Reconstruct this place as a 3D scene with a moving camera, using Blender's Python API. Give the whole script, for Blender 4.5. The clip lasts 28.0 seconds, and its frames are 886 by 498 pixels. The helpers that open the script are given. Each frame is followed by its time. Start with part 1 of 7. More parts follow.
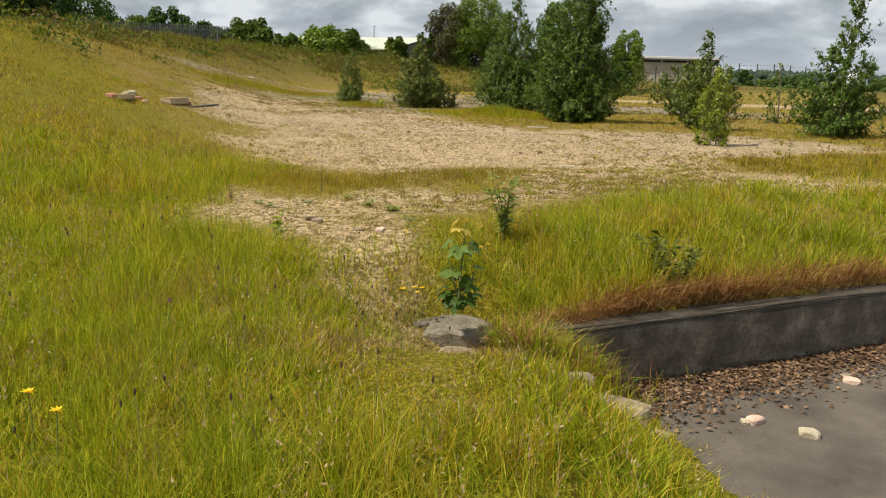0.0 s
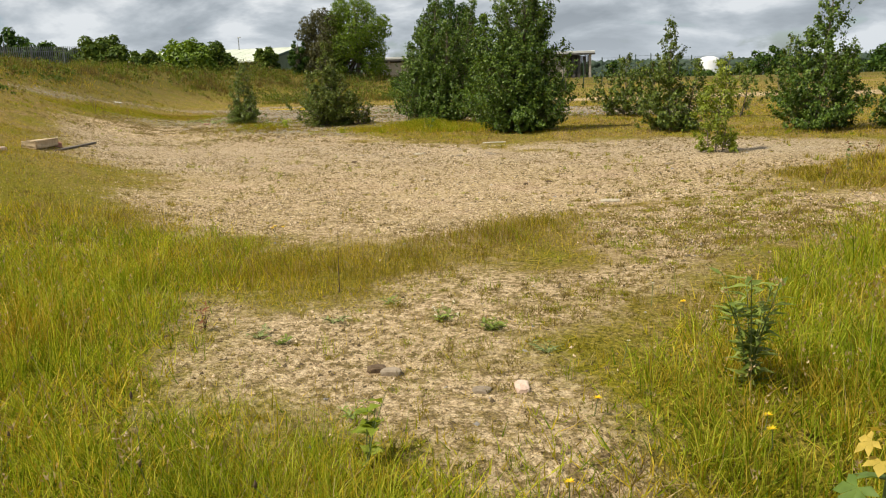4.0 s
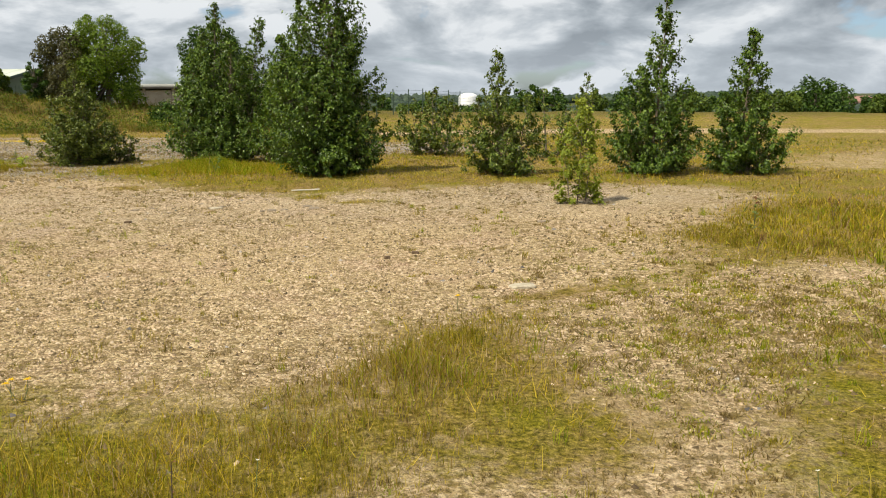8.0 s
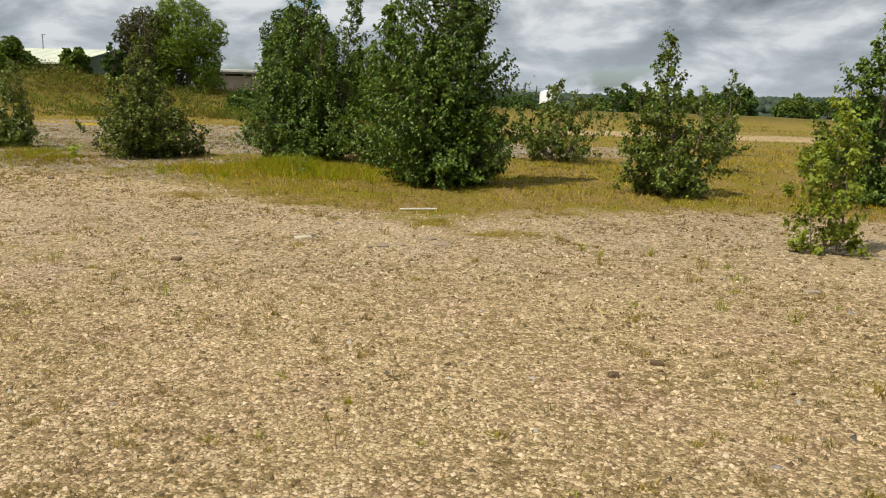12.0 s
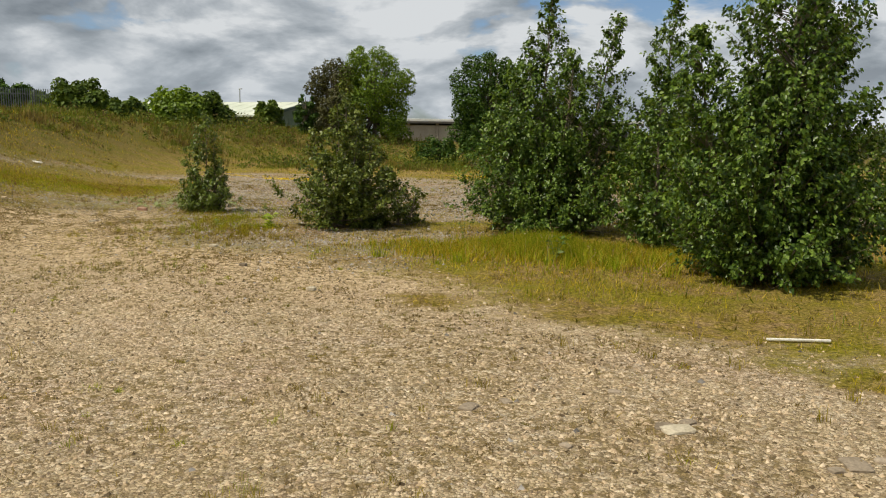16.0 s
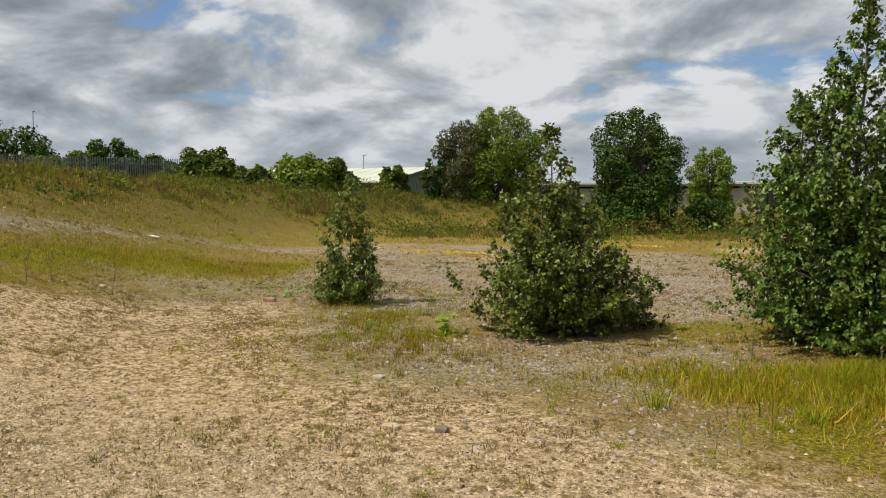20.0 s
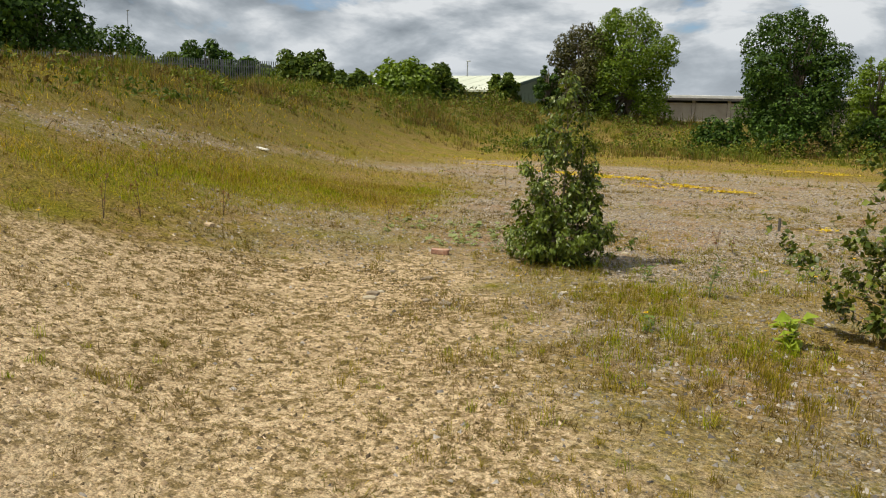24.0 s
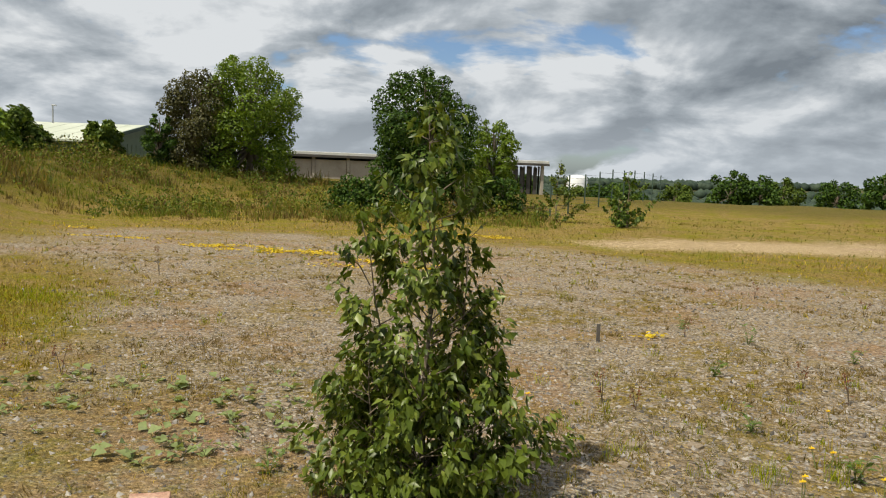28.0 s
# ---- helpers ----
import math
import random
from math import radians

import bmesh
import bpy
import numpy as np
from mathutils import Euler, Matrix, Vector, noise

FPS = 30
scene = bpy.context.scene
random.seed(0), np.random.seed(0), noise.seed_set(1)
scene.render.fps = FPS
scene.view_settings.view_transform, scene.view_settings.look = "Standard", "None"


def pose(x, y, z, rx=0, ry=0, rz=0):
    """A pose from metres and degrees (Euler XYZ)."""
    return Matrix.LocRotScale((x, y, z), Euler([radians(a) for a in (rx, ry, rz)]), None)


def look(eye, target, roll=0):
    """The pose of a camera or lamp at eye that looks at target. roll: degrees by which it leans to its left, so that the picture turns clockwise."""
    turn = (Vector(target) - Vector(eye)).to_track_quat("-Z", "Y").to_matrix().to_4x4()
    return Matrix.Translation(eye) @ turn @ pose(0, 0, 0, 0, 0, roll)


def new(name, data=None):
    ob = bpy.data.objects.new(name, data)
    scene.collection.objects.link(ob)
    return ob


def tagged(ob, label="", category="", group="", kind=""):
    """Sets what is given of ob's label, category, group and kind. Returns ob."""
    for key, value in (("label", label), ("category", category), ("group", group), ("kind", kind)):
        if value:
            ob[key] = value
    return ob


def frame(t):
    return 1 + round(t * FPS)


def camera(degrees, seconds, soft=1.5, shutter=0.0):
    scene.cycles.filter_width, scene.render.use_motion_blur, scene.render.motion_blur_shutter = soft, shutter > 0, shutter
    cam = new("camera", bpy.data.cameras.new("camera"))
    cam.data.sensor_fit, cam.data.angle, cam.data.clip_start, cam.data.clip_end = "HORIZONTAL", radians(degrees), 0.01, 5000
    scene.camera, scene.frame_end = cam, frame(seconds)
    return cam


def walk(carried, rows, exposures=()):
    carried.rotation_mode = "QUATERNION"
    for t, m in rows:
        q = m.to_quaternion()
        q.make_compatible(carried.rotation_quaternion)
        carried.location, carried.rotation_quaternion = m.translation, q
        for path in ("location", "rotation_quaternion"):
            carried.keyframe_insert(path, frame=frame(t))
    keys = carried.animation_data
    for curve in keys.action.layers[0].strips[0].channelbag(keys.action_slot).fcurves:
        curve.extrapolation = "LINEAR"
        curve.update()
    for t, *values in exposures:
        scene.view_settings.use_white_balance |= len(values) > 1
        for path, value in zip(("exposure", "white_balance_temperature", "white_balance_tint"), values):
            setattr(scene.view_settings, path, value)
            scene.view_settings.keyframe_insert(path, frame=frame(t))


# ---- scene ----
FOV = 57.10
ROWS = (
    (0.0, 4.34, -5.24, 1.45, 25.75, -12.83, 1.51),
    (0.5, 3.91, -5.07, 1.51, 32.88, -13.47, 1.68),
    (1.0, 3.55, -4.82, 1.48, 32.59, -14.21, 1.57),
    (1.5, 3.23, -4.52, 1.52, 31.49, -15.49, 2.20),
    (2.0, 2.84, -4.19, 1.55, 21.20, -16.25, 0.47),
    (2.5, 2.45, -3.85, 1.54, 20.43, -13.36, -1.71),
    (4.5, 1.22, -2.51, 1.56, 14.88, -12.70, -1.54),
    (5.0, 1.00, -2.22, 1.59, 12.19, -13.87, -1.64),
    (5.5, 0.86, -1.87, 1.56, 7.92, -11.79, -2.70),
    (6.0, 0.68, -1.52, 1.55, 7.54, -12.22, -0.40),
    (6.5, 0.49, -1.06, 1.59, 7.18, -10.43, -0.58),
    (7.0, 0.37, -0.68, 1.56, 2.74, -11.23, -1.95),
    (7.5, 0.21, -0.34, 1.58, 2.77, -12.96, -1.51),
    (8.0, 0.00, -0.00, 1.56, 0.00, -10.70, -0.35),
    (8.5, -0.16, 0.40, 1.53, -6.23, -11.25, 0.50),
    (9.0, -0.31, 0.84, 1.54, -7.67, -11.42, 0.44),
    (9.5, -0.41, 1.28, 1.53, -11.71, -12.55, 0.27),
    (10.0, -0.50, 1.72, 1.51, -12.27, -11.75, 2.22),
    (10.5, -0.62, 2.15, 1.51, -8.80, -11.16, 1.50),
    (11.0, -0.76, 2.63, 1.51, -8.23, -11.29, 0.74),
    (11.5, -0.93, 3.13, 1.51, -4.07, -10.65, 1.27),
    (12.0, -1.14, 3.57, 1.49, 4.79, -11.09, 1.63),
    (12.5, -1.36, 4.01, 1.50, 6.88, -9.17, 0.88),
    (13.0, -1.61, 4.37, 1.54, 18.08, -6.91, 0.86),
    (13.5, -1.89, 4.74, 1.55, 20.18, -7.38, 0.32),
    (15.5, -2.89, 6.55, 1.54, 16.12, -7.83, -1.13),
    (16.0, -3.18, 7.00, 1.56, 16.75, -8.16, 0.73),
    (16.5, -3.44, 7.45, 1.55, 17.28, -8.02, 0.81),
    (17.0, -3.77, 7.86, 1.58, 22.46, -8.09, -0.90),
    (17.5, -4.12, 8.23, 1.59, 27.06, -8.36, -2.55),
    (18.0, -4.43, 8.64, 1.59, 27.33, -8.14, -1.31),
    (18.5, -4.77, 9.07, 1.57, 27.53, -8.16, -0.40),
    (19.0, -5.09, 9.55, 1.56, 27.25, -7.71, -0.48),
    (19.5, -5.45, 10.00, 1.56, 26.25, -5.44, 0.47),
    (20.0, -5.82, 10.37, 1.57, 24.69, -3.72, -0.12),
    (20.5, -6.20, 10.70, 1.59, 27.44, -3.58, -0.24),
    (22.5, -7.78, 12.09, 1.55, 28.63, -6.85, 0.86),
    (23.0, -8.21, 12.43, 1.57, 28.53, -6.98, 1.60),
    (23.5, -8.62, 12.75, 1.56, 30.19, -10.08, 1.15),
    (24.0, -9.01, 13.13, 1.52, 30.46, -9.94, 1.18),
    (24.5, -9.42, 13.53, 1.51, 29.92, -8.84, 1.49),
    (25.0, -9.80, 13.98, 1.51, 29.41, -8.18, -0.44),
    (25.5, -10.14, 14.46, 1.55, 28.13, -7.32, 0.33),
    (26.0, -10.50, 14.94, 1.56, 25.71, -9.57, -1.57),
    (26.5, -10.86, 15.43, 1.55, 21.97, -9.72, -1.43),
    (27.0, -11.24, 15.89, 1.54, 18.79, -9.46, 0.25),
    (27.5, -11.57, 16.36, 1.53, 11.87, -8.50, 1.15),
    (28.0, -11.85, 16.87, 1.56, 2.75, -5.39, 2.12),
)
EXPOSURES = [(0.0, 0.14), (9.0, 0.17), (11.0, 0.07), (13.0, -0.05), (17.0, -0.10), (20.0, -0.05), (24.0, 0.02), (26.0, -0.03), (28.0, -0.01)]
SKY_STRENGTH, SKY_CLEAR, CLOUD_SCALE, CLOUD_SHIFT, CLOUD_LIFT = 0.088, 1.05, 2.3, (2.0, 3.0, 0.0), 0.34
CLOUD_TONES = [(0.25, (2.25, 2.6, 2.95)), (0.42, (3.7, 4.15, 4.55)), (0.54, (5.3, 5.75, 6.15)), (0.68, (8.2, 8.5, 8.7))]
cam = camera(FOV, 28.0, soft=1.1)
# seconds, eye x y z, yaw to the left of +y, pitch, roll
walk(cam, [(t, pose(x, y, z, 90 + pitch, 0, yaw) @ pose(0, 0, 0, 0, 0, roll))
           for t, x, y, z, yaw, pitch, roll in ROWS],
     exposures=EXPOSURES)

# ---------------------------------------------------------------- light
SUN_FROM = Vector((-0.76, -0.65, 0.0)).normalized()
SUN_ELEV = radians(56)
sun = new("sun", bpy.data.lights.new("sun", "SUN"))
sun.data.energy, sun.data.angle, sun.data.color = 5.0, radians(0.6), (1.0, 0.92, 0.75)
sun_dir = SUN_FROM * math.cos(SUN_ELEV) + Vector((0, 0, math.sin(SUN_ELEV)))
sun.matrix_world = look(sun_dir * 80, (0, 0, 0))


def nodes_of(tree):
    tree.nodes.clear()
    add = lambda kind, **kw: set_node(tree.nodes.new(kind), kw)
    join = lambda a, b: tree.links.new(a, b)
    return add, join


def set_node(n, kw):
    for key, v in kw.items():
        if key == "op":
            n.operation = v
        elif key == "blend":
            n.blend_type = v
        elif key == "dtype":
            n.data_type = v
        elif key == "dims":
            n.noise_dimensions = v
        else:
            n.inputs[key.replace("_", " ")].default_value = v
    return n


def ramp(add, join, src, stops):
    r = add("ShaderNodeValToRGB")
    els = r.color_ramp.elements
    while len(els) < len(stops):
        els.new(0.5)
    for e, (p, c) in zip(els, stops):
        e.position = p
        e.color = c if len(c) == 4 else (*c, 1)
    join(src, r.inputs[0])
    return r.outputs[0]


def make_world():
    w = bpy.data.worlds.new("sky")
    scene.world = w
    w.use_nodes = True
    add, join = nodes_of(w.node_tree)
    sky = add("ShaderNodeTexSky")
    sky.sky_type, sky.sun_disc = "NISHITA", False
    sky.sun_elevation = SUN_ELEV
    sky.sun_rotation = math.atan2(SUN_FROM.x, SUN_FROM.y)
    sep = add("ShaderNodeSeparateXYZ")
    join(add("ShaderNodeTexCoord").outputs["Generated"], sep.inputs[0])

    def calc(op, a, b):
        n = add("ShaderNodeMath", op=op)
        for k, q in enumerate((a, b)):
            if isinstance(q, float):
                n.inputs[k].default_value = q
            else:
                join(q, n.inputs[k])
        return n.outputs[0]

    # a level sheet of cloud overhead, met by the line of sight
    up = calc("ADD", calc("MAXIMUM", sep.outputs[2], 0.0), CLOUD_LIFT)
    px, py = calc("DIVIDE", sep.outputs[0], up), calc("DIVIDE", sep.outputs[1], up)

    def bank(scale, shift, detail, rough):
        at = add("ShaderNodeCombineXYZ")
        join(calc("ADD", px, shift[0]), at.inputs[0])
        join(calc("ADD", py, shift[1]), at.inputs[1])
        at.inputs[2].default_value = shift[2]
        n = add("ShaderNodeTexNoise", Scale=scale, Detail=detail, Roughness=rough, Distortion=0.25)
        join(at.outputs[0], n.inputs["Vector"])
        return n.outputs[0]

    cx, cy, cz = CLOUD_SHIFT
    thick = bank(CLOUD_SCALE, (cx, cy, cz), 11.0, 0.55)
    toward = bank(CLOUD_SCALE, (cx + SUN_FROM.x * 0.11, cy + SUN_FROM.y * 0.11, cz), 11.0, 0.55)
    broad = bank(CLOUD_SCALE * 0.36, (cx + 7.0, cy - 3.0, cz), 3.0, 0.5)
    cover = ramp(add, join, thick, [(0.355, (0, 0, 0)), (0.425, (1, 1, 1))])
    # sunlit where the cloud thins towards the sun, grey where it is deep
    lit = calc("MULTIPLY", calc("SUBTRACT", thick, toward), 1.8)
    deep = calc("MULTIPLY", calc("SUBTRACT", broad, 0.5), -0.9)
    body = calc("MULTIPLY", calc("SUBTRACT", thick, 0.5), -0.55)
    tone = ramp(add, join, calc("ADD", calc("ADD", lit, deep), calc("ADD", body, 0.5)), CLOUD_TONES)
    low = ramp(add, join, sep.outputs[2], [(0.0, (1, 1, 1)), (0.11, (0, 0, 0))])
    hazed = add("ShaderNodeMix", dtype="RGBA")
    join(calc("MULTIPLY", low, 0.55), hazed.inputs[0])
    join(tone, hazed.inputs[6])
    hazed.inputs[7].default_value = (6.3, 6.9, 7.5, 1)
    clear = add("ShaderNodeMix", dtype="RGBA", blend="MULTIPLY")
    clear.inputs[0].default_value = 1.0
    join(sky.outputs[0], clear.inputs[6])
    clear.inputs[7].default_value = (SKY_CLEAR * 0.85, SKY_CLEAR * 0.97, SKY_CLEAR * 1.15, 1)
    mix = add("ShaderNodeMix", dtype="RGBA")
    join(cover, mix.inputs[0])
    join(clear.outputs[2], mix.inputs[6])
    join(hazed.outputs[2], mix.inputs[7])
    bg = add("ShaderNodeBackground", Strength=SKY_STRENGTH)
    join(mix.outputs[2], bg.inputs[0])
    join(bg.outputs[0], add("ShaderNodeOutputWorld").inputs[0])


make_world()


# ---------------------------------------------------------------- materials
def material(name, stops, scale=8.0, rough=0.8, bump=0.3, bump_scale=60.0, fine=0.3, metal=0.0,
             island=0.0, translucent=0.0, objectwise=0.0, bump_distance=0.01, gloss=0.5):
    """Colour from a broad noise through stops, mottled by a fine one, with fine relief."""
    m = bpy.data.materials.new(name)
    m.use_nodes = True
    add, join = nodes_of(m.node_tree)
    geo = add("ShaderNodeNewGeometry")
    pos = geo.outputs["Position"]
    n1 = add("ShaderNodeTexNoise", Scale=scale, Detail=5.0, Roughness=0.6)
    join(pos, n1.inputs["Vector"])
    value = n1.outputs[0]
    for amount, src in ((island, geo.outputs["Random Per Island"]),
                        (objectwise, add("ShaderNodeObjectInfo").outputs["Random"] if objectwise else None)):
        if amount:
            mx = add("ShaderNodeMix", dtype="FLOAT")
            mx.inputs[0].default_value = amount
            join(value, mx.inputs[2])
            join(src, mx.inputs[3])
            value = mx.outputs[0]
    col = ramp(add, join, value, stops)
    n2 = add("ShaderNodeTexNoise", Scale=bump_scale, Detail=4.0, Roughness=0.65)
    join(pos, n2.inputs["Vector"])
    hs = add("ShaderNodeHueSaturation")
    mul = add("ShaderNodeMapRange")
    join(n2.outputs[0], mul.inputs[0])
    mul.inputs[1].default_value, mul.inputs[2].default_value = 0.25, 0.75
    mul.inputs[3].default_value, mul.inputs[4].default_value = 1 - fine, 1 + fine
    join(mul.outputs[0], hs.inputs["Value"])
    join(col, hs.inputs["Color"])
    b = add("ShaderNodeBsdfPrincipled", Roughness=rough, Metallic=metal, Specular_IOR_Level=gloss)
    join(hs.outputs[0], b.inputs["Base Color"])
    if bump:
        bp = add("ShaderNodeBump", Strength=bump, Distance=bump_distance)
        join(n2.outputs[0], bp.inputs["Height"])
        join(bp.outputs[0], b.inputs["Normal"])
    out = b.outputs[0]
    if translucent:
        tr = add("ShaderNodeBsdfTranslucent")
        warm = add("ShaderNodeMix", dtype="RGBA", blend="MULTIPLY")
        warm.inputs[0].default_value = 1.0
        join(hs.outputs[0], warm.inputs[6])
        warm.inputs[7].default_value = (1.5, 1.35, 0.6, 1)
        join(warm.outputs[2], tr.inputs[0])
        ms = add("ShaderNodeMixShader")
        ms.inputs[0].default_value = translucent
        join(out, ms.inputs[1])
        join(tr.outputs[0], ms.inputs[2])
        out = ms.outputs[0]
    join(out, add("ShaderNodeOutputMaterial").inputs[0])
    return m


def leafy(name, dark, mid, light, rough=0.42, translucent=0.3, scale=3.5, gloss=0.3):
    return material(name, [(0.2, dark), (0.5, mid), (0.8, light)], scale=scale, rough=rough, bump=0.0,
                    bump_scale=25.0, fine=0.22, island=0.6, translucent=translucent, gloss=gloss)


M_POPLAR = leafy("poplar_leaf", (0.023, 0.052, 0.007), (0.080, 0.142, 0.015), (0.182, 0.265, 0.044), 0.38, 0.30, gloss=0.30)
M_POPLAR_PALE = leafy("young_poplar_leaf", (0.034, 0.060, 0.006), (0.092, 0.136, 0.014), (0.205, 0.250, 0.042), 0.38, 0.26, gloss=0.34)
M_SALLOW = leafy("sallow_leaf", (0.038, 0.060, 0.007), (0.098, 0.134, 0.018), (0.215, 0.250, 0.050), 0.42, 0.24, gloss=0.28)
M_BIRCH = leafy("yellow_green_leaf", (0.120, 0.160, 0.016), (0.210, 0.270, 0.028), (0.320, 0.370, 0.055), 0.5, 0.4)
M_SYCAMORE = leafy("sycamore_leaf", (0.014, 0.036, 0.005), (0.040, 0.084, 0.011), (0.090, 0.155, 0.022), 0.5, 0.2, gloss=0.15)
M_ASH = leafy("ash_leaf", (0.060, 0.105, 0.008), (0.125, 0.200, 0.014), (0.210, 0.300, 0.030), 0.5, 0.35)
M_PURPLE = leafy("purple_brown_leaf", (0.038, 0.040, 0.012), (0.075, 0.075, 0.022), (0.125, 0.120, 0.040), 0.5, 0.2)
M_HEDGE = leafy("hedge_leaf", (0.038, 0.068, 0.010), (0.075, 0.118, 0.016), (0.135, 0.185, 0.028), 0.55, 0.2, gloss=0.15)
# bluish haze of distance mixed into the leaf colours
M_HAZE_LEAF = leafy("hazed_far_woodland", (0.018, 0.034, 0.022), (0.030, 0.050, 0.030), (0.048, 0.072, 0.042), 0.7, 0.0)
M_DOCK = leafy("dock_leaf", (0.070, 0.120, 0.022), (0.110, 0.175, 0.032), (0.160, 0.230, 0.050), 0.5)
M_COLTSFOOT = leafy("coltsfoot_leaf", (0.140, 0.190, 0.065), (0.220, 0.275, 0.105), (0.320, 0.370, 0.170), 0.6)
M_RED_DOCK = leafy("rusty_dock_seed", (0.120, 0.040, 0.018), (0.170, 0.060, 0.026), (0.230, 0.100, 0.045), 0.8, 0.1)
M_THISTLE = leafy("thistle_leaf", (0.110, 0.160, 0.025), (0.190, 0.250, 0.045), (0.290, 0.340, 0.090), 0.5)
M_YELLOW = leafy("yellow_petal", (0.62, 0.42, 0.010), (0.75, 0.53, 0.012), (0.85, 0.65, 0.020), 0.6, 0.3)
M_STONECROP = leafy("yellow_stonecrop", (0.34, 0.27, 0.020), (0.58, 0.42, 0.016), (0.72, 0.54, 0.030), 0.7, 0.2)
M_WHITE_PETAL = leafy("white_petal", (0.72, 0.72, 0.66), (0.80, 0.80, 0.76), (0.86, 0.86, 0.84), 0.6, 0.3)

M_GRASS_TALL = leafy("tall_green_grass", (0.075, 0.125, 0.005), (0.235, 0.300, 0.012), (0.510, 0.510, 0.065), 0.5, 0.45, 2.2, gloss=0.06)
M_GRASS_OLIVE = leafy("olive_gold_grass", (0.170, 0.150, 0.006), (0.360, 0.290, 0.014), (0.600, 0.450, 0.065), 0.6, 0.35, gloss=0.06)
M_GRASS_DRY = leafy("dry_straw", (0.190, 0.130, 0.060), (0.300, 0.215, 0.105), (0.420, 0.320, 0.180), 0.7, 0.2, gloss=0.06)
M_GRASS_RED = leafy("rusty_dead_grass", (0.200, 0.090, 0.035), (0.290, 0.150, 0.060), (0.380, 0.230, 0.110), 0.7, 0.2, gloss=0.06)
M_TUFT = leafy("brown_tuft", (0.100, 0.070, 0.024), (0.185, 0.132, 0.048), (0.310, 0.232, 0.095), 0.75, 0.2, gloss=0.04)
M_RANK = leafy("rank_bank_grass", (0.120, 0.095, 0.022), (0.195, 0.155, 0.036), (0.300, 0.225, 0.070), 0.7, 0.25, gloss=0.06)
M_SEEDHEAD = leafy("grass_seedhead", (0.240, 0.170, 0.080), (0.380, 0.285, 0.150), (0.520, 0.410, 0.245), 0.85, 0.3, gloss=0.0)

M_BARK = material("young_bark", [(0.3, (0.11, 0.085, 0.06)), (0.7, (0.22, 0.18, 0.13))], scale=14, rough=0.85, bump=0.5, bump_scale=90)
M_STEM = material("dark_stem", [(0.3, (0.07, 0.05, 0.035)), (0.7, (0.14, 0.10, 0.06))], scale=20, rough=0.85)
M_GREENSTEM = material("green_stem", [(0.3, (0.11, 0.15, 0.04)), (0.7, (0.18, 0.20, 0.07))], scale=20, rough=0.7)
M_WALLFACE = material("dark_damp_concrete", [(0.3, (0.070, 0.056, 0.042)), (0.5, (0.125, 0.103, 0.078)), (0.66, (0.20, 0.172, 0.135)), (0.8, (0.34, 0.30, 0.245))], scale=5, rough=0.9, bump=0.8, bump_scale=30, fine=0.4)
M_YARD = material("worn_grey_concrete_floor", [(0.3, (0.055, 0.045, 0.036)), (0.5, (0.100, 0.083, 0.067)), (0.75, (0.165, 0.14, 0.115))], scale=1.6, rough=0.92, bump=0.4, bump_scale=120, fine=0.4)
M_SANDSTONE = material("buff_sandstone", [(0.3, (0.40, 0.29, 0.17)), (0.7, (0.58, 0.45, 0.29))], scale=9, rough=0.9, bump=0.5, bump_scale=60)
M_BRICKRED = material("broken_red_brick", [(0.3, (0.33, 0.15, 0.10)), (0.7, (0.48, 0.25, 0.18))], scale=12, rough=0.9, bump=0.5)
M_PINK = material("pale_pink_brick", [(0.3, (0.52, 0.36, 0.28)), (0.7, (0.66, 0.50, 0.40))], scale=12, rough=0.9, bump=0.4)
M_WHITESTONE = material("pale_stone", [(0.3, (0.34, 0.29, 0.20)), (0.7, (0.50, 0.44, 0.33))], scale=12, rough=0.85, bump=0.4)
M_GREYSTONE = material("grey_stone", [(0.3, (0.17, 0.135, 0.095)), (0.7, (0.33, 0.27, 0.20))], scale=14, rough=0.95, bump=0.6, objectwise=0.4, gloss=0.15)
M_PEBBLE = material("gravel_pebbles", [(0.15, (0.16, 0.112, 0.068)), (0.35, (0.37, 0.268, 0.160)), (0.62, (0.51, 0.385, 0.245)), (0.9, (0.62, 0.50, 0.36))], scale=3, rough=0.9, bump=0.0, island=0.7)
M_CRUMB = material("earth_crumbs", [(0.2, (0.070, 0.046, 0.020)), (0.5, (0.130, 0.090, 0.040)), (0.8, (0.215, 0.155, 0.072))], scale=2, rough=0.95, bump=0.0, island=0.6)
M_PEBBLE_GREY = material("grey_gravel_chips", [(0.2, (0.070, 0.062, 0.055)), (0.42, (0.20, 0.180, 0.160)), (0.65, (0.29, 0.265, 0.237)), (0.9, (0.41, 0.375, 0.335))], scale=3, rough=0.9, bump=0.0, island=0.7)
M_WHITEPLANK = material("whitewashed_timber", [(0.3, (0.60, 0.57, 0.50)), (0.7, (0.76, 0.74, 0.68))], scale=9, rough=0.7, bump=0.3)
M_DARKWOOD = material("grey_weathered_timber", [(0.3, (0.10, 0.085, 0.07)), (0.7, (0.20, 0.175, 0.15))], scale=9, rough=0.85, bump=0.5)
M_CLOD = material("dark_clod", [(0.3, (0.085, 0.058, 0.036)), (0.7, (0.15, 0.105, 0.068))], scale=30, rough=0.95, bump=0.6, gloss=0.1)
M_GREENCLAD = material("grey_green_cladding", [(0.3, (0.125, 0.170, 0.105)), (0.7, (0.155, 0.205, 0.130))], scale=1.0, rough=0.6, bump=0.0, fine=0.06)
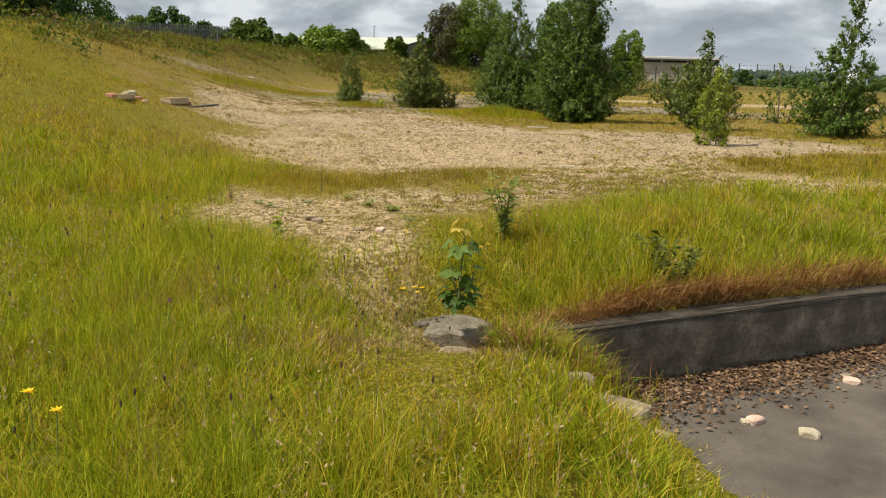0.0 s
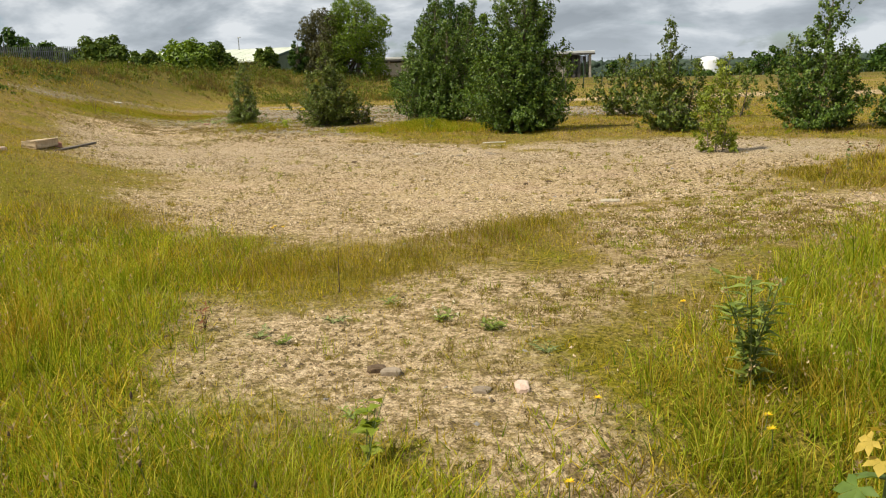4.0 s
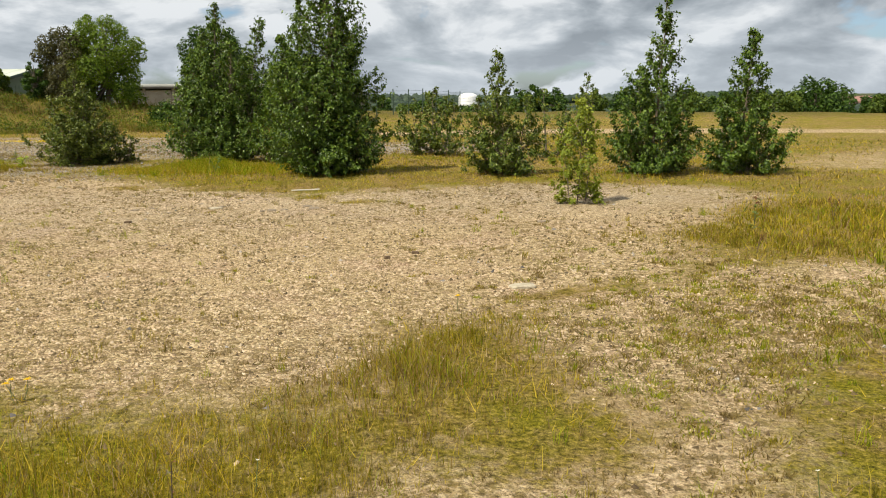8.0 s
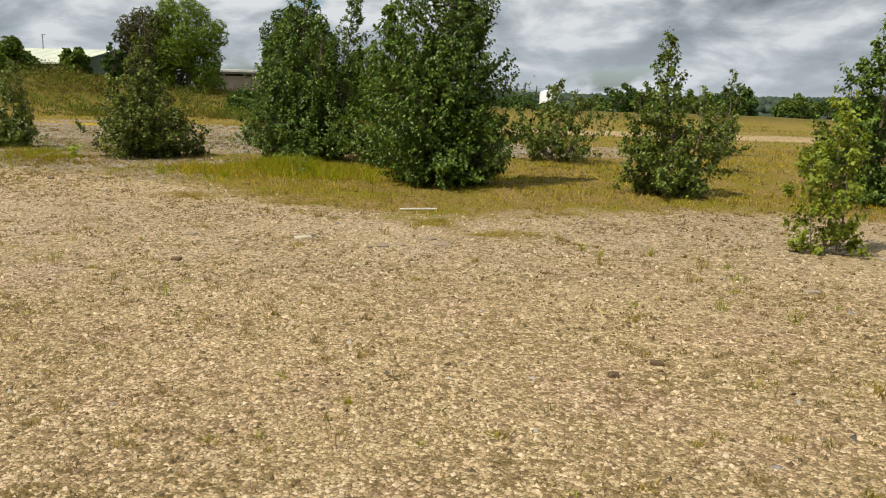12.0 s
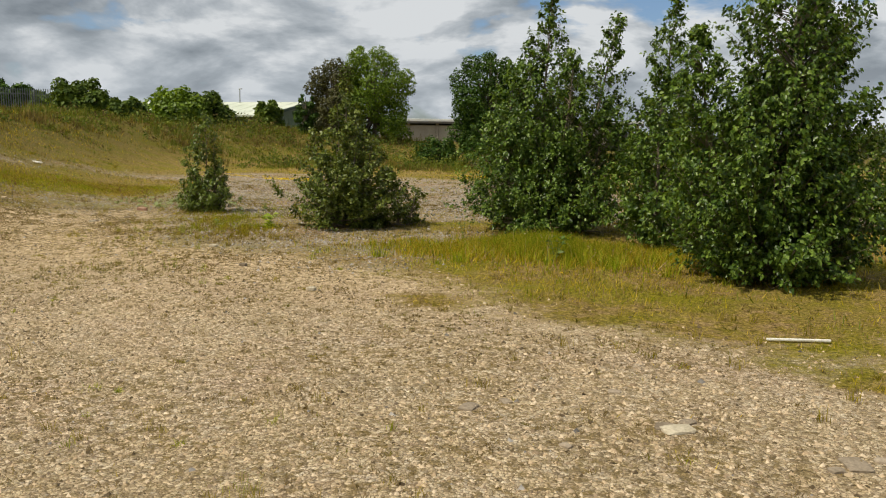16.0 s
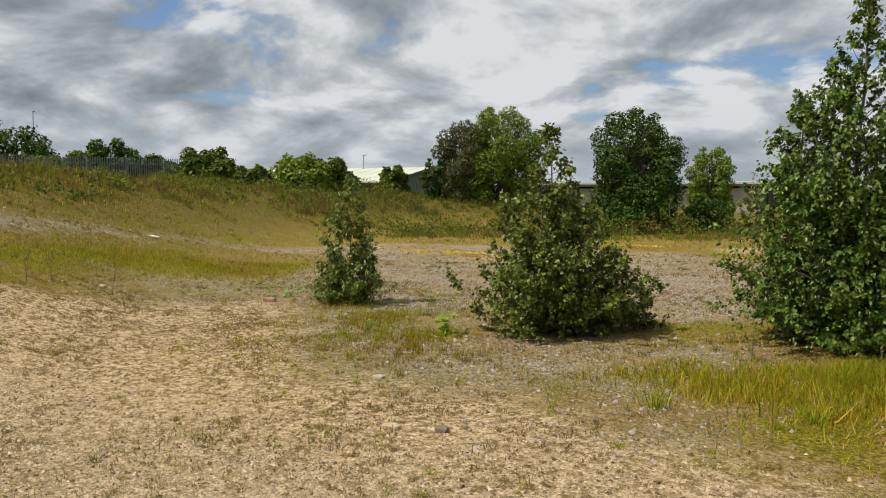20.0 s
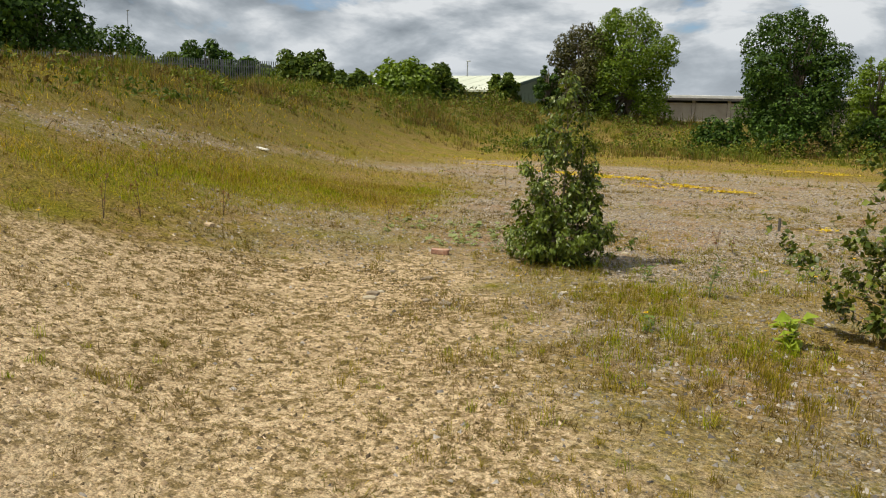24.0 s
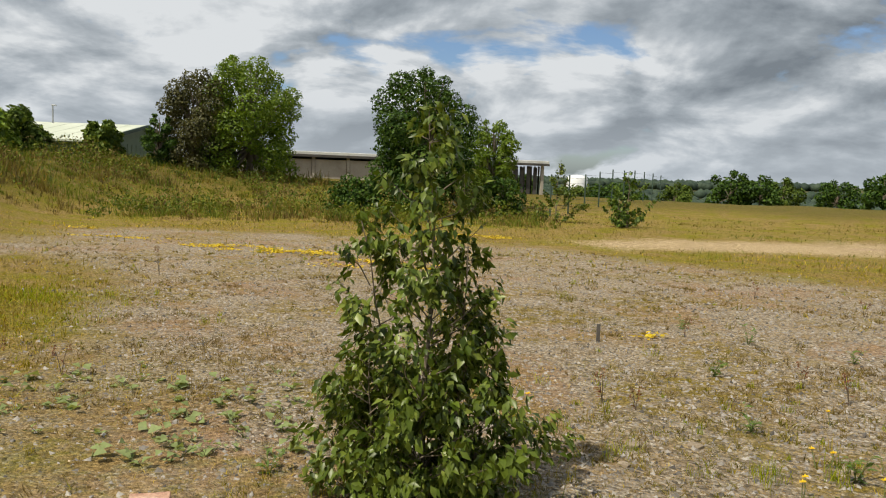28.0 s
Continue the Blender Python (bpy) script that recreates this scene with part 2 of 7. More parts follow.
M_CREAMROOF = material("pale_green_cream_roof", [(0.3, (0.48, 0.52, 0.42)), (0.7, (0.58, 0.61, 0.51))], scale=0.5, rough=0.6, bump=0.0, fine=0.06)
M_PALEWALL = material("pale_rendered_panel", [(0.3, (0.36, 0.31, 0.26)), (0.7, (0.48, 0.43, 0.37))], scale=1.2, rough=0.9, bump=0.0, fine=0.15)
M_PALEROOF = material("pale_felt_roof", [(0.3, (0.56, 0.56, 0.54)), (0.7, (0.70, 0.70, 0.68))], scale=1.5, rough=0.8, bump=0.0, fine=0.12)
M_DARKVOID = material("dark_timber_boards", [(0.3, (0.045, 0.042, 0.038)), (0.7, (0.11, 0.10, 0.09))], scale=2.0, rough=0.9, bump=0.0)
M_STEEL = material("galvanised_steel", [(0.3, (0.30, 0.31, 0.32)), (0.7, (0.42, 0.43, 0.44))], scale=4, rough=0.5, metal=0.6, bump=0.0, fine=0.1)
M_PALISADE = material("dull_grey_palisade", [(0.3, (0.13, 0.14, 0.15)), (0.7, (0.20, 0.21, 0.22))], scale=1.5, rough=0.6, metal=0.3, bump=0.0, fine=0.1)
M_GREENPOST = material("green_fence_paint", [(0.3, (0.03, 0.055, 0.04)), (0.7, (0.045, 0.08, 0.055))], scale=4, rough=0.6, bump=0.0)
M_TANK = material("white_tank_paint", [(0.3, (0.70, 0.71, 0.72)), (0.7, (0.80, 0.80, 0.80))], scale=0.7, rough=0.5, bump=0.0, fine=0.05)
M_BLUE = material("blue_plastic_litter", [(0.3, (0.10, 0.16, 0.40)), (0.7, (0.30, 0.38, 0.60))], scale=20, rough=0.4, bump=0.0)
M_HOUSEWALL = material("far_house_brick", [(0.3, (0.30, 0.20, 0.16)), (0.7, (0.42, 0.31, 0.26))], scale=0.1, rough=0.9, bump=0.0)
M_HOUSEROOF = material("far_red_roof", [(0.3, (0.27, 0.13, 0.10)), (0.7, (0.34, 0.19, 0.15))], scale=0.1, rough=0.9, bump=0.0)
M_PANE = material("dark_window_glass", [(0.3, (0.04, 0.045, 0.05)), (0.7, (0.07, 0.075, 0.08))], scale=1, rough=0.15, bump=0.0)
M_LEAFPAPER = material("white_rag", [(0.3, (0.66, 0.66, 0.68)), (0.7, (0.80, 0.80, 0.82))], scale=20, rough=0.8, bump=0.3)


def make_ground_material():
    m = bpy.data.materials.new("waste_ground")
    m.use_nodes = True
    add, join = nodes_of(m.node_tree)
    pos = add("ShaderNodeNewGeometry").outputs["Position"]

    def noisy(scale, detail=6.0, rough=0.62):
        n = add("ShaderNodeTexNoise", Scale=scale, Detail=detail, Roughness=rough)
        join(pos, n.inputs["Vector"])
        return n.outputs[0]

    broad, mid, fine, grit = noisy(0.35), noisy(2.2), noisy(17.0), noisy(110.0)
    vor = add("ShaderNodeTexVoronoi", Scale=40.0)
    edges = add("ShaderNodeTexVoronoi", Scale=40.0)
    edges.feature = "DISTANCE_TO_EDGE"
    for n in (vor, edges):
        join(pos, n.inputs["Vector"])
    peb = add("ShaderNodeSeparateColor")
    join(vor.outputs["Color"], peb.inputs[0])

    def mask(name):
        a = add("ShaderNodeAttribute")
        a.attribute_name = name
        return a.outputs["Fac"]

    def edge(src, rough_by, lo, hi):
        both = add("ShaderNodeMath", op="ADD")
        join(rough_by, both.inputs[0])
        join(mid, both.inputs[1])
        s = add("ShaderNodeMath", op="MULTIPLY_ADD")
        join(both.outputs[0], s.inputs[0])
        s.inputs[1].default_value = 0.95
        join(src, s.inputs[2])
        r = add("ShaderNodeMapRange")
        join(s.outputs[0], r.inputs[0])
        r.inputs[1].default_value, r.inputs[2].default_value = lo, hi
        return r.outputs[0]

    def mixc(fac, a, b, blend="MIX"):
        x = add("ShaderNodeMix", dtype="RGBA", blend=blend)
        if isinstance(fac, float):
            x.inputs[0].default_value = fac
        else:
            join(fac, x.inputs[0])
        join(a, x.inputs[6])
        join(b, x.inputs[7])
        return x.outputs[2]

    def window(src, lo, hi):
        r = add("ShaderNodeMapRange")
        join(src, r.inputs[0])
        r.inputs[1].default_value, r.inputs[2].default_value = lo, hi
        return r.outputs[0]

    def both(a, b):
        x = add("ShaderNodeMath", op="MULTIPLY")
        join(a, x.inputs[0])
        join(b, x.inputs[1])
        return x.outputs[0]

    blotch, crumb = noisy(7.0, 5.0, 0.7), noisy(30.0, 4.0, 0.7)
    soil = ramp(add, join, crumb, [(0.32, (0.085, 0.055, 0.020)), (0.5, (0.270, 0.180, 0.078)), (0.66, (0.480, 0.340, 0.165))])
    thatch = ramp(add, join, crumb, [(0.32, (0.060, 0.045, 0.006)), (0.5, (0.220, 0.160, 0.026)), (0.66, (0.420, 0.305, 0.075))])
    green = ramp(add, join, crumb, [(0.32, (0.055, 0.052, 0.003)), (0.5, (0.190, 0.170, 0.010)), (0.66, (0.350, 0.280, 0.035))])
    grassy = mixc(window(blotch, 0.42, 0.60), thatch, soil)
    grassy = mixc(window(noisy(0.75), 0.44, 0.62), grassy, green)
    # loose stones over sand: pale faces, the shade between them painted in as dark earth colour, pinker and greyer by
    # stretches
    sandy = ramp(add, join, mid, [(0.25, (0.40, 0.285, 0.150)), (0.5, (0.58, 0.425, 0.235)), (0.75, (0.70, 0.54, 0.31))])
    pebcol = ramp(add, join, peb.outputs[0], [(0.0, (0.14, 0.098, 0.056)), (0.22, (0.40, 0.290, 0.155)), (0.6, (0.66, 0.500, 0.280)), (1.0, (0.84, 0.690, 0.440))])
    sandy = mixc(0.72, sandy, pebcol)
    sandy = mixc(window(noisy(0.9), 0.50, 0.72), sandy, ramp(add, join, peb.outputs[0], [(0.0, (0.17, 0.098, 0.062)), (0.3, (0.50, 0.330, 0.215)), (1.0, (0.82, 0.62, 0.46))]))
    greyer = ramp(add, join, peb.outputs[1], [(0.0, (0.12, 0.095, 0.068)), (0.3, (0.40, 0.325, 0.230)), (0.75, (0.62, 0.52, 0.395)), (1.0, (0.84, 0.75, 0.61))])
    sandy = mixc(both(mask("grit"), window(mid, 0.15, 0.75)), sandy, greyer)
    # cell edges darkened in the colour for the shadow between stones
    shaded_gaps = both(window(edges.outputs["Distance"], 0.13, 0.02), window(crumb, 0.36, 0.54))
    sandy = mixc(shaded_gaps, sandy, ramp(add, join, crumb, [(0.3, (0.10, 0.066, 0.032)), (0.7, (0.23, 0.160, 0.085))]))
    plain = ramp(add, join, noisy(24.0, 6.0, 0.75), [(0.34, (0.17, 0.112, 0.056)), (0.44, (0.42, 0.300, 0.170)), (0.53, (0.66, 0.500, 0.305)), (0.66, (0.80, 0.640, 0.425))])
    sandy = mixc(both(mask("mossy"), window(noisy(3.0), 0.30, 0.50)), sandy, plain)
    # dead moss and thatch in crumbs over the sand, thicker in some stretches
    moss = ramp(add, join, crumb, [(0.32, (0.080, 0.056, 0.018)), (0.5, (0.190, 0.135, 0.050)), (0.66, (0.340, 0.245, 0.105))])
    more = add("ShaderNodeMath", op="MAXIMUM")
    join(window(noisy(0.6), 0.30, 0.62), more.inputs[0])
    join(mask("mossy"), more.inputs[1])
    sandy = mixc(both(window(noisy(11.0, 6.0, 0.76), 0.49, 0.57), more.outputs[0]), sandy, moss)
    gravel = ramp(add, join, mid, [(0.25, (0.19, 0.158, 0.118)), (0.5, (0.30, 0.252, 0.192)), (0.75, (0.41, 0.350, 0.275))])
    pebgrey = ramp(add, join, peb.outputs[1], [(0.1, (0.07, 0.060, 0.046)), (0.35, (0.26, 0.222, 0.175)), (0.8, (0.45, 0.39, 0.31)), (1.0, (0.66, 0.60, 0.50))])
    gravel = mixc(0.75, gravel, pebgrey)
    gravel = mixc(shaded_gaps, gravel, soil)
    ruddy = ramp(add, join, crumb, [(0.3, (0.15, 0.075, 0.045)), (0.5, (0.34, 0.190, 0.120)), (0.7, (0.52, 0.320, 0.220))])
    gravel = mixc(both(window(noisy(0.45), 0.52, 0.64), window(blotch, 0.40, 0.56)), gravel, ruddy)
    gravel = mixc(both(window(noisy(0.9), 0.46, 0.62), window(blotch, 0.42, 0.58)), gravel, soil)
    gravel = mixc(both(window(noisy(0.55), 0.48, 0.60), window(blotch, 0.44, 0.58)), gravel, thatch)
    # far wooded ground, its colours bluer to carry the haze of distance
    hazed_woods = ramp(add, join, broad, [(0.3, (0.022, 0.036, 0.022)), (0.5, (0.036, 0.055, 0.030)), (0.7, (0.062, 0.080, 0.042))])
    rank = ramp(add, join, fine, [(0.3, (0.045, 0.040, 0.008)), (0.5, (0.095, 0.082, 0.016)), (0.7, (0.165, 0.130, 0.035))])
    grassy = mixc(mask("rank"), grassy, rank)
    grassy = mixc(mask("turf"), grassy, green)
    col = mixc(edge(mask("gravel"), blotch, 1.15, 1.75), grassy, gravel)
    col = mixc(edge(mask("sand"), blotch, 1.10, 1.70), col, sandy)
    col = mixc(mask("far"), col, hazed_woods)
    tint = add("ShaderNodeHueSaturation")
    mr = add("ShaderNodeMapRange")
    join(grit, mr.inputs[0])
    mr.inputs[1].default_value, mr.inputs[2].default_value = 0.25, 0.75
    mr.inputs[3].default_value, mr.inputs[4].default_value = 0.45, 1.5
    join(mr.outputs[0], tint.inputs["Value"])
    join(col, tint.inputs["Color"])
    b = add("ShaderNodeBsdfPrincipled", Roughness=0.95, Specular_IOR_Level=0.1)
    join(tint.outputs[0], b.inputs["Base Color"])
    hgt = add("ShaderNodeMath", op="MULTIPLY_ADD")
    join(vor.outputs["Distance"], hgt.inputs[0])
    hgt.inputs[1].default_value = -0.8
    join(grit, hgt.inputs[2])
    bp = add("ShaderNodeBump", Strength=1.0, Distance=0.020)
    join(hgt.outputs[0], bp.inputs["Height"])
    join(bp.outputs[0], b.inputs["Normal"])
    join(b.outputs[0], add("ShaderNodeOutputMaterial").inputs[0])
    return m


M_GROUND = make_ground_material()

# ---------------------------------------------------------------- helpers for meshes
RNG = np.random.default_rng(7)


def mesh_np(name, verts, faces, mat=None, smooth=False):
    """A mesh from arrays: verts (n, 3) and faces (m, 3) or (m, 4)."""
    me = bpy.data.meshes.new(name)
    verts, faces = np.asarray(verts, np.float32), np.asarray(faces, np.int32)
    m, k = faces.shape
    me.vertices.add(len(verts))
    me.vertices.foreach_set("co", verts.ravel())
    me.loops.add(m * k)
    me.loops.foreach_set("vertex_index", faces.ravel())
    me.polygons.add(m)
    me.polygons.foreach_set("loop_start", np.arange(0, m * k, k, dtype=np.int32))
    if smooth:
        me.polygons.foreach_set("use_smooth", np.ones(m, bool))
    me.update(calc_edges=True)
    if mat:
        me.materials.append(mat)
    return me


def thing(name, label, category, at=(0, 0, 0), group="", kind="", data=None):
    ob = new(name, data)
    ob.location = at
    return tagged(ob, label, category, group, kind)


def child(name, me, parent, label="", at=None, rot=None, scale=None):
    ob = new(name, me)
    ob.parent = parent
    if at is not None:
        ob.location = at
    if rot is not None:
        ob.rotation_euler = rot
    if scale is not None:
        ob.scale = scale
    if label:
        ob["label"] = label
    return ob


def box_mesh(name, size, mat, bevel=0.01, wobble=0.0, seed=0, origin=(0, 0, 0), cuts=0):
    """A block with bevelled, slightly uneven edges; origin is its centre."""
    bm = bmesh.new()
    bmesh.ops.create_cube(bm, size=1.0)
    bmesh.ops.scale(bm, vec=size, verts=bm.verts)
    if bevel:
        bmesh.ops.bevel(bm, geom=bm.edges[:], offset=bevel, segments=2, affect="EDGES", profile=0.5)
    if cuts:
        bmesh.ops.subdivide_edges(bm, edges=bm.edges[:], cuts=cuts, use_grid_fill=True)
    r = random.Random(seed)
    for v in bm.verts:
        if wobble:
            v.co += Vector((r.uniform(-1, 1), r.uniform(-1, 1), r.uniform(-1, 1))) * wobble
        v.co += Vector(origin)
    me = bpy.data.meshes.new(name)
    bm.to_mesh(me)
    bm.free()
    me.materials.append(mat)
    return me


def rock_mesh(name, size, mat, seed=0, rough=0.25, sub=2):
    """A lump of stone with flat facets; its base is at z = 0."""
    bm = bmesh.new()
    bmesh.ops.create_icosphere(bm, subdivisions=sub, radius=0.5)
    r = random.Random(seed)
    off = Vector((r.uniform(0, 50), r.uniform(0, 50), 0))
    for v in bm.verts:
        n = noise.noise(v.co * 2.3 + off) * rough + noise.noise(v.co * 6 + off) * rough * 0.3
        c = v.co * (1 + n)
        for k in range(3):
            c[k] = max(-0.36, min(0.36, c[k]))
        v.co = Vector((c.x * size[0] / 0.72, c.y * size[1] / 0.72, (c.z + 0.3) * size[2] / 0.66))
    me = bpy.data.meshes.new(name)
    bm.to_mesh(me)
    bm.free()
    me.materials.append(mat)
    return me


def tubes(paths, sides=6):
    """Tapered tubes along paths, each a list of (point, radius): verts and faces (quads)."""
    vs, fs, base = [], [], 0
    ring = np.linspace(0, 2 * math.pi, sides, endpoint=False)
    for path in paths:
        pts = np.array([p for p, _ in path], float)
        tang = np.gradient(pts, axis=0)
        tang /= np.linalg.norm(tang, axis=1, keepdims=True) + 1e-9
        for (p, r), tg in zip(path, tang):
            a = np.cross(tg, (0.31, 0.95, 0.05))
            a /= np.linalg.norm(a) + 1e-9
            b = np.cross(tg, a)
            vs.append(np.asarray(p) + r * (np.cos(ring)[:, None] * a + np.sin(ring)[:, None] * b))
        n = len(path)
        i = np.arange(n - 1)[:, None] * sides + np.arange(sides)[None]
        j = np.arange(n - 1)[:, None] * sides + (np.arange(sides)[None] + 1) % sides
        fs.append(base + np.stack([i, j, j + sides, i + sides], -1).reshape(-1, 4))
        base += n * sides
    return np.concatenate(vs), np.concatenate(fs)


def unit(v):
    return v / (np.linalg.norm(v, axis=-1, keepdims=True) + 1e-9)


def leaf_array(pos, axis, normal, length, width, fold=0.15, simple=False):
    """Folded leaf blades: (n, 3) roots, axes and normals; 5 verts and 4 triangles each, or 4 and 2 when simple."""
    axis = unit(axis)
    side = unit(np.cross(normal, axis))
    nor = np.cross(axis, side)
    L, W = length[:, None], width[:, None]
    lift = nor * W * fold
    p0 = pos
    p1 = pos + axis * L * 0.42 + side * W * 0.5 + lift
    p2 = pos + axis * L * 0.42 - side * W * 0.5 + lift
    pm = pos + axis * L * 0.5
    tip = pos + axis * L - nor * L * 0.12
    n = len(pos)
    if simple:
        k = np.arange(n)[:, None] * 4
        return np.stack([p0, p1, tip, p2], 1).reshape(-1, 3), np.concatenate([k + np.array([[0, 1, 2]]), k + np.array([[0, 2, 3]])])
    v = np.stack([p0, p1, pm, p2, tip], 1).reshape(-1, 3)
    k = np.arange(n)[:, None] * 5
    f = np.concatenate([k + np.array([[0, 1, 2]]), k + np.array([[0, 2, 3]]), k + np.array([[1, 4, 2]]), k + np.array([[2, 4, 3]])])
    return v, f


def blades(base, height, width, lean, heading, segs=2):
    """Grass blades bent over: base (n, 3); 5 verts and 3 triangles each."""
    n = len(base)
    d = np.stack([np.cos(heading), np.sin(heading), 0 * heading], -1)
    s = np.stack([-np.sin(heading), np.cos(heading), 0 * heading], -1)
    turn = RNG.uniform(0, math.pi, n)[:, None]
    s = s * np.cos(turn) + d * np.sin(turn)
    up = np.array([0, 0, 1.0])
    h, w, l = height[:, None], width[:, None], lean[:, None]
    mid = base + up * h * 0.55 + d * h * l * 0.28
    tip = base + up * h * (1 - 0.22 * l) + d * h * l
    v = np.stack([base - s * w * 0.5, base + s * w * 0.5, mid + s * w * 0.42, mid - s * w * 0.42, tip], 1).reshape(-1, 3)
    k = np.arange(n)[:, None] * 5
    f = np.concatenate([k + np.array([[0, 1, 2]]), k + np.array([[0, 2, 3]]), k + np.array([[3, 2, 4]])])
    return v, f


def spikes(base, height, width, lean, heading):
    """Short grass: one leaning triangle a blade."""
    d = np.stack([np.cos(heading), np.sin(heading), 0 * heading], -1)
    turn = RNG.uniform(0, math.pi, len(base))
    s = np.stack([np.cos(turn), np.sin(turn), 0 * turn], -1) * width[:, None] * 0.5
    tip = base + np.array([0, 0, 1.0]) * (height * (1 - 0.22 * lean))[:, None] + d * (height * lean)[:, None]
    return np.stack([base - s, base + s, tip], 1).reshape(-1, 3), np.arange(len(base) * 3).reshape(-1, 3)


# ---------------------------------------------------------------- the lie of the land
FOOT = np.array([(-0.4, -16), (-1.2, -3), (-2.4, 4), (-10, 14), (-16.0, 24.2), (-21.5, 34), (-25, 43), (-24, 52), (-17, 57), (-8, 60), (2, 62)], float)
CREST = np.array([2.4, 2.4, 2.45, 2.5, 2.5, 2.45, 2.25, 1.55, 0.85, 0.3, 0.0])
WALL_A, WALL_B = np.array([2.55, -0.47]), np.array([9.0, 7.2])
WALL_DIR = (WALL_B - WALL_A) / np.linalg.norm(WALL_B - WALL_A)
WALL_OUT = np.array([WALL_DIR[1], -WALL_DIR[0]])
YARD_Z, WALL_TOP = -0.76, -0.32


def smooth(a, b, x):
    t = np.clip((x - a) / (b - a), 0, 1)
    return t * t * (3 - 2 * t)


def wavy(x, y, s, seed=0.0):
    """Cheap smooth noise in -1..1 from a few sines."""
    return (np.sin(x * s * 1.0 + 1.7 * seed + 1.3 * np.sin(y * s * 0.7 + seed)) + np.sin(y * s * 1.13 + 2.1 * seed + 1.1 * np.sin(x * s * 0.83 + 0.5))
            + 0.6 * np.sin((x + y) * s * 2.3 + seed) + 0.6 * np.sin((x - y) * s * 2.7 + 3 * seed)) / 3.2


def foot_distance(x, y):
    """Distance from the bank's foot, positive up the bank, and the crest height there."""
    best = np.full(np.shape(x), 1e9)
    dist, crest = np.zeros(np.shape(x)), np.zeros(np.shape(x))
    for a, b, ca, cb in zip(FOOT[:-1], FOOT[1:], CREST[:-1], CREST[1:]):
        e = b - a
        u = np.clip(((x - a[0]) * e[0] + (y - a[1]) * e[1]) / (e @ e), 0, 1)
        dx, dy = x - a[0] - u * e[0], y - a[1] - u * e[1]
        d = np.hypot(dx, dy)
        sign = np.where(e[0] * dy - e[1] * dx > 0, 1.0, -1.0)
        near = d < best
        best = np.where(near, d, best)
        dist = np.where(near, d * sign, dist)
        crest = np.where(near, ca + (cb - ca) * u, crest)
    return dist, crest


def yard_side(x, y):
    """How far a place lies into the sunken yard, past the wall and past the grassy ramp."""
    out = (x - WALL_A[0]) * WALL_OUT[0] + (y - WALL_A[1]) * WALL_OUT[1]
    along = (x - WALL_A[0]) * WALL_DIR[0] + (y - WALL_A[1]) * WALL_DIR[1]
    ramp_line = (x - 3.55) * 0.80 + (y + 0.55) * 0.60
    return out, along, ramp_line


def land(x, y):
    x, y = np.asarray(x, float), np.asarray(y, float)
    d, crest = foot_distance(x, y)
    h = crest * smooth(0.0, 10.5, d) + 0.10 * wavy(x, y, 0.35, 1.0) * smooth(0, 6, d)
    h = h - 0.40 * smooth(18, 46, y) * (1 - smooth(0, 8, d))
    h = h + 0.025 * wavy(x, y, 0.9, 2.0) + 0.012 * wavy(x, y, 3.1, 3.0)
    h = h - 0.22 * smooth(0.5, -5.0, y) * (1 - smooth(-2, 3, d))
    r = np.hypot(x + 5, y - 12)
    h = h - 9.0 * smooth(62, 210, r)
    ridge = 3.0 + 2.0 * wavy(x, y, 0.004, 0.4) + 2.0 * wavy(x, y, 0.011, 2.0)
    h = h + ridge * smooth(320, 900, r) + 4 * smooth(900, 2600, r) * (0.8 + 0.5 * wavy(x, y, 0.0016, 5.0))
    h = h - 0.46 * np.exp(-(((x - 2.10) / 0.85) ** 2 + ((y + 0.40) / 0.78) ** 2))
    out, along, rl = yard_side(x, y)
    # ground behind the wall comes down to its top
    h = h - 0.25 * (1 - smooth(0.0, 2.0, -out)) * smooth(-0.6, 0.4, along) * (out < -0.12) * (y < 9)
    inside = (out > -0.12) * (y < 9)
    slope = h - (h - YARD_Z + 0.02) * smooth(-1.1, 0.25, rl)
    h = np.where(inside > 0, np.minimum(h, slope), h)
    return h


def poly_mask(x, y, corners, soft):
    """About 1 inside the polygon and 0 outside, soft at its edge."""
    inside = np.zeros(np.shape(x), bool)
    best = np.full(np.shape(x), 1e9)
    n = len(corners)
    for i in range(n):
        (x1, y1), (x2, y2) = corners[i], corners[(i + 1) % n]
        cross = ((y1 > y) != (y2 > y)) & (x < (x2 - x1) * (y - y1) / (y2 - y1 + 1e-12) + x1)
        inside ^= cross
        ex, ey = x2 - x1, y2 - y1
        u = np.clip(((x - x1) * ex + (y - y1) * ey) / (ex * ex + ey * ey), 0, 1)
        best = np.minimum(best, np.hypot(x - x1 - u * ex, y - y1 - u * ey))
    return smooth(-soft, soft, np.where(inside, best, -best))


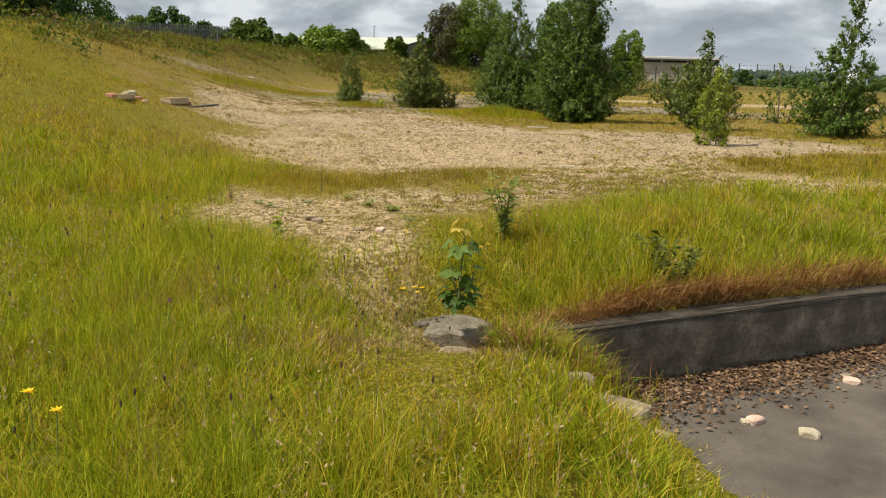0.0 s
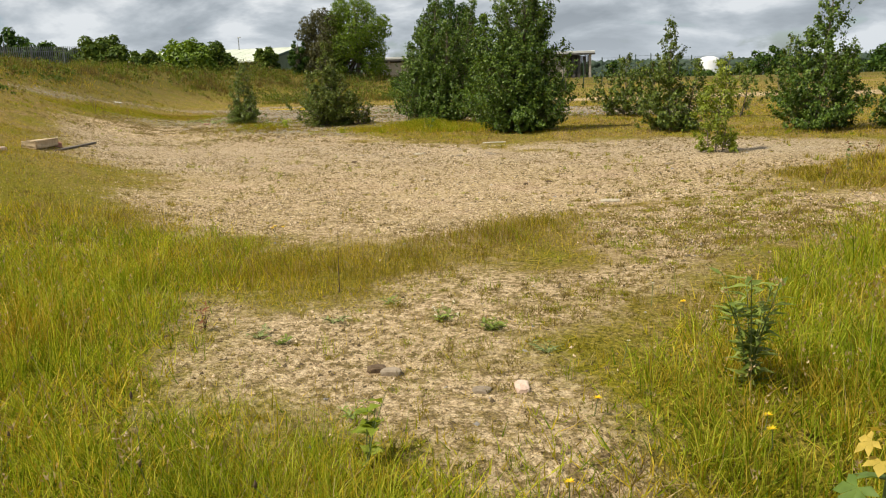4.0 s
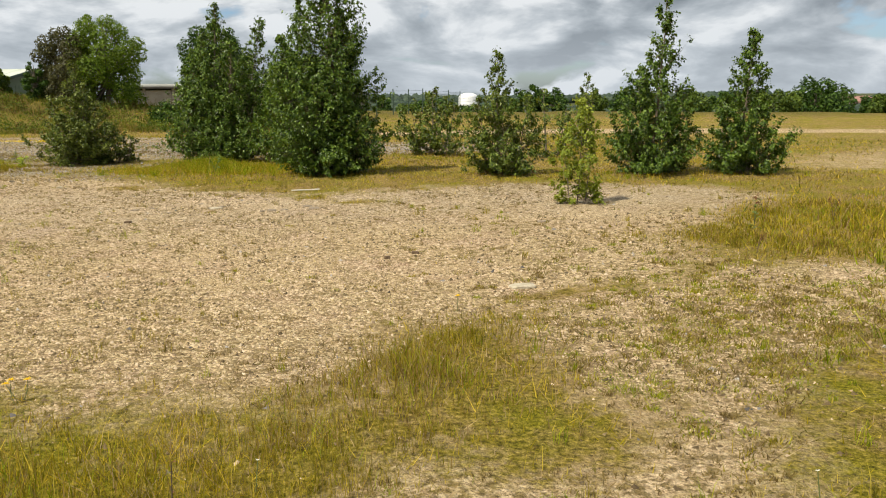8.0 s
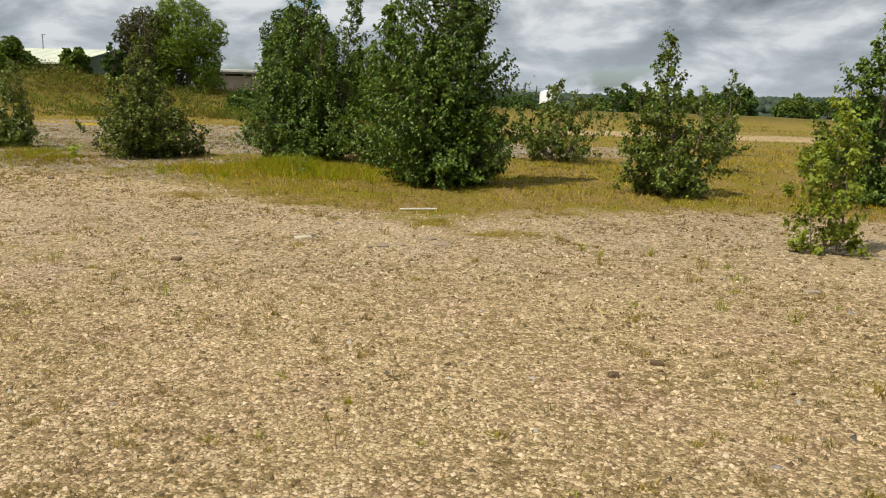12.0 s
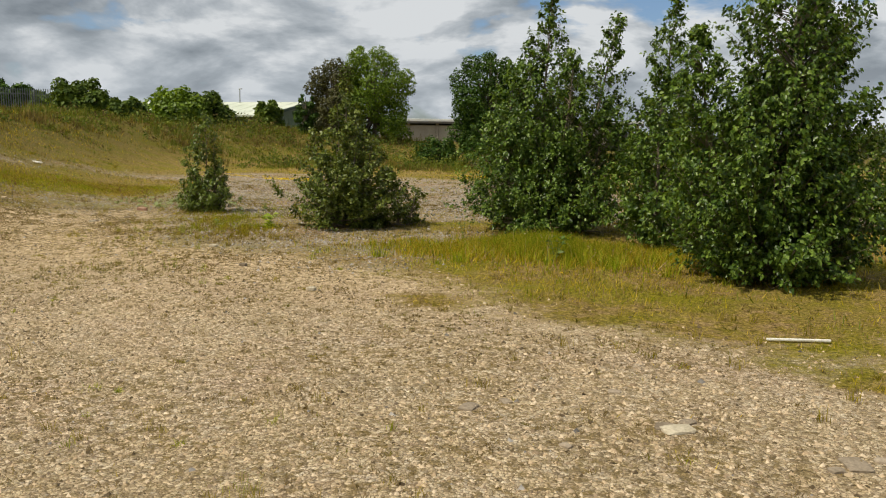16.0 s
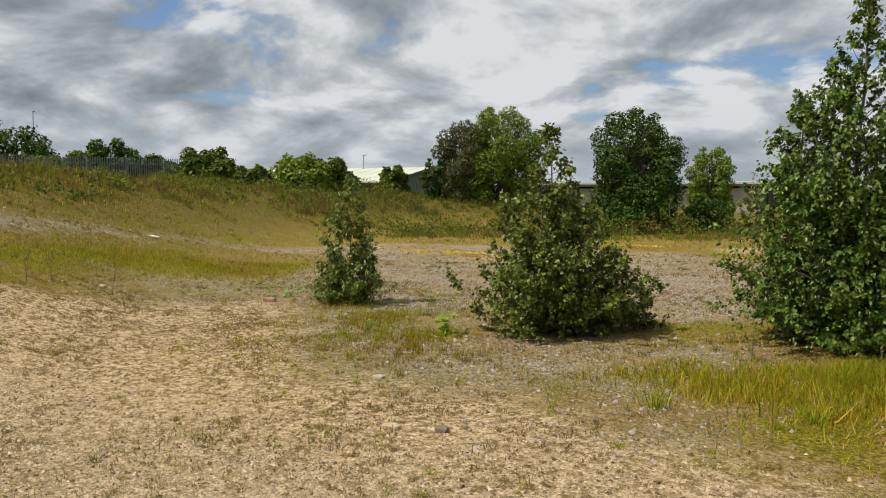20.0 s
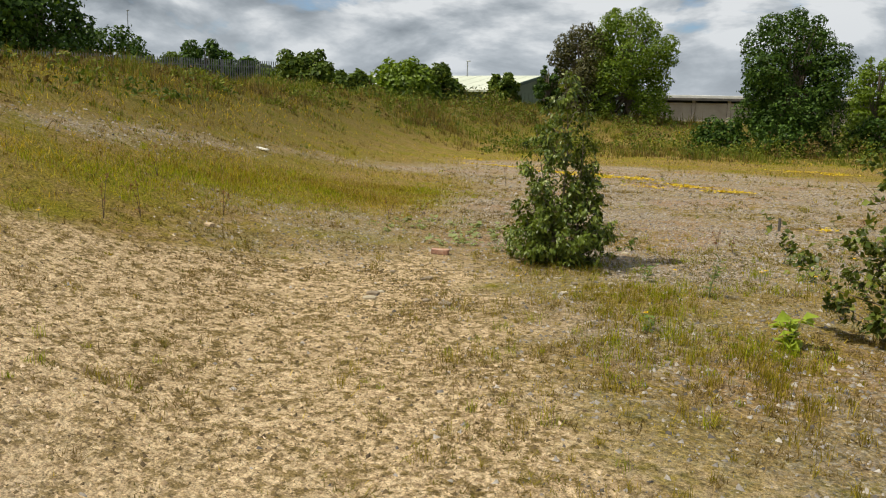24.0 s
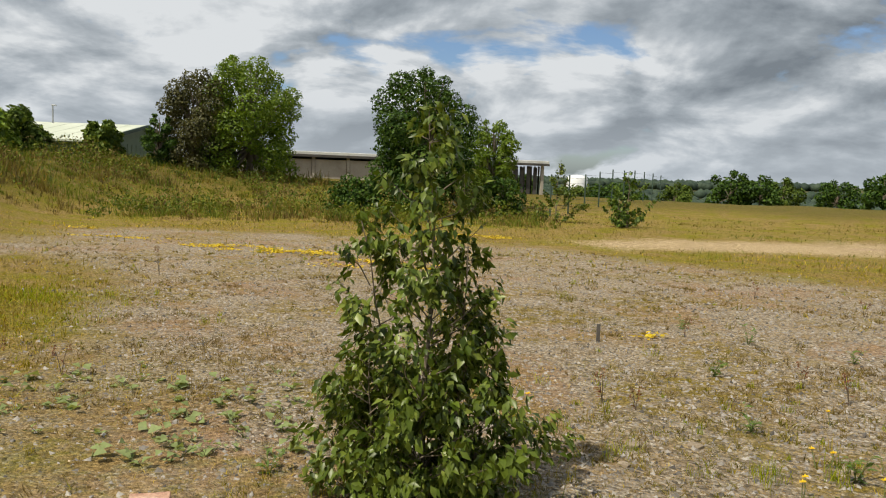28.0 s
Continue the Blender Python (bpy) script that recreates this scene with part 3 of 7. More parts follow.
SAND_MAIN = ((-8.8, 9.2), (-6.3, 8.7), (-5.2, 6.0), (-3.5, 4.4), (-2.0, 3.75), (-0.75, 3.95), (-0.5, 4.9), (-0.25, 5.6), (0.55, 5.8), (0.9, 5.5), (2.4, 7.7), (2.5, 9.0), (3.6, 10.4),
             (4.8, 12.4), (4.6, 14.0), (2.0, 14.5), (0.0, 13.9), (-2.4, 12.9), (-4.2, 13.9), (-5.8, 15.2), (-8.0, 16.0), (-9.6, 15.9), (-11.2, 17.6), (-12.1, 19.4), (-13.4, 20.2),
             (-14.6, 18.7), (-15.4, 17.0), (-13.0, 13.6))
SAND_PATH = ((-2.2, 2.1), (-1.2, 2.2), (-0.55, 2.55), (-0.15, 3.1), (0.25, 3.6), (0.6, 4.6), (0.65, 5.6), (2.5, 7.6), (4.1, 7.2), (9.0, 9.0), (9.0, 7.6), (3.5, 5.7), (3.0, 5.3), (2.0, 4.35),
             (1.4, 3.2), (1.02, 2.3), (0.95, 1.5), (1.15, 0.6), (1.5, 0.0), (1.9, -0.45), (1.75, -0.85), (1.35, -0.5), (0.95, -0.05), (0.35, 0.45), (-0.4, 0.25), (-0.8, 0.3), (-1.2, 0.9), (-1.7, 1.55))
SAND_FAR = ((-9.5, 42.0), (-2.0, 45.0), (8.0, 47.0), (30.0, 44.0), (30.0, 39.0), (6.0, 41.5), (-2.0, 40.3), (-8.2, 39.0))
SAND_EAST = ((7.0, 17.5), (9.5, 21.0), (14.0, 25.0), (12.5, 20.0), (9.0, 16.0))
GRAVEL = ((-13.4, 21.0), (-11.4, 19.9), (-9.6, 20.6), (-6.5, 21.4), (2.0, 24.0), (3.0, 30.0), (-4.6, 31.0), (-7.0, 33.5), (-10.5, 38.5), (-20.7, 40.0), (-23.0, 39.5), (-21.4, 29.6),
          (-20.8, 23.9), (-19.9, 19.8), (-19.0, 20.1), (-20.4, 24.0), (-21.0, 28.0), (-20.0, 31.5), (-17.0, 28.0), (-15.2, 23.2))
LUSH_WEST = ((-17.6, 18.4), (-18.6, 21.4), (-18.8, 24.5), (-17.4, 27.4), (-16.1, 25.2), (-16.5, 22.8), (-16.9, 20.8), (-16.7, 18.4))
THIN_TURF = ((-17.2, 20.6), (-12.5, 16.6), (-9.8, 13.6), (-6.2, 15.2), (-5.8, 19.0), (-9.0, 20.4), (-11.0, 21.6), (-14.2, 24.0), (-15.6, 22.6))
GRASS_SPOT = ((0.95, 6.25, 0.42, 0.20), (-4.4, 17.2, 2.0, 0.9), (-5.45, 14.0, 0.45, 0.30), (-3.85, 14.2, 0.5, 0.32), (-2.2, 12.7, 0.4, 0.25), (-1.2, 12.2, 0.6, 0.3), (0.4, 4.0, 0.5, 1.1))


def covers(x, y):
    """Shares of sand, grey gravel and lush grass at places."""
    jx = x + 0.35 * wavy(x, y, 1.9, 4.0) + 0.16 * wavy(x, y, 5.3, 6.0)
    jy = y + 0.35 * wavy(x, y, 1.7, 5.0) + 0.16 * wavy(x, y, 4.9, 7.0)
    main = poly_mask(jx, jy, SAND_MAIN, 0.95)
    path = poly_mask(jx, jy, SAND_PATH, 0.55) * (0.82 + 0.22 * wavy(x, y, 2.2, 3.0))
    sand = np.maximum(np.maximum(main, path), np.maximum(poly_mask(jx, jy, SAND_FAR, 1.2), poly_mask(jx, jy, SAND_EAST, 1.6) * 0.62))
    gravel = poly_mask(jx, jy, GRAVEL, 1.3)
    gravel = np.maximum(gravel, poly_mask(jx, jy, THIN_TURF, 1.0) * (0.58 + 0.25 * wavy(x, y, 1.4, 8.0)))
    for cx, cy, rx, ry in GRASS_SPOT:
        sand = sand * smooth(0.2, 1.7, np.hypot((jx - cx) / rx, (jy - cy) / ry))
    return sand, gravel


def make_ground():
    def steps(lo, hi, fine, out):
        core = np.arange(lo, hi + 1e-6, fine)
        far = [fine]
        while sum(far) < out:
            far.append(far[-1] * 1.13)
        far = np.cumsum(far)
        return np.concatenate([lo - far[::-1], core, hi + far])

    xs, ys = steps(-17, 7, 0.15, 4000), steps(-6, 25, 0.15, 4000)
    gx, gy = np.meshgrid(xs, ys)
    h = land(gx, gy)
    n, m = len(ys), len(xs)
    i = (np.arange(n - 1)[:, None] * m + np.arange(m - 1)[None]).ravel()
    f = np.stack([i, i + 1, i + 1 + m, i + m], -1)
    me = mesh_np("ground", np.stack([gx, gy, h], -1).reshape(-1, 3), f, M_GROUND, smooth=True)
    sand, gravel = covers(gx, gy)
    r = np.hypot(gx + 5, gy - 12)
    fd, _ = foot_distance(gx, gy)
    turf = smooth(6.5, 2.5, gy + 0.55 * (gx + 3)) * (1 - 0.6 * smooth(0.2, 0.8, sand))
    turf = np.maximum(turf, 0.5 * poly_mask(gx, gy, LUSH_WEST, 1.2))
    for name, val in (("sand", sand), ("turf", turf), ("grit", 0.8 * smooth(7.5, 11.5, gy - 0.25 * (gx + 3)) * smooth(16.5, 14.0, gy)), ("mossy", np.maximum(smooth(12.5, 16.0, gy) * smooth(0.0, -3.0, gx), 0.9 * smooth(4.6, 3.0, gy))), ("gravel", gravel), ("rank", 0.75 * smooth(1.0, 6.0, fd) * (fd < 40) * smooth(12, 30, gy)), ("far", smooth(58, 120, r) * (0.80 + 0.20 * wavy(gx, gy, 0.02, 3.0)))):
        me.attributes.new(name, "FLOAT", "POINT").data.foreach_set("value", np.clip(val, 0, 1).astype(np.float32).ravel())
    thing("ground", "uneven waste ground of sand, gravel and rough grass", "ground", kind="structure", data=me)


make_ground()


def gz(x, y):
    return float(land(np.array([x]), np.array([y]))[0])


# ---------------------------------------------------------------- sunken yard, wall and steps
M_COPING = material("dirty_concrete_edge", [(0.3, (0.055, 0.044, 0.032)), (0.55, (0.095, 0.078, 0.058)), (0.8, (0.15, 0.125, 0.10))], scale=5, rough=0.92, bump=0.6, bump_scale=60)


def make_yard():
    n = 60
    a = np.linspace(-0.35, 12, n)
    o = np.concatenate([np.linspace(0.0, 3.0, 20), np.linspace(3.4, 9.0, 12)])
    A, O = np.meshgrid(a, o)
    x = WALL_A[0] + A * WALL_DIR[0] + O * WALL_OUT[0]
    y = WALL_A[1] + A * WALL_DIR[1] + O * WALL_OUT[1]
    z = YARD_Z + 0.008 * wavy(x, y, 2.0, 2.0)
    m = len(a)
    i = (np.arange(len(o) - 1)[:, None] * m + np.arange(m - 1)[None]).ravel()
    f = np.stack([i, i + m, i + 1 + m, i + 1], -1)
    me = mesh_np("yard_floor", np.stack([x, y, z], -1).reshape(-1, 3), f, M_YARD, smooth=True)
    thing("yard_floor", "bare grey concrete floor of a sunken yard", "concrete floor", kind="structure", data=me)

    wall = thing("retaining_wall", "low dark weathered concrete retaining wall with a paler top", "wall", kind="structure")
    length, depth = 11.0, 0.22
    height = WALL_TOP - YARD_Z
    ang = math.atan2(WALL_DIR[1], WALL_DIR[0])
    wall.location = (WALL_A[0], WALL_A[1], YARD_Z)
    wall.rotation_euler = (0, 0, ang)
    bays = 3
    for k in range(bays):
        w = length / bays
        me = box_mesh("wall_bay", (w - 0.004, depth, height + 0.3), M_WALLFACE, bevel=0.02, wobble=0.012, seed=k, cuts=7)
        child("wall_bay", me, wall, at=(0.25 + w * (k + 0.5), depth / 2 - 0.02, height / 2 - 0.15))
        me = box_mesh("coping", (w - 0.008, depth - 0.012, 0.04), M_COPING, bevel=0.014, wobble=0.013, seed=40 + k, cuts=6)
        child("coping", me, wall, "worn concrete top edge", at=(0.25 + w * (k + 0.5), depth / 2 - 0.018, height + 0.014))


make_yard()


M_SLAB = material("mossy_grey_concrete", [(0.3, (0.10, 0.084, 0.060)), (0.5, (0.18, 0.155, 0.115)), (0.75, (0.28, 0.245, 0.19))], scale=9, rough=0.93, bump=0.9, bump_scale=40, fine=0.45, bump_distance=0.02)
M_STEP = material("buff_weathered_concrete", [(0.3, (0.18, 0.140, 0.085)), (0.5, (0.29, 0.230, 0.150)), (0.75, (0.40, 0.330, 0.23))], scale=11, rough=0.93, bump=0.9, bump_scale=40, fine=0.45, bump_distance=0.02)


def slab(x, y, z, size, turn, mat, label, seed):
    ob = thing("concrete_slab", label, "slab", (x, y, z), data=rock_mesh("concrete_slab", size, mat, seed, 0.09, 3))
    ob.rotation_euler = (radians(4), radians(3), radians(turn))


for x, y, z, size, turn, mat, label, seed in ((2.00, -0.06, -0.57, (0.46, 0.40, 0.17), 8, M_SLAB, "broken grey concrete slab forming an upper step in grass", 1),
                                              (2.26, -0.30, -0.68, (0.60, 0.30, 0.17), 14, M_STEP, "pale concrete step half buried in long grass", 2),
                                              (1.66, -0.10, -0.53, (0.30, 0.28, 0.14), 30, M_SLAB, "flat mossy slab corner sunk beside the step", 3),
                                              (2.62, -0.62, -0.80, (0.40, 0.26, 0.16), -20, M_STEP, "tilted pale concrete lump below the steps", 4)):
    slab(x, y, z, size, turn, mat, label, seed)


# ---------------------------------------------------------------- trees and bushes
HEIGHTS = (0.0, 0.05, 0.18, 0.40, 0.60, 0.76, 0.90, 1.0)
PROFILES = {
    "poplar": (0.70, 0.92, 1.00, 0.90, 0.66, 0.42, 0.21, 0.04),
    "spire": (0.45, 0.62, 0.72, 0.74, 0.70, 0.56, 0.32, 0.05),
    "column": (0.80, 0.98, 1.00, 0.86, 0.74, 0.60, 0.34, 0.05),
    "bush": (0.62, 0.84, 1.00, 0.96, 0.74, 0.42, 0.20, 0.05),
    "dome": (0.55, 0.80, 0.98, 1.00, 0.92, 0.74, 0.46, 0.10),
}


def shrub(name, label, category, leaders, mat, leaves, leaf=0.06, shape="poplar", seed=0, low=0.01, trunk_r=0.03, rise=0.75,
          ratio=0.72, hang=0.6, bare=0.0, split_leaves=0, group="", simple=True, open_crown=0.0, lean=(0.0, 0.0)):
    """A tree or bush: leaders (x, y, height, spread) with ascending limbs, and single leaves on short side shoots."""
    g = np.random.default_rng(seed + 100)
    x, y = leaders[0][0], leaders[0][1]
    root = thing(name, label, category, (x, y, gz(x, y) - 0.02), group)
    paths, twigs = [], []
    total = sum(l[3] * l[2] for l in leaders)
    for k, (lx, ly, height, spread) in enumerate(leaders):
        foot = np.array([(lx - x) * 0.45, (ly - y) * 0.45, 0.0])
        top = np.array([lx - x + lean[0], ly - y + lean[1], height])
        us = np.linspace(0, 1, 8)
        bend = np.cumsum(g.normal(0, 0.012 * height, (8, 2)), 0) * us[:, None]
        line = np.stack([foot[0] + (top[0] - foot[0]) * us ** 0.7 + bend[:, 0], foot[1] + (top[1] - foot[1]) * us ** 0.7 + bend[:, 1], height * us], -1)
        paths.append([(p, max(0.003, trunk_r * (height / leaders[0][2]) * (1.04 - u) ** 0.9)) for p, u in zip(line, us)])
        ph = g.uniform(0, 6.28, 3)
        limbs = max(16, int(leaves * spread * height / total / 42))
        for q in range(limbs):
            u = low + (0.992 - low) * (q + g.random()) / limbs
            if u < bare:
                continue
            p = np.array([np.interp(u, us, line[:, c]) for c in range(3)])
            ang = g.uniform(0, 6.2832)
            r = spread * float(np.interp(u, HEIGHTS, PROFILES[shape])) * g.uniform(0.62, 1.12)
            r *= 1 + 0.17 * math.sin(2 * ang + ph[0] + 6 * u) + 0.15 * math.sin(3 * ang + ph[1] - 13 * u) + 0.16 * math.sin(23 * u + ph[2])
            climb = r * rise * g.uniform(0.6, 1.25)
            end = p + np.array([math.cos(ang) * r, math.sin(ang) * r, climb * 0.25])
            start = p - np.array([0, 0, min(climb, p[2] * 0.6)])
            end[2] = max(end[2], 0.06)
            mid = start * 0.45 + end * 0.55 + np.array([0, 0, -0.10 * r]) + g.normal(0, 0.04 * r + 0.004, 3)
            paths.append([(start, 0.20 * trunk_r * (1.1 - u) + 0.002), (mid, 0.0032), (end, 0.0014)])
            twigs.append((start, mid, end, r))
    v, f = tubes(paths, 5)
    child("trunk", mesh_np("trunk", v, f, M_BARK, smooth=True), root)
    reach = np.array([t[3] for t in twigs])
    w = reach + 0.16
    if open_crown:
        w = w * (1 - open_crown * (g.random(len(w)) < 0.4))
    sub = max(20, leaves // 9)
    idx = g.choice(len(twigs), sub, p=w / w.sum())
    s, m, e = (np.array([t[k] for t in twigs])[idx] for k in range(3))
    q = (0.18 + 0.86 * g.random(sub) ** 0.62)[:, None]
    root_at = (1 - q) ** 2 * s + 2 * q * (1 - q) * m + q * q * e
    rr = reach[idx][:, None]
    way = unit(unit(e - s) * 0.55 + g.normal(0, 0.5, (sub, 3)) + np.array([0, 0, 0.45]))
    shoot = (0.07 + 0.13 * rr) * g.uniform(0.4, 1.3, (sub, 1))
    pick = g.integers(0, sub, leaves)
    pos = root_at[pick] + way[pick] * shoot[pick] * g.random((leaves, 1)) + g.normal(0, 1, (leaves, 3)) * (0.006 + leaf * 0.22)
    pos[:, 2] = np.abs(pos[:, 2] - leaf) + leaf
    outward = unit((pos - s[pick]) * np.array([1, 1, 0.3]) + 1e-4)
    axis = unit(outward * 0.55 + g.normal(0, 0.5, (leaves, 3)) + np.array([0, 0, -hang]))
    normal = unit(outward * 0.75 + np.array([0, 0, 0.55]) + g.normal(0, 0.5, (leaves, 3)))
    ln = leaf * g.uniform(0.62, 1.22, leaves)
    wd = ln * ratio * g.uniform(0.85, 1.1, leaves)
    order = np.argsort(pos[:, 1])[:split_leaves]
    rest = np.ones(leaves, bool)
    rest[order] = False
    v, f = leaf_array(pos[rest], axis[rest], normal[rest], ln[rest], wd[rest], simple=simple)
    crown = child("crown", mesh_np("crown", v, f, mat), root)
    if split_leaves:
        base = mesh_np("leaf", *leaf_array(np.zeros((1, 3)), np.array([[0.0, 1, 0]]), np.array([[0.0, 0, 1]]), np.array([1.0]), np.array([ratio])), mat)
        for k in order:
            ob = new("leaf", base)
            ob.parent = crown
            side = np.cross(axis[k], normal[k])
            side /= np.linalg.norm(side)
            nn = np.cross(side, axis[k])
            cols = np.stack([side, axis[k], nn], -1) * ln[k]
            ob.matrix_local = Matrix([(*cols[r], pos[k][r]) for r in range(3)] + [(0, 0, 0, 1)])
    return root


shrub("poplar_bush", "young poplar bush with glossy dark green leaves on gravel", "bush",
      ((-12.10, 20.72, 1.88, 0.40), (-12.34, 20.78, 1.35, 0.30), (-11.86, 20.76, 1.25, 0.32), (-12.10, 20.55, 0.85, 0.46), (-12.42, 20.62, 0.75, 0.34), (-11.80, 20.62, 0.70, 0.34)), M_POPLAR_PALE, 9800, 0.060,
      shape="column", seed=1, trunk_r=0.016, ratio=0.50, hang=0.75, split_leaves=290, simple=False, open_crown=0.35)
shrub("sallow_bush", "broad rounded sallow bush with grey-green leaves", "bush",
      ((-8.64, 19.40, 2.42, 0.58), (-9.05, 19.20, 1.60, 0.64), (-8.20, 19.45, 1.50, 0.68), (-8.55, 19.05, 1.30, 0.72), (-8.60, 19.75, 1.75, 0.70), (-7.95, 19.6, 1.0, 0.6), (-8.75, 19.35, 2.0, 0.50), (-8.45, 19.4, 1.95, 0.5)), M_SALLOW, 20500, 0.058,
      shape="bush", seed=2, split_leaves=200, rise=0.45, hang=0.2, simple=False, open_crown=0.3)
shrub("sallow_bush", "low straggling sallow bush with sparse leaves", "bush", ((-7.85, 19.85, 0.85, 0.45), (-7.55, 19.9, 0.62, 0.40)), M_SALLOW, 1700, 0.055, shape="bush", seed=3, hang=0.2)
shrub("poplar_tree", "dense dark green poplar clump with several pointed leaders", "tree",
      ((-5.50, 19.95, 3.75, 0.74), (-4.50, 20.40, 3.45, 0.70), (-6.15, 20.10, 2.72, 0.80), (-5.00, 19.75, 2.85, 0.85), (-5.85, 19.55, 1.75, 0.92), (-4.40, 19.85, 2.1, 0.85), (-5.2, 19.4, 1.4, 0.8), (-5.75, 19.95, 3.05, 0.72)),
      M_POPLAR, 56000, 0.057, seed=4, trunk_r=0.04, open_crown=0.3)
shrub("poplar_tree", "slender dark green poplar grown into its neighbours", "tree", ((-3.75, 20.9, 4.05, 0.62), (-3.45, 20.6, 2.6, 0.6)), M_POPLAR, 15000, 0.062, seed=5, trunk_r=0.04)
shrub("poplar_tree", "tall dense young poplar with leaves down to the ground", "tree",
      ((-2.28, 16.5, 4.75, 0.88), (-3.05, 16.45, 2.75, 0.66), (-1.75, 16.6, 3.25, 0.72), (-2.45, 16.1, 2.3, 0.85), (-1.85, 16.2, 1.6, 0.75), (-2.75, 16.85, 2.3, 0.62)),
      M_POPLAR, 70000, 0.058, seed=6, trunk_r=0.05, open_crown=0.25)
shrub("poplar_bush", "poplar bush filling the gap between tall poplars", "bush", ((-3.6, 18.6, 2.1, 0.7), (-3.2, 18.3, 1.6, 0.6)), M_POPLAR, 8500, 0.062, seed=18)
shrub("poplar_bush", "ragged poplar bush with a thin pointed top", "bush", ((1.12, 16.3, 2.45, 0.50), (0.72, 16.35, 1.55, 0.50), (1.70, 16.2, 1.55, 0.56), (1.25, 16.0, 1.2, 0.70)), M_POPLAR_PALE, 12500, 0.056, seed=7, open_crown=0.5)
shrub("birch_sapling", "thin yellow-green sapling standing on bare gravel", "sapling", ((1.97, 11.85, 1.62, 0.38), (1.76, 11.90, 1.15, 0.32), (2.20, 11.80, 1.32, 0.34)), M_BIRCH, 3700, 0.050,
      shape="spire", seed=8, trunk_r=0.012, open_crown=0.45)
shrub("poplar_tree", "young poplar with a slim leaning top", "tree", ((4.12, 16.2, 3.4, 0.66), (3.75, 16.3, 2.1, 0.66), (4.62, 16.15, 1.8, 0.60), (4.1, 15.9, 1.2, 0.85)), M_POPLAR, 19000, 0.060, seed=9, trunk_r=0.035,
      lean=(0.16, 0.0), open_crown=0.3)
shrub("poplar_tree", "young poplar tapering to a narrow point", "tree", ((5.86, 16.0, 2.75, 0.62), (5.52, 16.1, 1.5, 0.52), (6.28, 15.9, 1.4, 0.58)), M_POPLAR, 14500, 0.060, seed=10, trunk_r=0.03, open_crown=0.3)
shrub("poplar_tree", "lone young poplar on open grass", "tree", ((18.75, 30.4, 3.55, 0.95), (18.2, 30.8, 1.5, 0.7)), M_POPLAR, 6500, 0.095, seed=11, open_crown=0.3)
shrub("poplar_bush", "small bush among trees at the gravel edge", "bush", ((2.6, 20.5, 1.75, 0.75), (3.1, 20.4, 1.3, 0.7)), M_POPLAR_PALE, 1300, 0.07, shape="dome", seed=12)
shrub("poplar_bush", "spreading bush on rough grass", "bush", ((-0.3, 22.0, 1.75, 0.8), (0.3, 21.9, 1.4, 0.8), (-0.8, 22.0, 1.2, 0.7)), M_POPLAR_PALE, 6000, 0.07, shape="dome", seed=13)
shrub("poplar_tree", "slim poplar standing behind other trees", "tree", ((4.69, 26.70, 2.35, 0.42), (4.3, 26.6, 1.4, 0.6)), M_POPLAR_PALE, 3200, 0.065, shape="spire", seed=14, open_crown=0.5)
shrub("poplar_bush", "round bush beside the sand strip", "bush", ((-6.0, 50.3, 2.3, 0.85), (-6.5, 50.2, 1.5, 0.7)), M_POPLAR, 2600, 0.11, shape="bush", seed=15)
shrub("poplar_bush", "loose bush by the fence", "bush", ((-8.75, 52.0, 2.6, 0.95),), M_POPLAR_PALE, 1800, 0.11, shape="bush", seed=16, open_crown=0.5)
shrub("hedge_bush", "dense round bush below large trees", "bush", ((-12.7, 53.2, 2.0, 1.0), (-13.2, 53.1, 1.5, 0.9)), M_HEDGE, 3000, 0.11, shape="dome", seed=17)


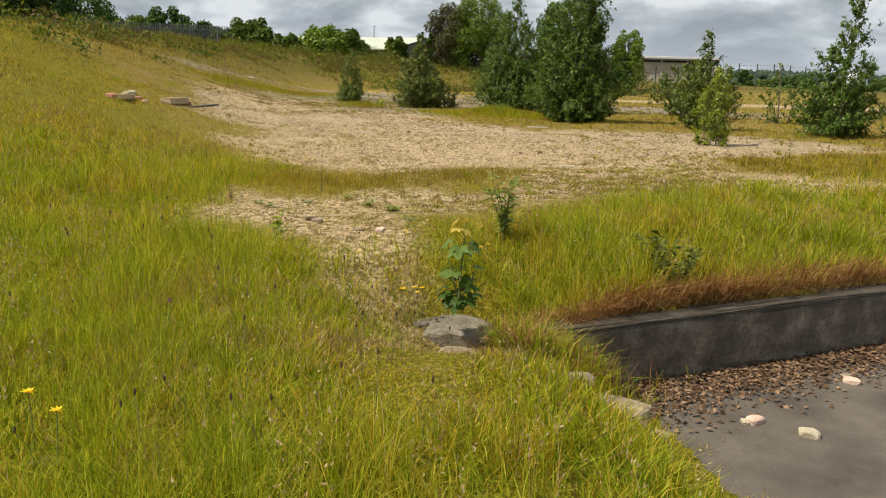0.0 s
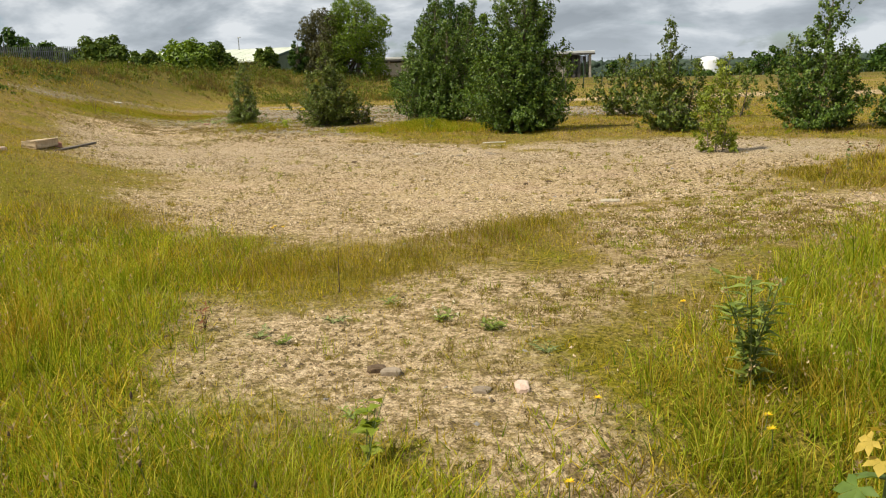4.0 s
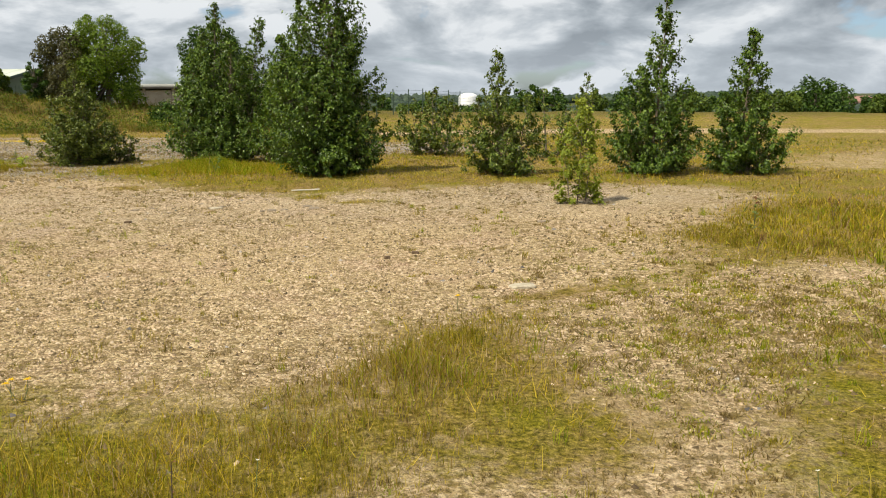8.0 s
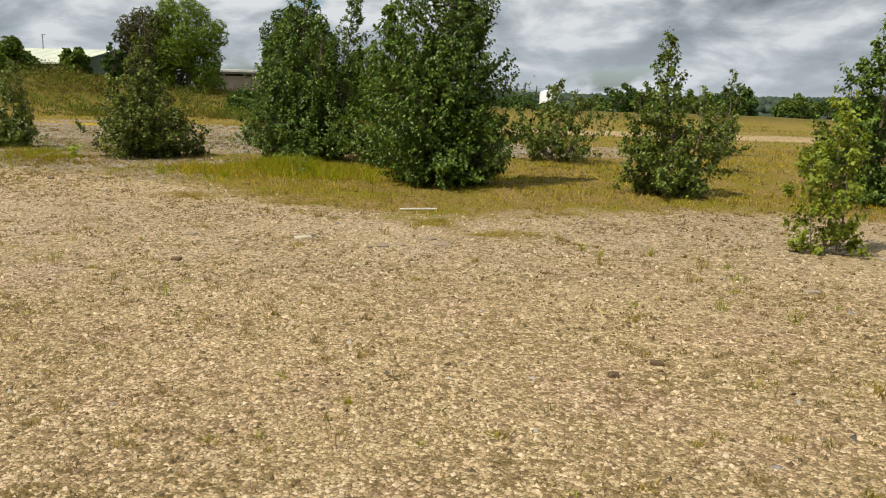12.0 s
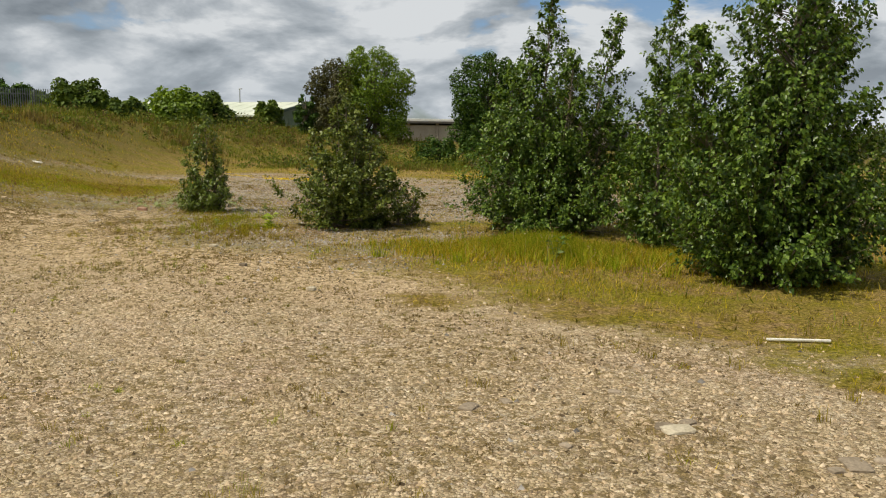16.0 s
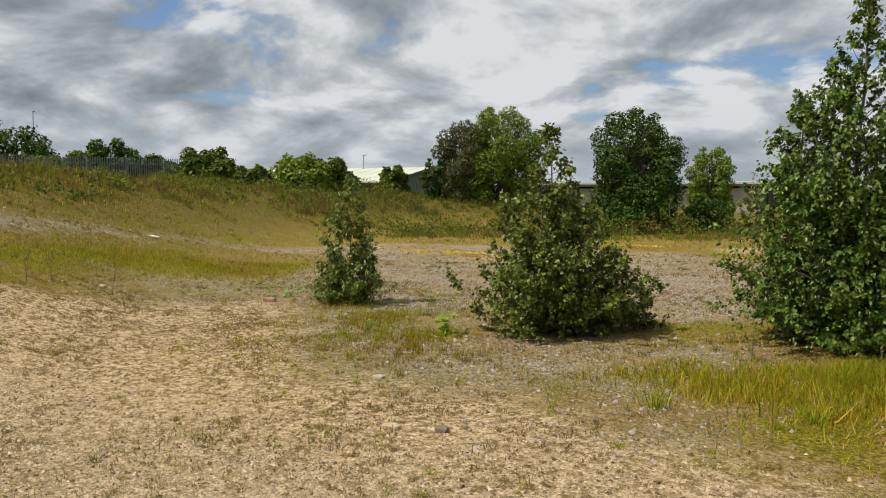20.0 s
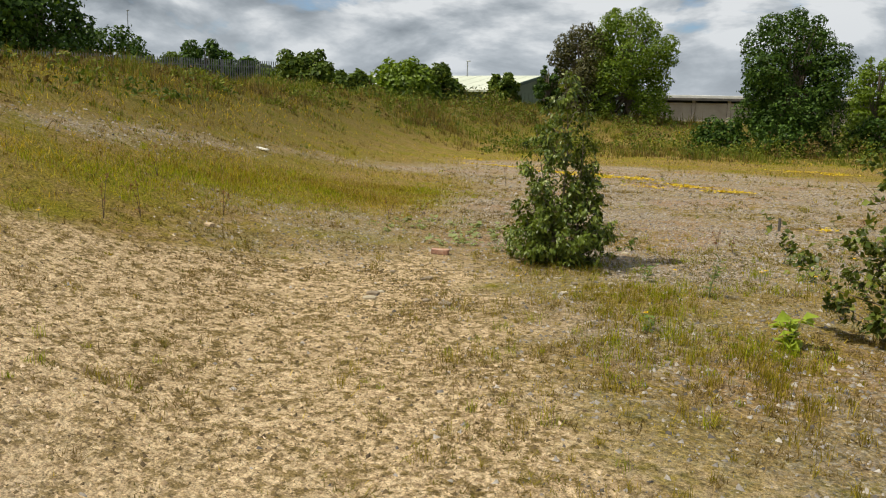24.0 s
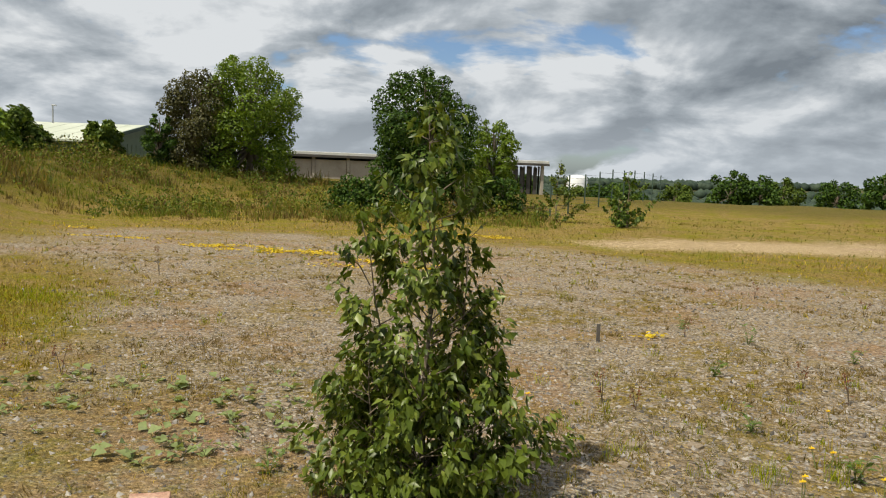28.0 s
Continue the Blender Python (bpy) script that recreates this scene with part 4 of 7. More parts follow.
def far_tree(name, label, x, y, base, top, width, mat, leaves, leaf, seed, lobes=34, category="tree", squash=1.0, skirt=0.18):
    """A full-grown tree far off: trunk and limbs, and a crown built of leafy lobes."""
    g = np.random.default_rng(seed + 500)
    root = thing(name, label, category, (x, y, base))
    H = top - base
    centres, radii = [], []
    for k in range(lobes):
        u = (k + 0.5) / lobes
        a = k * 2.4 + g.uniform(-0.4, 0.4)
        rad = width * 0.5 * (0.13 + 0.21 * math.sin(math.pi * min(1, 0.22 + 0.72 * u)))
        zc = H * (skirt + (0.90 - skirt) * u)
        off = (width * 0.5 - rad * 0.85) * math.sqrt(max(0.03, 1 - (1.25 * (u - 0.35)) ** 2 * 1.35)) * g.uniform(0.35, 1.12) ** 0.5 * (1 + 0.12 * math.sin(3 * a + seed) )
        centres.append((math.cos(a) * off, math.sin(a) * off * squash, zc))
        radii.append(rad * g.uniform(0.55, 1.15))
    paths = [[(np.array([0, 0, -0.5]), 0.03 * H), (np.array([0.02 * H, 0, 0.4 * H]), 0.02 * H), (np.array([0, 0, 0.85 * H]), 0.005 * H)]]
    for c in centres:
        paths.append([(np.array([0, 0, 0.22 * H]), 0.012 * H), (np.array(c) * np.array([0.5, 0.5, 0.75]), 0.008 * H), (np.array(c), 0.003 * H)])
    v, f = tubes(paths, 5)
    child("trunk", mesh_np("trunk", v, f, M_BARK, smooth=True), root)
    radii = np.array(radii)
    idx = g.choice(lobes, leaves, p=radii ** 2 / (radii ** 2).sum())
    d = unit(g.normal(0, 1, (leaves, 3)))
    lump = 1 + 0.16 * np.sin(d[:, 0] * 5 + idx) * np.sin(d[:, 1] * 6 + idx * 2) + 0.12 * np.sin(d[:, 2] * 9 + idx)
    rr = radii[idx] * lump * np.clip(g.normal(0.94, 0.09, leaves), 0.3, 1.08)
    pos = np.array(centres)[idx] + d * rr[:, None] * np.array([1, 1, 0.85])
    pos[:, 2] = np.maximum(pos[:, 2], 0.02)
    normal = unit(d + g.normal(0, 0.5, (leaves, 3)) + np.array([0, 0, 0.3]))
    axis = unit(np.cross(normal, g.normal(0, 1, (leaves, 3))))
    ln = leaf * g.uniform(0.6, 1.3, leaves)
    v, f = leaf_array(pos, axis, normal, ln, ln * 0.8, simple=True)
    child("crown", mesh_np("crown", v, f, mat), root)
    return root


far_tree("ash_tree", "large green tree beside the green warehouse", -25.2, 62.5, 0.9, 8.1, 6.2, M_ASH, 32000, 0.13, 1, lobes=42, skirt=0.05)
far_tree("purple_tree", "dark purplish tree grown against a greener one", -27.6, 61.0, 0.9, 6.9, 4.6, M_PURPLE, 18000, 0.13, 2, lobes=40, skirt=0.05)
far_tree("ash_tree", "low green tree leaning out beside the purplish tree", -29.2, 59.6, 0.9, 4.4, 1.9, M_SYCAMORE, 5000, 0.12, 7, lobes=18, skirt=0.06)
far_tree("sycamore_tree", "large dense dark green sycamore", -14.8, 55.0, -0.3, 6.7, 5.2, M_SYCAMORE, 34000, 0.125, 3, lobes=50, skirt=0.06)
far_tree("ash_tree", "smaller bright green tree beside a sycamore", -11.5, 60.0, -0.4, 4.8, 3.3, M_ASH, 13000, 0.12, 4, lobes=26, skirt=0.08)
far_tree("sycamore_tree", "tall dark tree at the far edge of the bank", -75.0, 56.0, 1.0, 13.5, 11.0, M_SYCAMORE, 12000, 0.40, 5)
far_tree("hedge_tree", "broad rounded tree on the open skyline", 37.0, 82.0, -2.6, 3.2, 7.6, M_SYCAMORE, 9000, 0.24, 6, lobes=26, skirt=0.05)
for bx, by, bt, bw, bs in ((-17.6, 53.5, 1.7, 3.2, 41), (-14.6, 52.6, 1.5, 3.0, 42), (-11.0, 55.5, 1.9, 3.0, 43)):
    far_tree("hedge_bush", "dark bramble bush at the foot of large trees", bx, by, gz(bx, by) - 0.1, gz(bx, by) + bt, bw, M_SYCAMORE, 3200, 0.15, bs, lobes=18, category="bush", skirt=0.03)


# ---------------------------------------------------------------- hedge bushes along the bank's crest
for k, (az, dist, wd, tp, mat) in enumerate(((40.9, 62, 5.2, 5.0, M_HEDGE), (37.8, 58, 2.8, 3.5, M_HEDGE), (34.6, 60, 5.0, 4.5, M_ASH), (32.6, 61, 4.0, 4.1, M_HEDGE),
                                             (46.8, 80, 5.5, 6.8, M_SYCAMORE), (44.6, 76, 5.0, 5.2, M_SYCAMORE), (49.3, 85, 5.5, 5.6, M_HEDGE), (52.2, 90, 9.0, 8.2, M_SYCAMORE),
                                             (50.4, 70, 3.2, 4.6, M_ASH), (28.2, 58, 2.2, 3.5, M_HEDGE), (48.0, 95, 8.0, 6.2, M_HEDGE), (42.8, 75, 4.5, 4.4, M_HEDGE))):
    ox, oy = -5.8, 10.4
    x, y = ox - math.sin(radians(az)) * dist, oy + math.cos(radians(az)) * dist
    far_tree("hedge_tree", "rounded green bush on the skyline behind the bank", x, y, 0.9, tp + 0.3, wd * 1.15, mat, 6500, 0.22 + 0.0012 * dist, 20 + k, lobes=22, category="bush", skirt=0.06)


# hedgerow beyond the far field
g_h = np.random.default_rng(31)
for k in range(22):
    az = radians(4.0 - k * 2.35 + g_h.uniform(-0.5, 0.5))
    dist = 84 + 9 * math.sin(k * 1.7)
    x, y = -5 - math.sin(az) * dist, 12 + math.cos(az) * dist
    gap = -7 < x < 7
    far_tree("hedge_tree", "dark hawthorn hedge bush beyond the far field", x, y, gz(x, y) - 0.1, gz(x, y) + g_h.uniform(1.9, 3.3) * (0.40 if gap else 1.0), g_h.uniform(3.2, 5.5), (M_SYCAMORE, M_SYCAMORE, M_HEDGE)[k % 3], 2200, 0.26, 300 + k,
             lobes=12, category="bush", skirt=0.03)


# ---------------------------------------------------------------- buildings
def extrude(name, outline, axis_from, axis_to, mat):
    """A prism: outline of (u, z) carried from one end to the other (both 3D, u across)."""
    a, b = Vector(axis_from), Vector(axis_to)
    d = (b - a).normalized()
    across = Vector((0, 0, 1)).cross(d)
    vs = [tuple(p + across * u + Vector((0, 0, z))) for p in (a, b) for u, z in outline]
    n = len(outline)
    bm = bmesh.new()
    bv = [bm.verts.new(v) for v in vs]
    bm.faces.new(bv[:n][::-1])
    bm.faces.new(bv[n:])
    for i in range(n):
        j = (i + 1) % n
        bm.faces.new((bv[i], bv[j], bv[n + j], bv[n + i]))
    bmesh.ops.recalc_face_normals(bm, faces=bm.faces)
    me = bpy.data.meshes.new(name)
    bm.to_mesh(me)
    bm.free()
    me.materials.append(mat)
    return me


def make_warehouse():
    root = thing("warehouse", "grey-green clad warehouse with a pale low-pitched roof", "warehouse", (-35.1, 71.3, -1.0))
    L, near, far = 34.0, 7.2, 7.2
    peak, eave = 4.85, 3.62
    # walls: outline across is +u to the far side when running towards -x
    child("wall", extrude("wall", ((-far, 0), (near, 0), (near, eave), (0, peak - 0.05), (-far, eave)), (0, 0, 0), (-L, 0, 0), M_GREENCLAD), root)
    for s, name in ((1, "roof"), (-1, "roof")):
        w = near * s
        lo, hi = (min(0, w * 1.04), max(0, w * 1.04))
        pts = ((0, peak), (w * 1.05, eave - 0.06), (w * 1.05, eave + 0.06), (0, peak + 0.12))
        child(name, extrude(name, pts, (0.35, 0, 0), (-L, 0, 0), M_CREAMROOF), root)
    rib = box_mesh("cladding_rib", (0.03, 0.07, 3.6), M_GREENCLAD, bevel=0.0)
    for k in range(22):
        yy = -near + (2 * near) * (k + 0.5) / 22
        child("cladding_rib", rib, root, at=(0.012, yy, 1.8))
    verge = box_mesh("verge_trim", (0.12, 7.35, 0.22), M_GREENPOST, bevel=0.01)
    tilt = math.atan2(peak - eave, near)
    for s in (1, -1):
        child("verge_trim", verge, root, at=(0.40, s * near * 0.51, (peak + eave) / 2 + 0.02), rot=(-s * tilt, 0, 0))
    seam = box_mesh("roof_seam", (0.06, 7.4, 0.05), M_CREAMROOF, bevel=0.0)
    for k in range(24):
        child("roof_seam", seam, root, at=(-0.8 - k * 1.35, -near * 0.525, (peak + eave) / 2 + 0.08), rot=(tilt, 0, 0))


make_warehouse()


def make_shed():
    root = thing("derelict_shed", "long derelict flat-roofed shed with pale panels and an open end", "shed", (-28.5, 72.2, -0.5))
    d = Vector((-7.6, 78.3, 0)) - Vector((-28.5, 72.2, 0))
    L = d.length
    root.rotation_euler = (0, 0, math.atan2(d.y, d.x))
    H, D = 3.05, 7.0
    child("roof", box_mesh("roof", (L + 0.8, D + 0.8, 0.22), M_PALEROOF, bevel=0.03), root, "pale sagging roof edge", at=(L / 2, D / 2, H))
    child("fascia", box_mesh("fascia", (L + 0.84, 0.10, 0.16), M_DARKVOID, bevel=0.01), root, at=(L / 2, -0.37, H - 0.19))
    bays = 9
    w = L / bays
    post = box_mesh("post", (0.22, 0.22, H - 0.1), M_PALEWALL, bevel=0.02)
    panel = box_mesh("panel", (w - 0.26, 0.12, H - 0.42), M_PALEWALL, bevel=0.01)
    dark = box_mesh("board", (0.30, 0.05, H - 0.3), M_DARKVOID, bevel=0.01)
    for k in range(bays + 1):
        child("post", post, root, at=(k * w, 0, (H - 0.1) / 2))
    for k in range(bays):
        if k < bays - 1:
            child("panel", panel, root, "pale stained wall panel", at=((k + 0.5) * w, 0.02, (H - 0.42) / 2))
        else:
            for q in range(4):
                child("board", dark, root, at=(k * w + 0.35 + q * 0.52, 0.1, (H - 0.3) / 2 - 0.1 * (q % 2)))
    child("back_wall", box_mesh("back_wall", (L, 0.15, H - 0.1), M_DARKVOID, bevel=0.0), root, at=(L / 2, D, (H - 0.1) / 2))
    for k in range(7):
        child("board", dark, root, at=(L - 0.02, 0.7 + k * 0.85, (H - 0.3) / 2), rot=(0, 0, radians(90)))
    child("post", post, root, at=(L, D, (H - 0.1) / 2))
    child("floor_plate", box_mesh("floor_plate", (L, D, 0.2), M_DARKVOID, bevel=0.0), root, at=(L / 2, D / 2, 0.0))


make_shed()


def lamp_post(x, y, base, top, label):
    root = thing("lamp_post", label, "lamp post", (x, y, base))
    h = top - base
    v, f = tubes([[(np.array([0, 0, 0.0]), 0.09), (np.array([0, 0, h * 0.25]), 0.085), (np.array([0, 0, h * 0.27]), 0.06), (np.array([0, 0, h]), 0.045)]], 8)
    child("column", mesh_np("column", v, f, M_STEEL, smooth=True), root)
    child("lantern", box_mesh("lantern", (0.30, 0.16, 0.09), M_STEEL, bevel=0.02), root, at=(0.08, 0, h + 0.02))


lamp_post(-41.05, 70.85, -1.0, 5.05, "slim grey steel lamp post before the warehouse")
lamp_post(-80.0, 70.0, 0.5, 10.4, "tall grey steel lamp post behind the palisade fence")


def make_palisade():
    root = thing("palisade_fence", "grey steel palisade security fence along the bank", "fence", kind="")
    a, b = np.array([-58.0, 40.0]), np.array([-46.0, 60.0])
    L = float(np.linalg.norm(b - a))
    ang = math.atan2(b[1] - a[1], b[0] - a[0])
    root.location = (a[0], a[1], 1.85)
    root.rotation_euler = (0, 0, ang)
    post = box_mesh("post", (0.10, 0.10, 2.5), M_PALISADE, bevel=0.01)
    n = 10
    for k in range(n):
        child("post", post, root, at=(k * L / (n - 1), 0.08, 1.2))
    rail = box_mesh("rail", (L, 0.05, 0.05), M_PALISADE, bevel=0.005)
    for z in (0.45, 2.05):
        child("rail", rail, root, at=(L / 2, 0.04, z))
    pale = box_mesh("pale", (0.065, 0.02, 2.4), M_PALISADE, bevel=0.005)
    cnt = int(L / 0.155)
    for k in range(cnt):
        child("pale", pale, root, at=((k + 0.5) * L / cnt, -0.01, 1.25))


make_palisade()


def make_mesh_fence():
    root = thing("mesh_fence", "dark green weld-mesh fence along the site edge", "fence")
    post = box_mesh("post", (0.07, 0.07, 2.1), M_GREENPOST, bevel=0.01)
    step, turn = Vector((1.15, 2.66, 0.0)), math.atan2(2.66, 1.15)
    wire = box_mesh("wire", (step.length, 0.012, 0.014), M_GREENPOST, bevel=0.0)
    for k in range(10):
        p = Vector((-8.6, 57.0, 0.0)) + step * k
        child("post", post, root, at=(p.x, p.y, gz(p.x, p.y) + 1.0), rot=(0, 0, turn))
        q = p + step * 0.5
        for n in range(7):
            child("wire", wire, root, at=(q.x, q.y, gz(q.x, q.y) + 0.2 + n * 0.28), rot=(0, 0, turn))


make_mesh_fence()


def make_tank():
    root = thing("storage_tank", "white cylindrical storage tank far beyond the fence", "tank", (5.4, 171.0, -9.5))
    v, f = tubes([[(np.array([0, 0, 0.0]), 2.0), (np.array([0, 0, 10.6]), 2.0), (np.array([0, 0, 11.1]), 1.75), (np.array([0, 0, 11.4]), 1.0), (np.array([0, 0, 11.5]), 0.05)]], 24)
    child("shell", mesh_np("shell", v, f, M_TANK, smooth=True), root)
    band = tubes([[(np.array([0, 0, 8.0]), 2.03), (np.array([0, 0, 8.2]), 2.03)]], 24)
    child("band", mesh_np("band", *band, M_STEEL), root)


make_tank()


def far_house(x, y, turn, w):
    z = gz(x, y)
    root = thing("house", "distant red-roofed brick house on the valley side", "house", (x, y, z), "far houses")
    root.rotation_euler = (0, 0, turn)
    child("wall", box_mesh("wall", (w, 8, 5.5), M_HOUSEWALL, bevel=0.0), root, at=(0, 0, 2.7))
    child("roof", extrude("roof", ((-4.5, 5.4), (4.5, 5.4), (0, 8.2)), (-w / 2 - 0.3, 0, 0), (w / 2 + 0.3, 0, 0), M_HOUSEROOF), root)
    pane = box_mesh("window", (1.1, 0.08, 1.2), M_PANE, bevel=0.0)
    for k in range(int(w / 3)):
        for z2 in (1.6, 4.1):
            child("window", pane, root, at=(-w / 2 + 1.6 + k * 3, -4.02, z2))


for k in range(14):
    az = radians(-26.5 - k * 0.55)
    dist = 520 + 60 * math.sin(k * 2.1)
    far_house(-math.sin(az) * dist, math.cos(az) * dist, 0.5 + 0.3 * math.sin(k * 1.3), 9 + 3 * (k % 3))


def far_woods():
    """Woodland and hedgerows on the hills beyond, as one mass of leafy clumps."""
    g = np.random.default_rng(91)
    n = 11000
    az = radians(-42) + g.random(n) * radians(76)
    r = 75 + 900 * g.random(n) ** 1.35
    x, y = -5 - np.sin(az) * r, 12 + np.cos(az) * r
    rows = wavy(x, y, 0.03, 1.0) + 0.7 * wavy(x, y, 0.011, 4.0)
    keep = ((np.abs(x) > 9) | (y > 190)) & (rows > 0.15) & ((r > 150) | ((rows > 0.45) & (y > 66)))
    x, y, r = x[keep], y[keep], r[keep]
    size = 1.1 + r * 0.0062
    bm = bmesh.new()
    bmesh.ops.create_icosphere(bm, subdivisions=1, radius=1.0)
    unit_v = np.array([tuple(p.co) for p in bm.verts])
    unit_f = np.array([[p.index for p in q.verts] for q in bm.faces])
    bm.free()
    m, k = len(x), len(unit_v)
    lump = g.uniform(0.7, 1.25, (m, k, 1))
    v = unit_v[None] * lump * size[:, None, None] * np.array([1.0, 1.0, 0.8]) + np.stack([x, y, land(x, y) + size * 0.45], -1)[:, None]
    f = (np.arange(m)[:, None, None] * k + unit_f[None]).reshape(-1, 3)
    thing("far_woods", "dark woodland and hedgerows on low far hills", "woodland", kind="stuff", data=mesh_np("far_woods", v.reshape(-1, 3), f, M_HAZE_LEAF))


far_woods()


# ---------------------------------------------------------------- grass and gravel
M_LUSH = leafy("lush_green_grass", (0.110, 0.160, 0.006), (0.225, 0.270, 0.012), (0.400, 0.410, 0.034), 0.5, 0.42, gloss=0.06)
M_GRASS_RIPE = leafy("ripe_grass", (0.190, 0.140, 0.010), (0.380, 0.285, 0.024), (0.620, 0.460, 0.085), 0.6, 0.38, gloss=0.06)
M_TONGUE = leafy("golden_olive_grass", (0.105, 0.095, 0.010), (0.235, 0.200, 0.018), (0.420, 0.335, 0.055), 0.6, 0.35, gloss=0.05)
M_RUSSET = leafy("russet_seeding_grass", (0.140, 0.090, 0.022), (0.260, 0.180, 0.045), (0.400, 0.290, 0.100), 0.7, 0.3, gloss=0.05)
PATHLINE = np.array([(4.4, -5.3), (2.4, -3.8), (1.0, -2.2), (0.0, 0.0), (-0.9, 3.0), (-2.9, 6.6), (-5.8, 10.4), (-9.8, 14.0), (-12.0, 17.2), (-12.3, 20.5), (-12.6, 24.5)], float)


TONGUE_NEAR = ((-3.6, 3.9), (-2.0, 3.7), (-0.7, 4.1), (-0.5, 4.9), (-0.2, 5.5), (0.55, 5.6), (0.55, 4.6), (0.2, 3.6), (-0.2, 3.1), (-0.55, 2.6), (-1.2, 2.35), (-2.3, 2.5))
TONGUE_EAST = ((2.7, 9.0), (4.0, 10.6), (5.5, 12.0), (6.2, 10.4), (5.0, 8.3), (3.5, 7.6), (2.7, 7.8))


def scatter(n, reach, power, seed, ahead=0.0):
    """Places round the walked line, thinning out with distance from it."""
    g = np.random.default_rng(seed)
    u = g.random(n) * (len(PATHLINE) - 1)
    k = u.astype(int)
    p = PATHLINE[k] + (PATHLINE[np.minimum(k + 1, len(PATHLINE) - 1)] - PATHLINE[k]) * (u - k)[:, None]
    r, a = reach * g.random(n) ** power, g.random(n) * 2 * math.pi
    return p[:, 0] + np.cos(a) * r, p[:, 1] + np.sin(a) * r + ahead * r, r, g


def path_distance(x, y):
    best = np.full(x.shape, 1e9)
    for a, b in zip(PATHLINE[:-1], PATHLINE[1:]):
        e = b - a
        u = np.clip(((x - a[0]) * e[0] + (y - a[1]) * e[1]) / (e @ e), 0, 1)
        best = np.minimum(best, np.hypot(x - a[0] - u * e[0], y - a[1] - u * e[1]))
    return best


def in_yard(x, y):
    out, along, rl = yard_side(x, y)
    return (out > -0.22) & (rl > -0.12) & (y < 9) & (along > -3.5)


def tallness(x, y):
    """Share of tall green grass: either side of the first steps, behind the wall, and a few lush spots."""
    left = smooth(0.2, -1.2, x + 0.35 * (y + 2.0)) * smooth(6.5, 2.5, y + 0.55 * (x + 3))
    near = smooth(0.6, -0.6, y)
    right = smooth(0.6, 1.4, x - 0.45 * (y - 0.5)) * smooth(9.5, 6.0, y) * smooth(12, 8, x)
    lush = np.exp(-(((x + 4.6) / 1.7) ** 2 + ((y - 17.1) / 0.7) ** 2))
    meadow = np.maximum(left, near) * smooth(9.0, 5.5, np.hypot(x - 1.5, y + 2.5))
    return np.clip(np.maximum(meadow, np.maximum(right, lush * 0.9)), 0, 1)


def grass_things(v, per, specs):
    """Splits blades of so many vertices each among materials: one object of grass for each."""
    tri = np.array([[0, 1, 2], [0, 2, 3], [3, 2, 4]] if per == 5 else [[0, 1, 2]])
    for name, sel, mat, label in specs:
        idx = np.where(sel)[0]
        f = np.concatenate([np.arange(len(idx))[:, None] * per + t[None] for t in tri])
        thing(name, label, "grass", kind="stuff", data=mesh_np(name, v.reshape(-1, per, 3)[idx].reshape(-1, 3), f, mat))


def worn(x, y):
    """Share of trampled ground on the way down to the slabs."""
    a, b = np.array([1.95, -0.1]), np.array([2.65, -1.9])
    e = b - a
    u = np.clip(((x - a[0]) * e[0] + (y - a[1]) * e[1]) / (e @ e), 0, 1)
    return np.exp(-(np.hypot(x - a[0] - u * e[0], y - a[1] - u * e[1]) / 0.46) ** 2)


def trod(x, y):
    """Share of trodden sand grown over with low moss and plantain, beside the first stretch of the way."""
    return np.exp(-(((x - 2.4) / 1.7) ** 2 + ((y - 5.2) / 1.9) ** 2)) + 0.8 * np.exp(-(((x - 0.6) / 1.0) ** 2 + ((y - 1.9) / 1.1) ** 2))


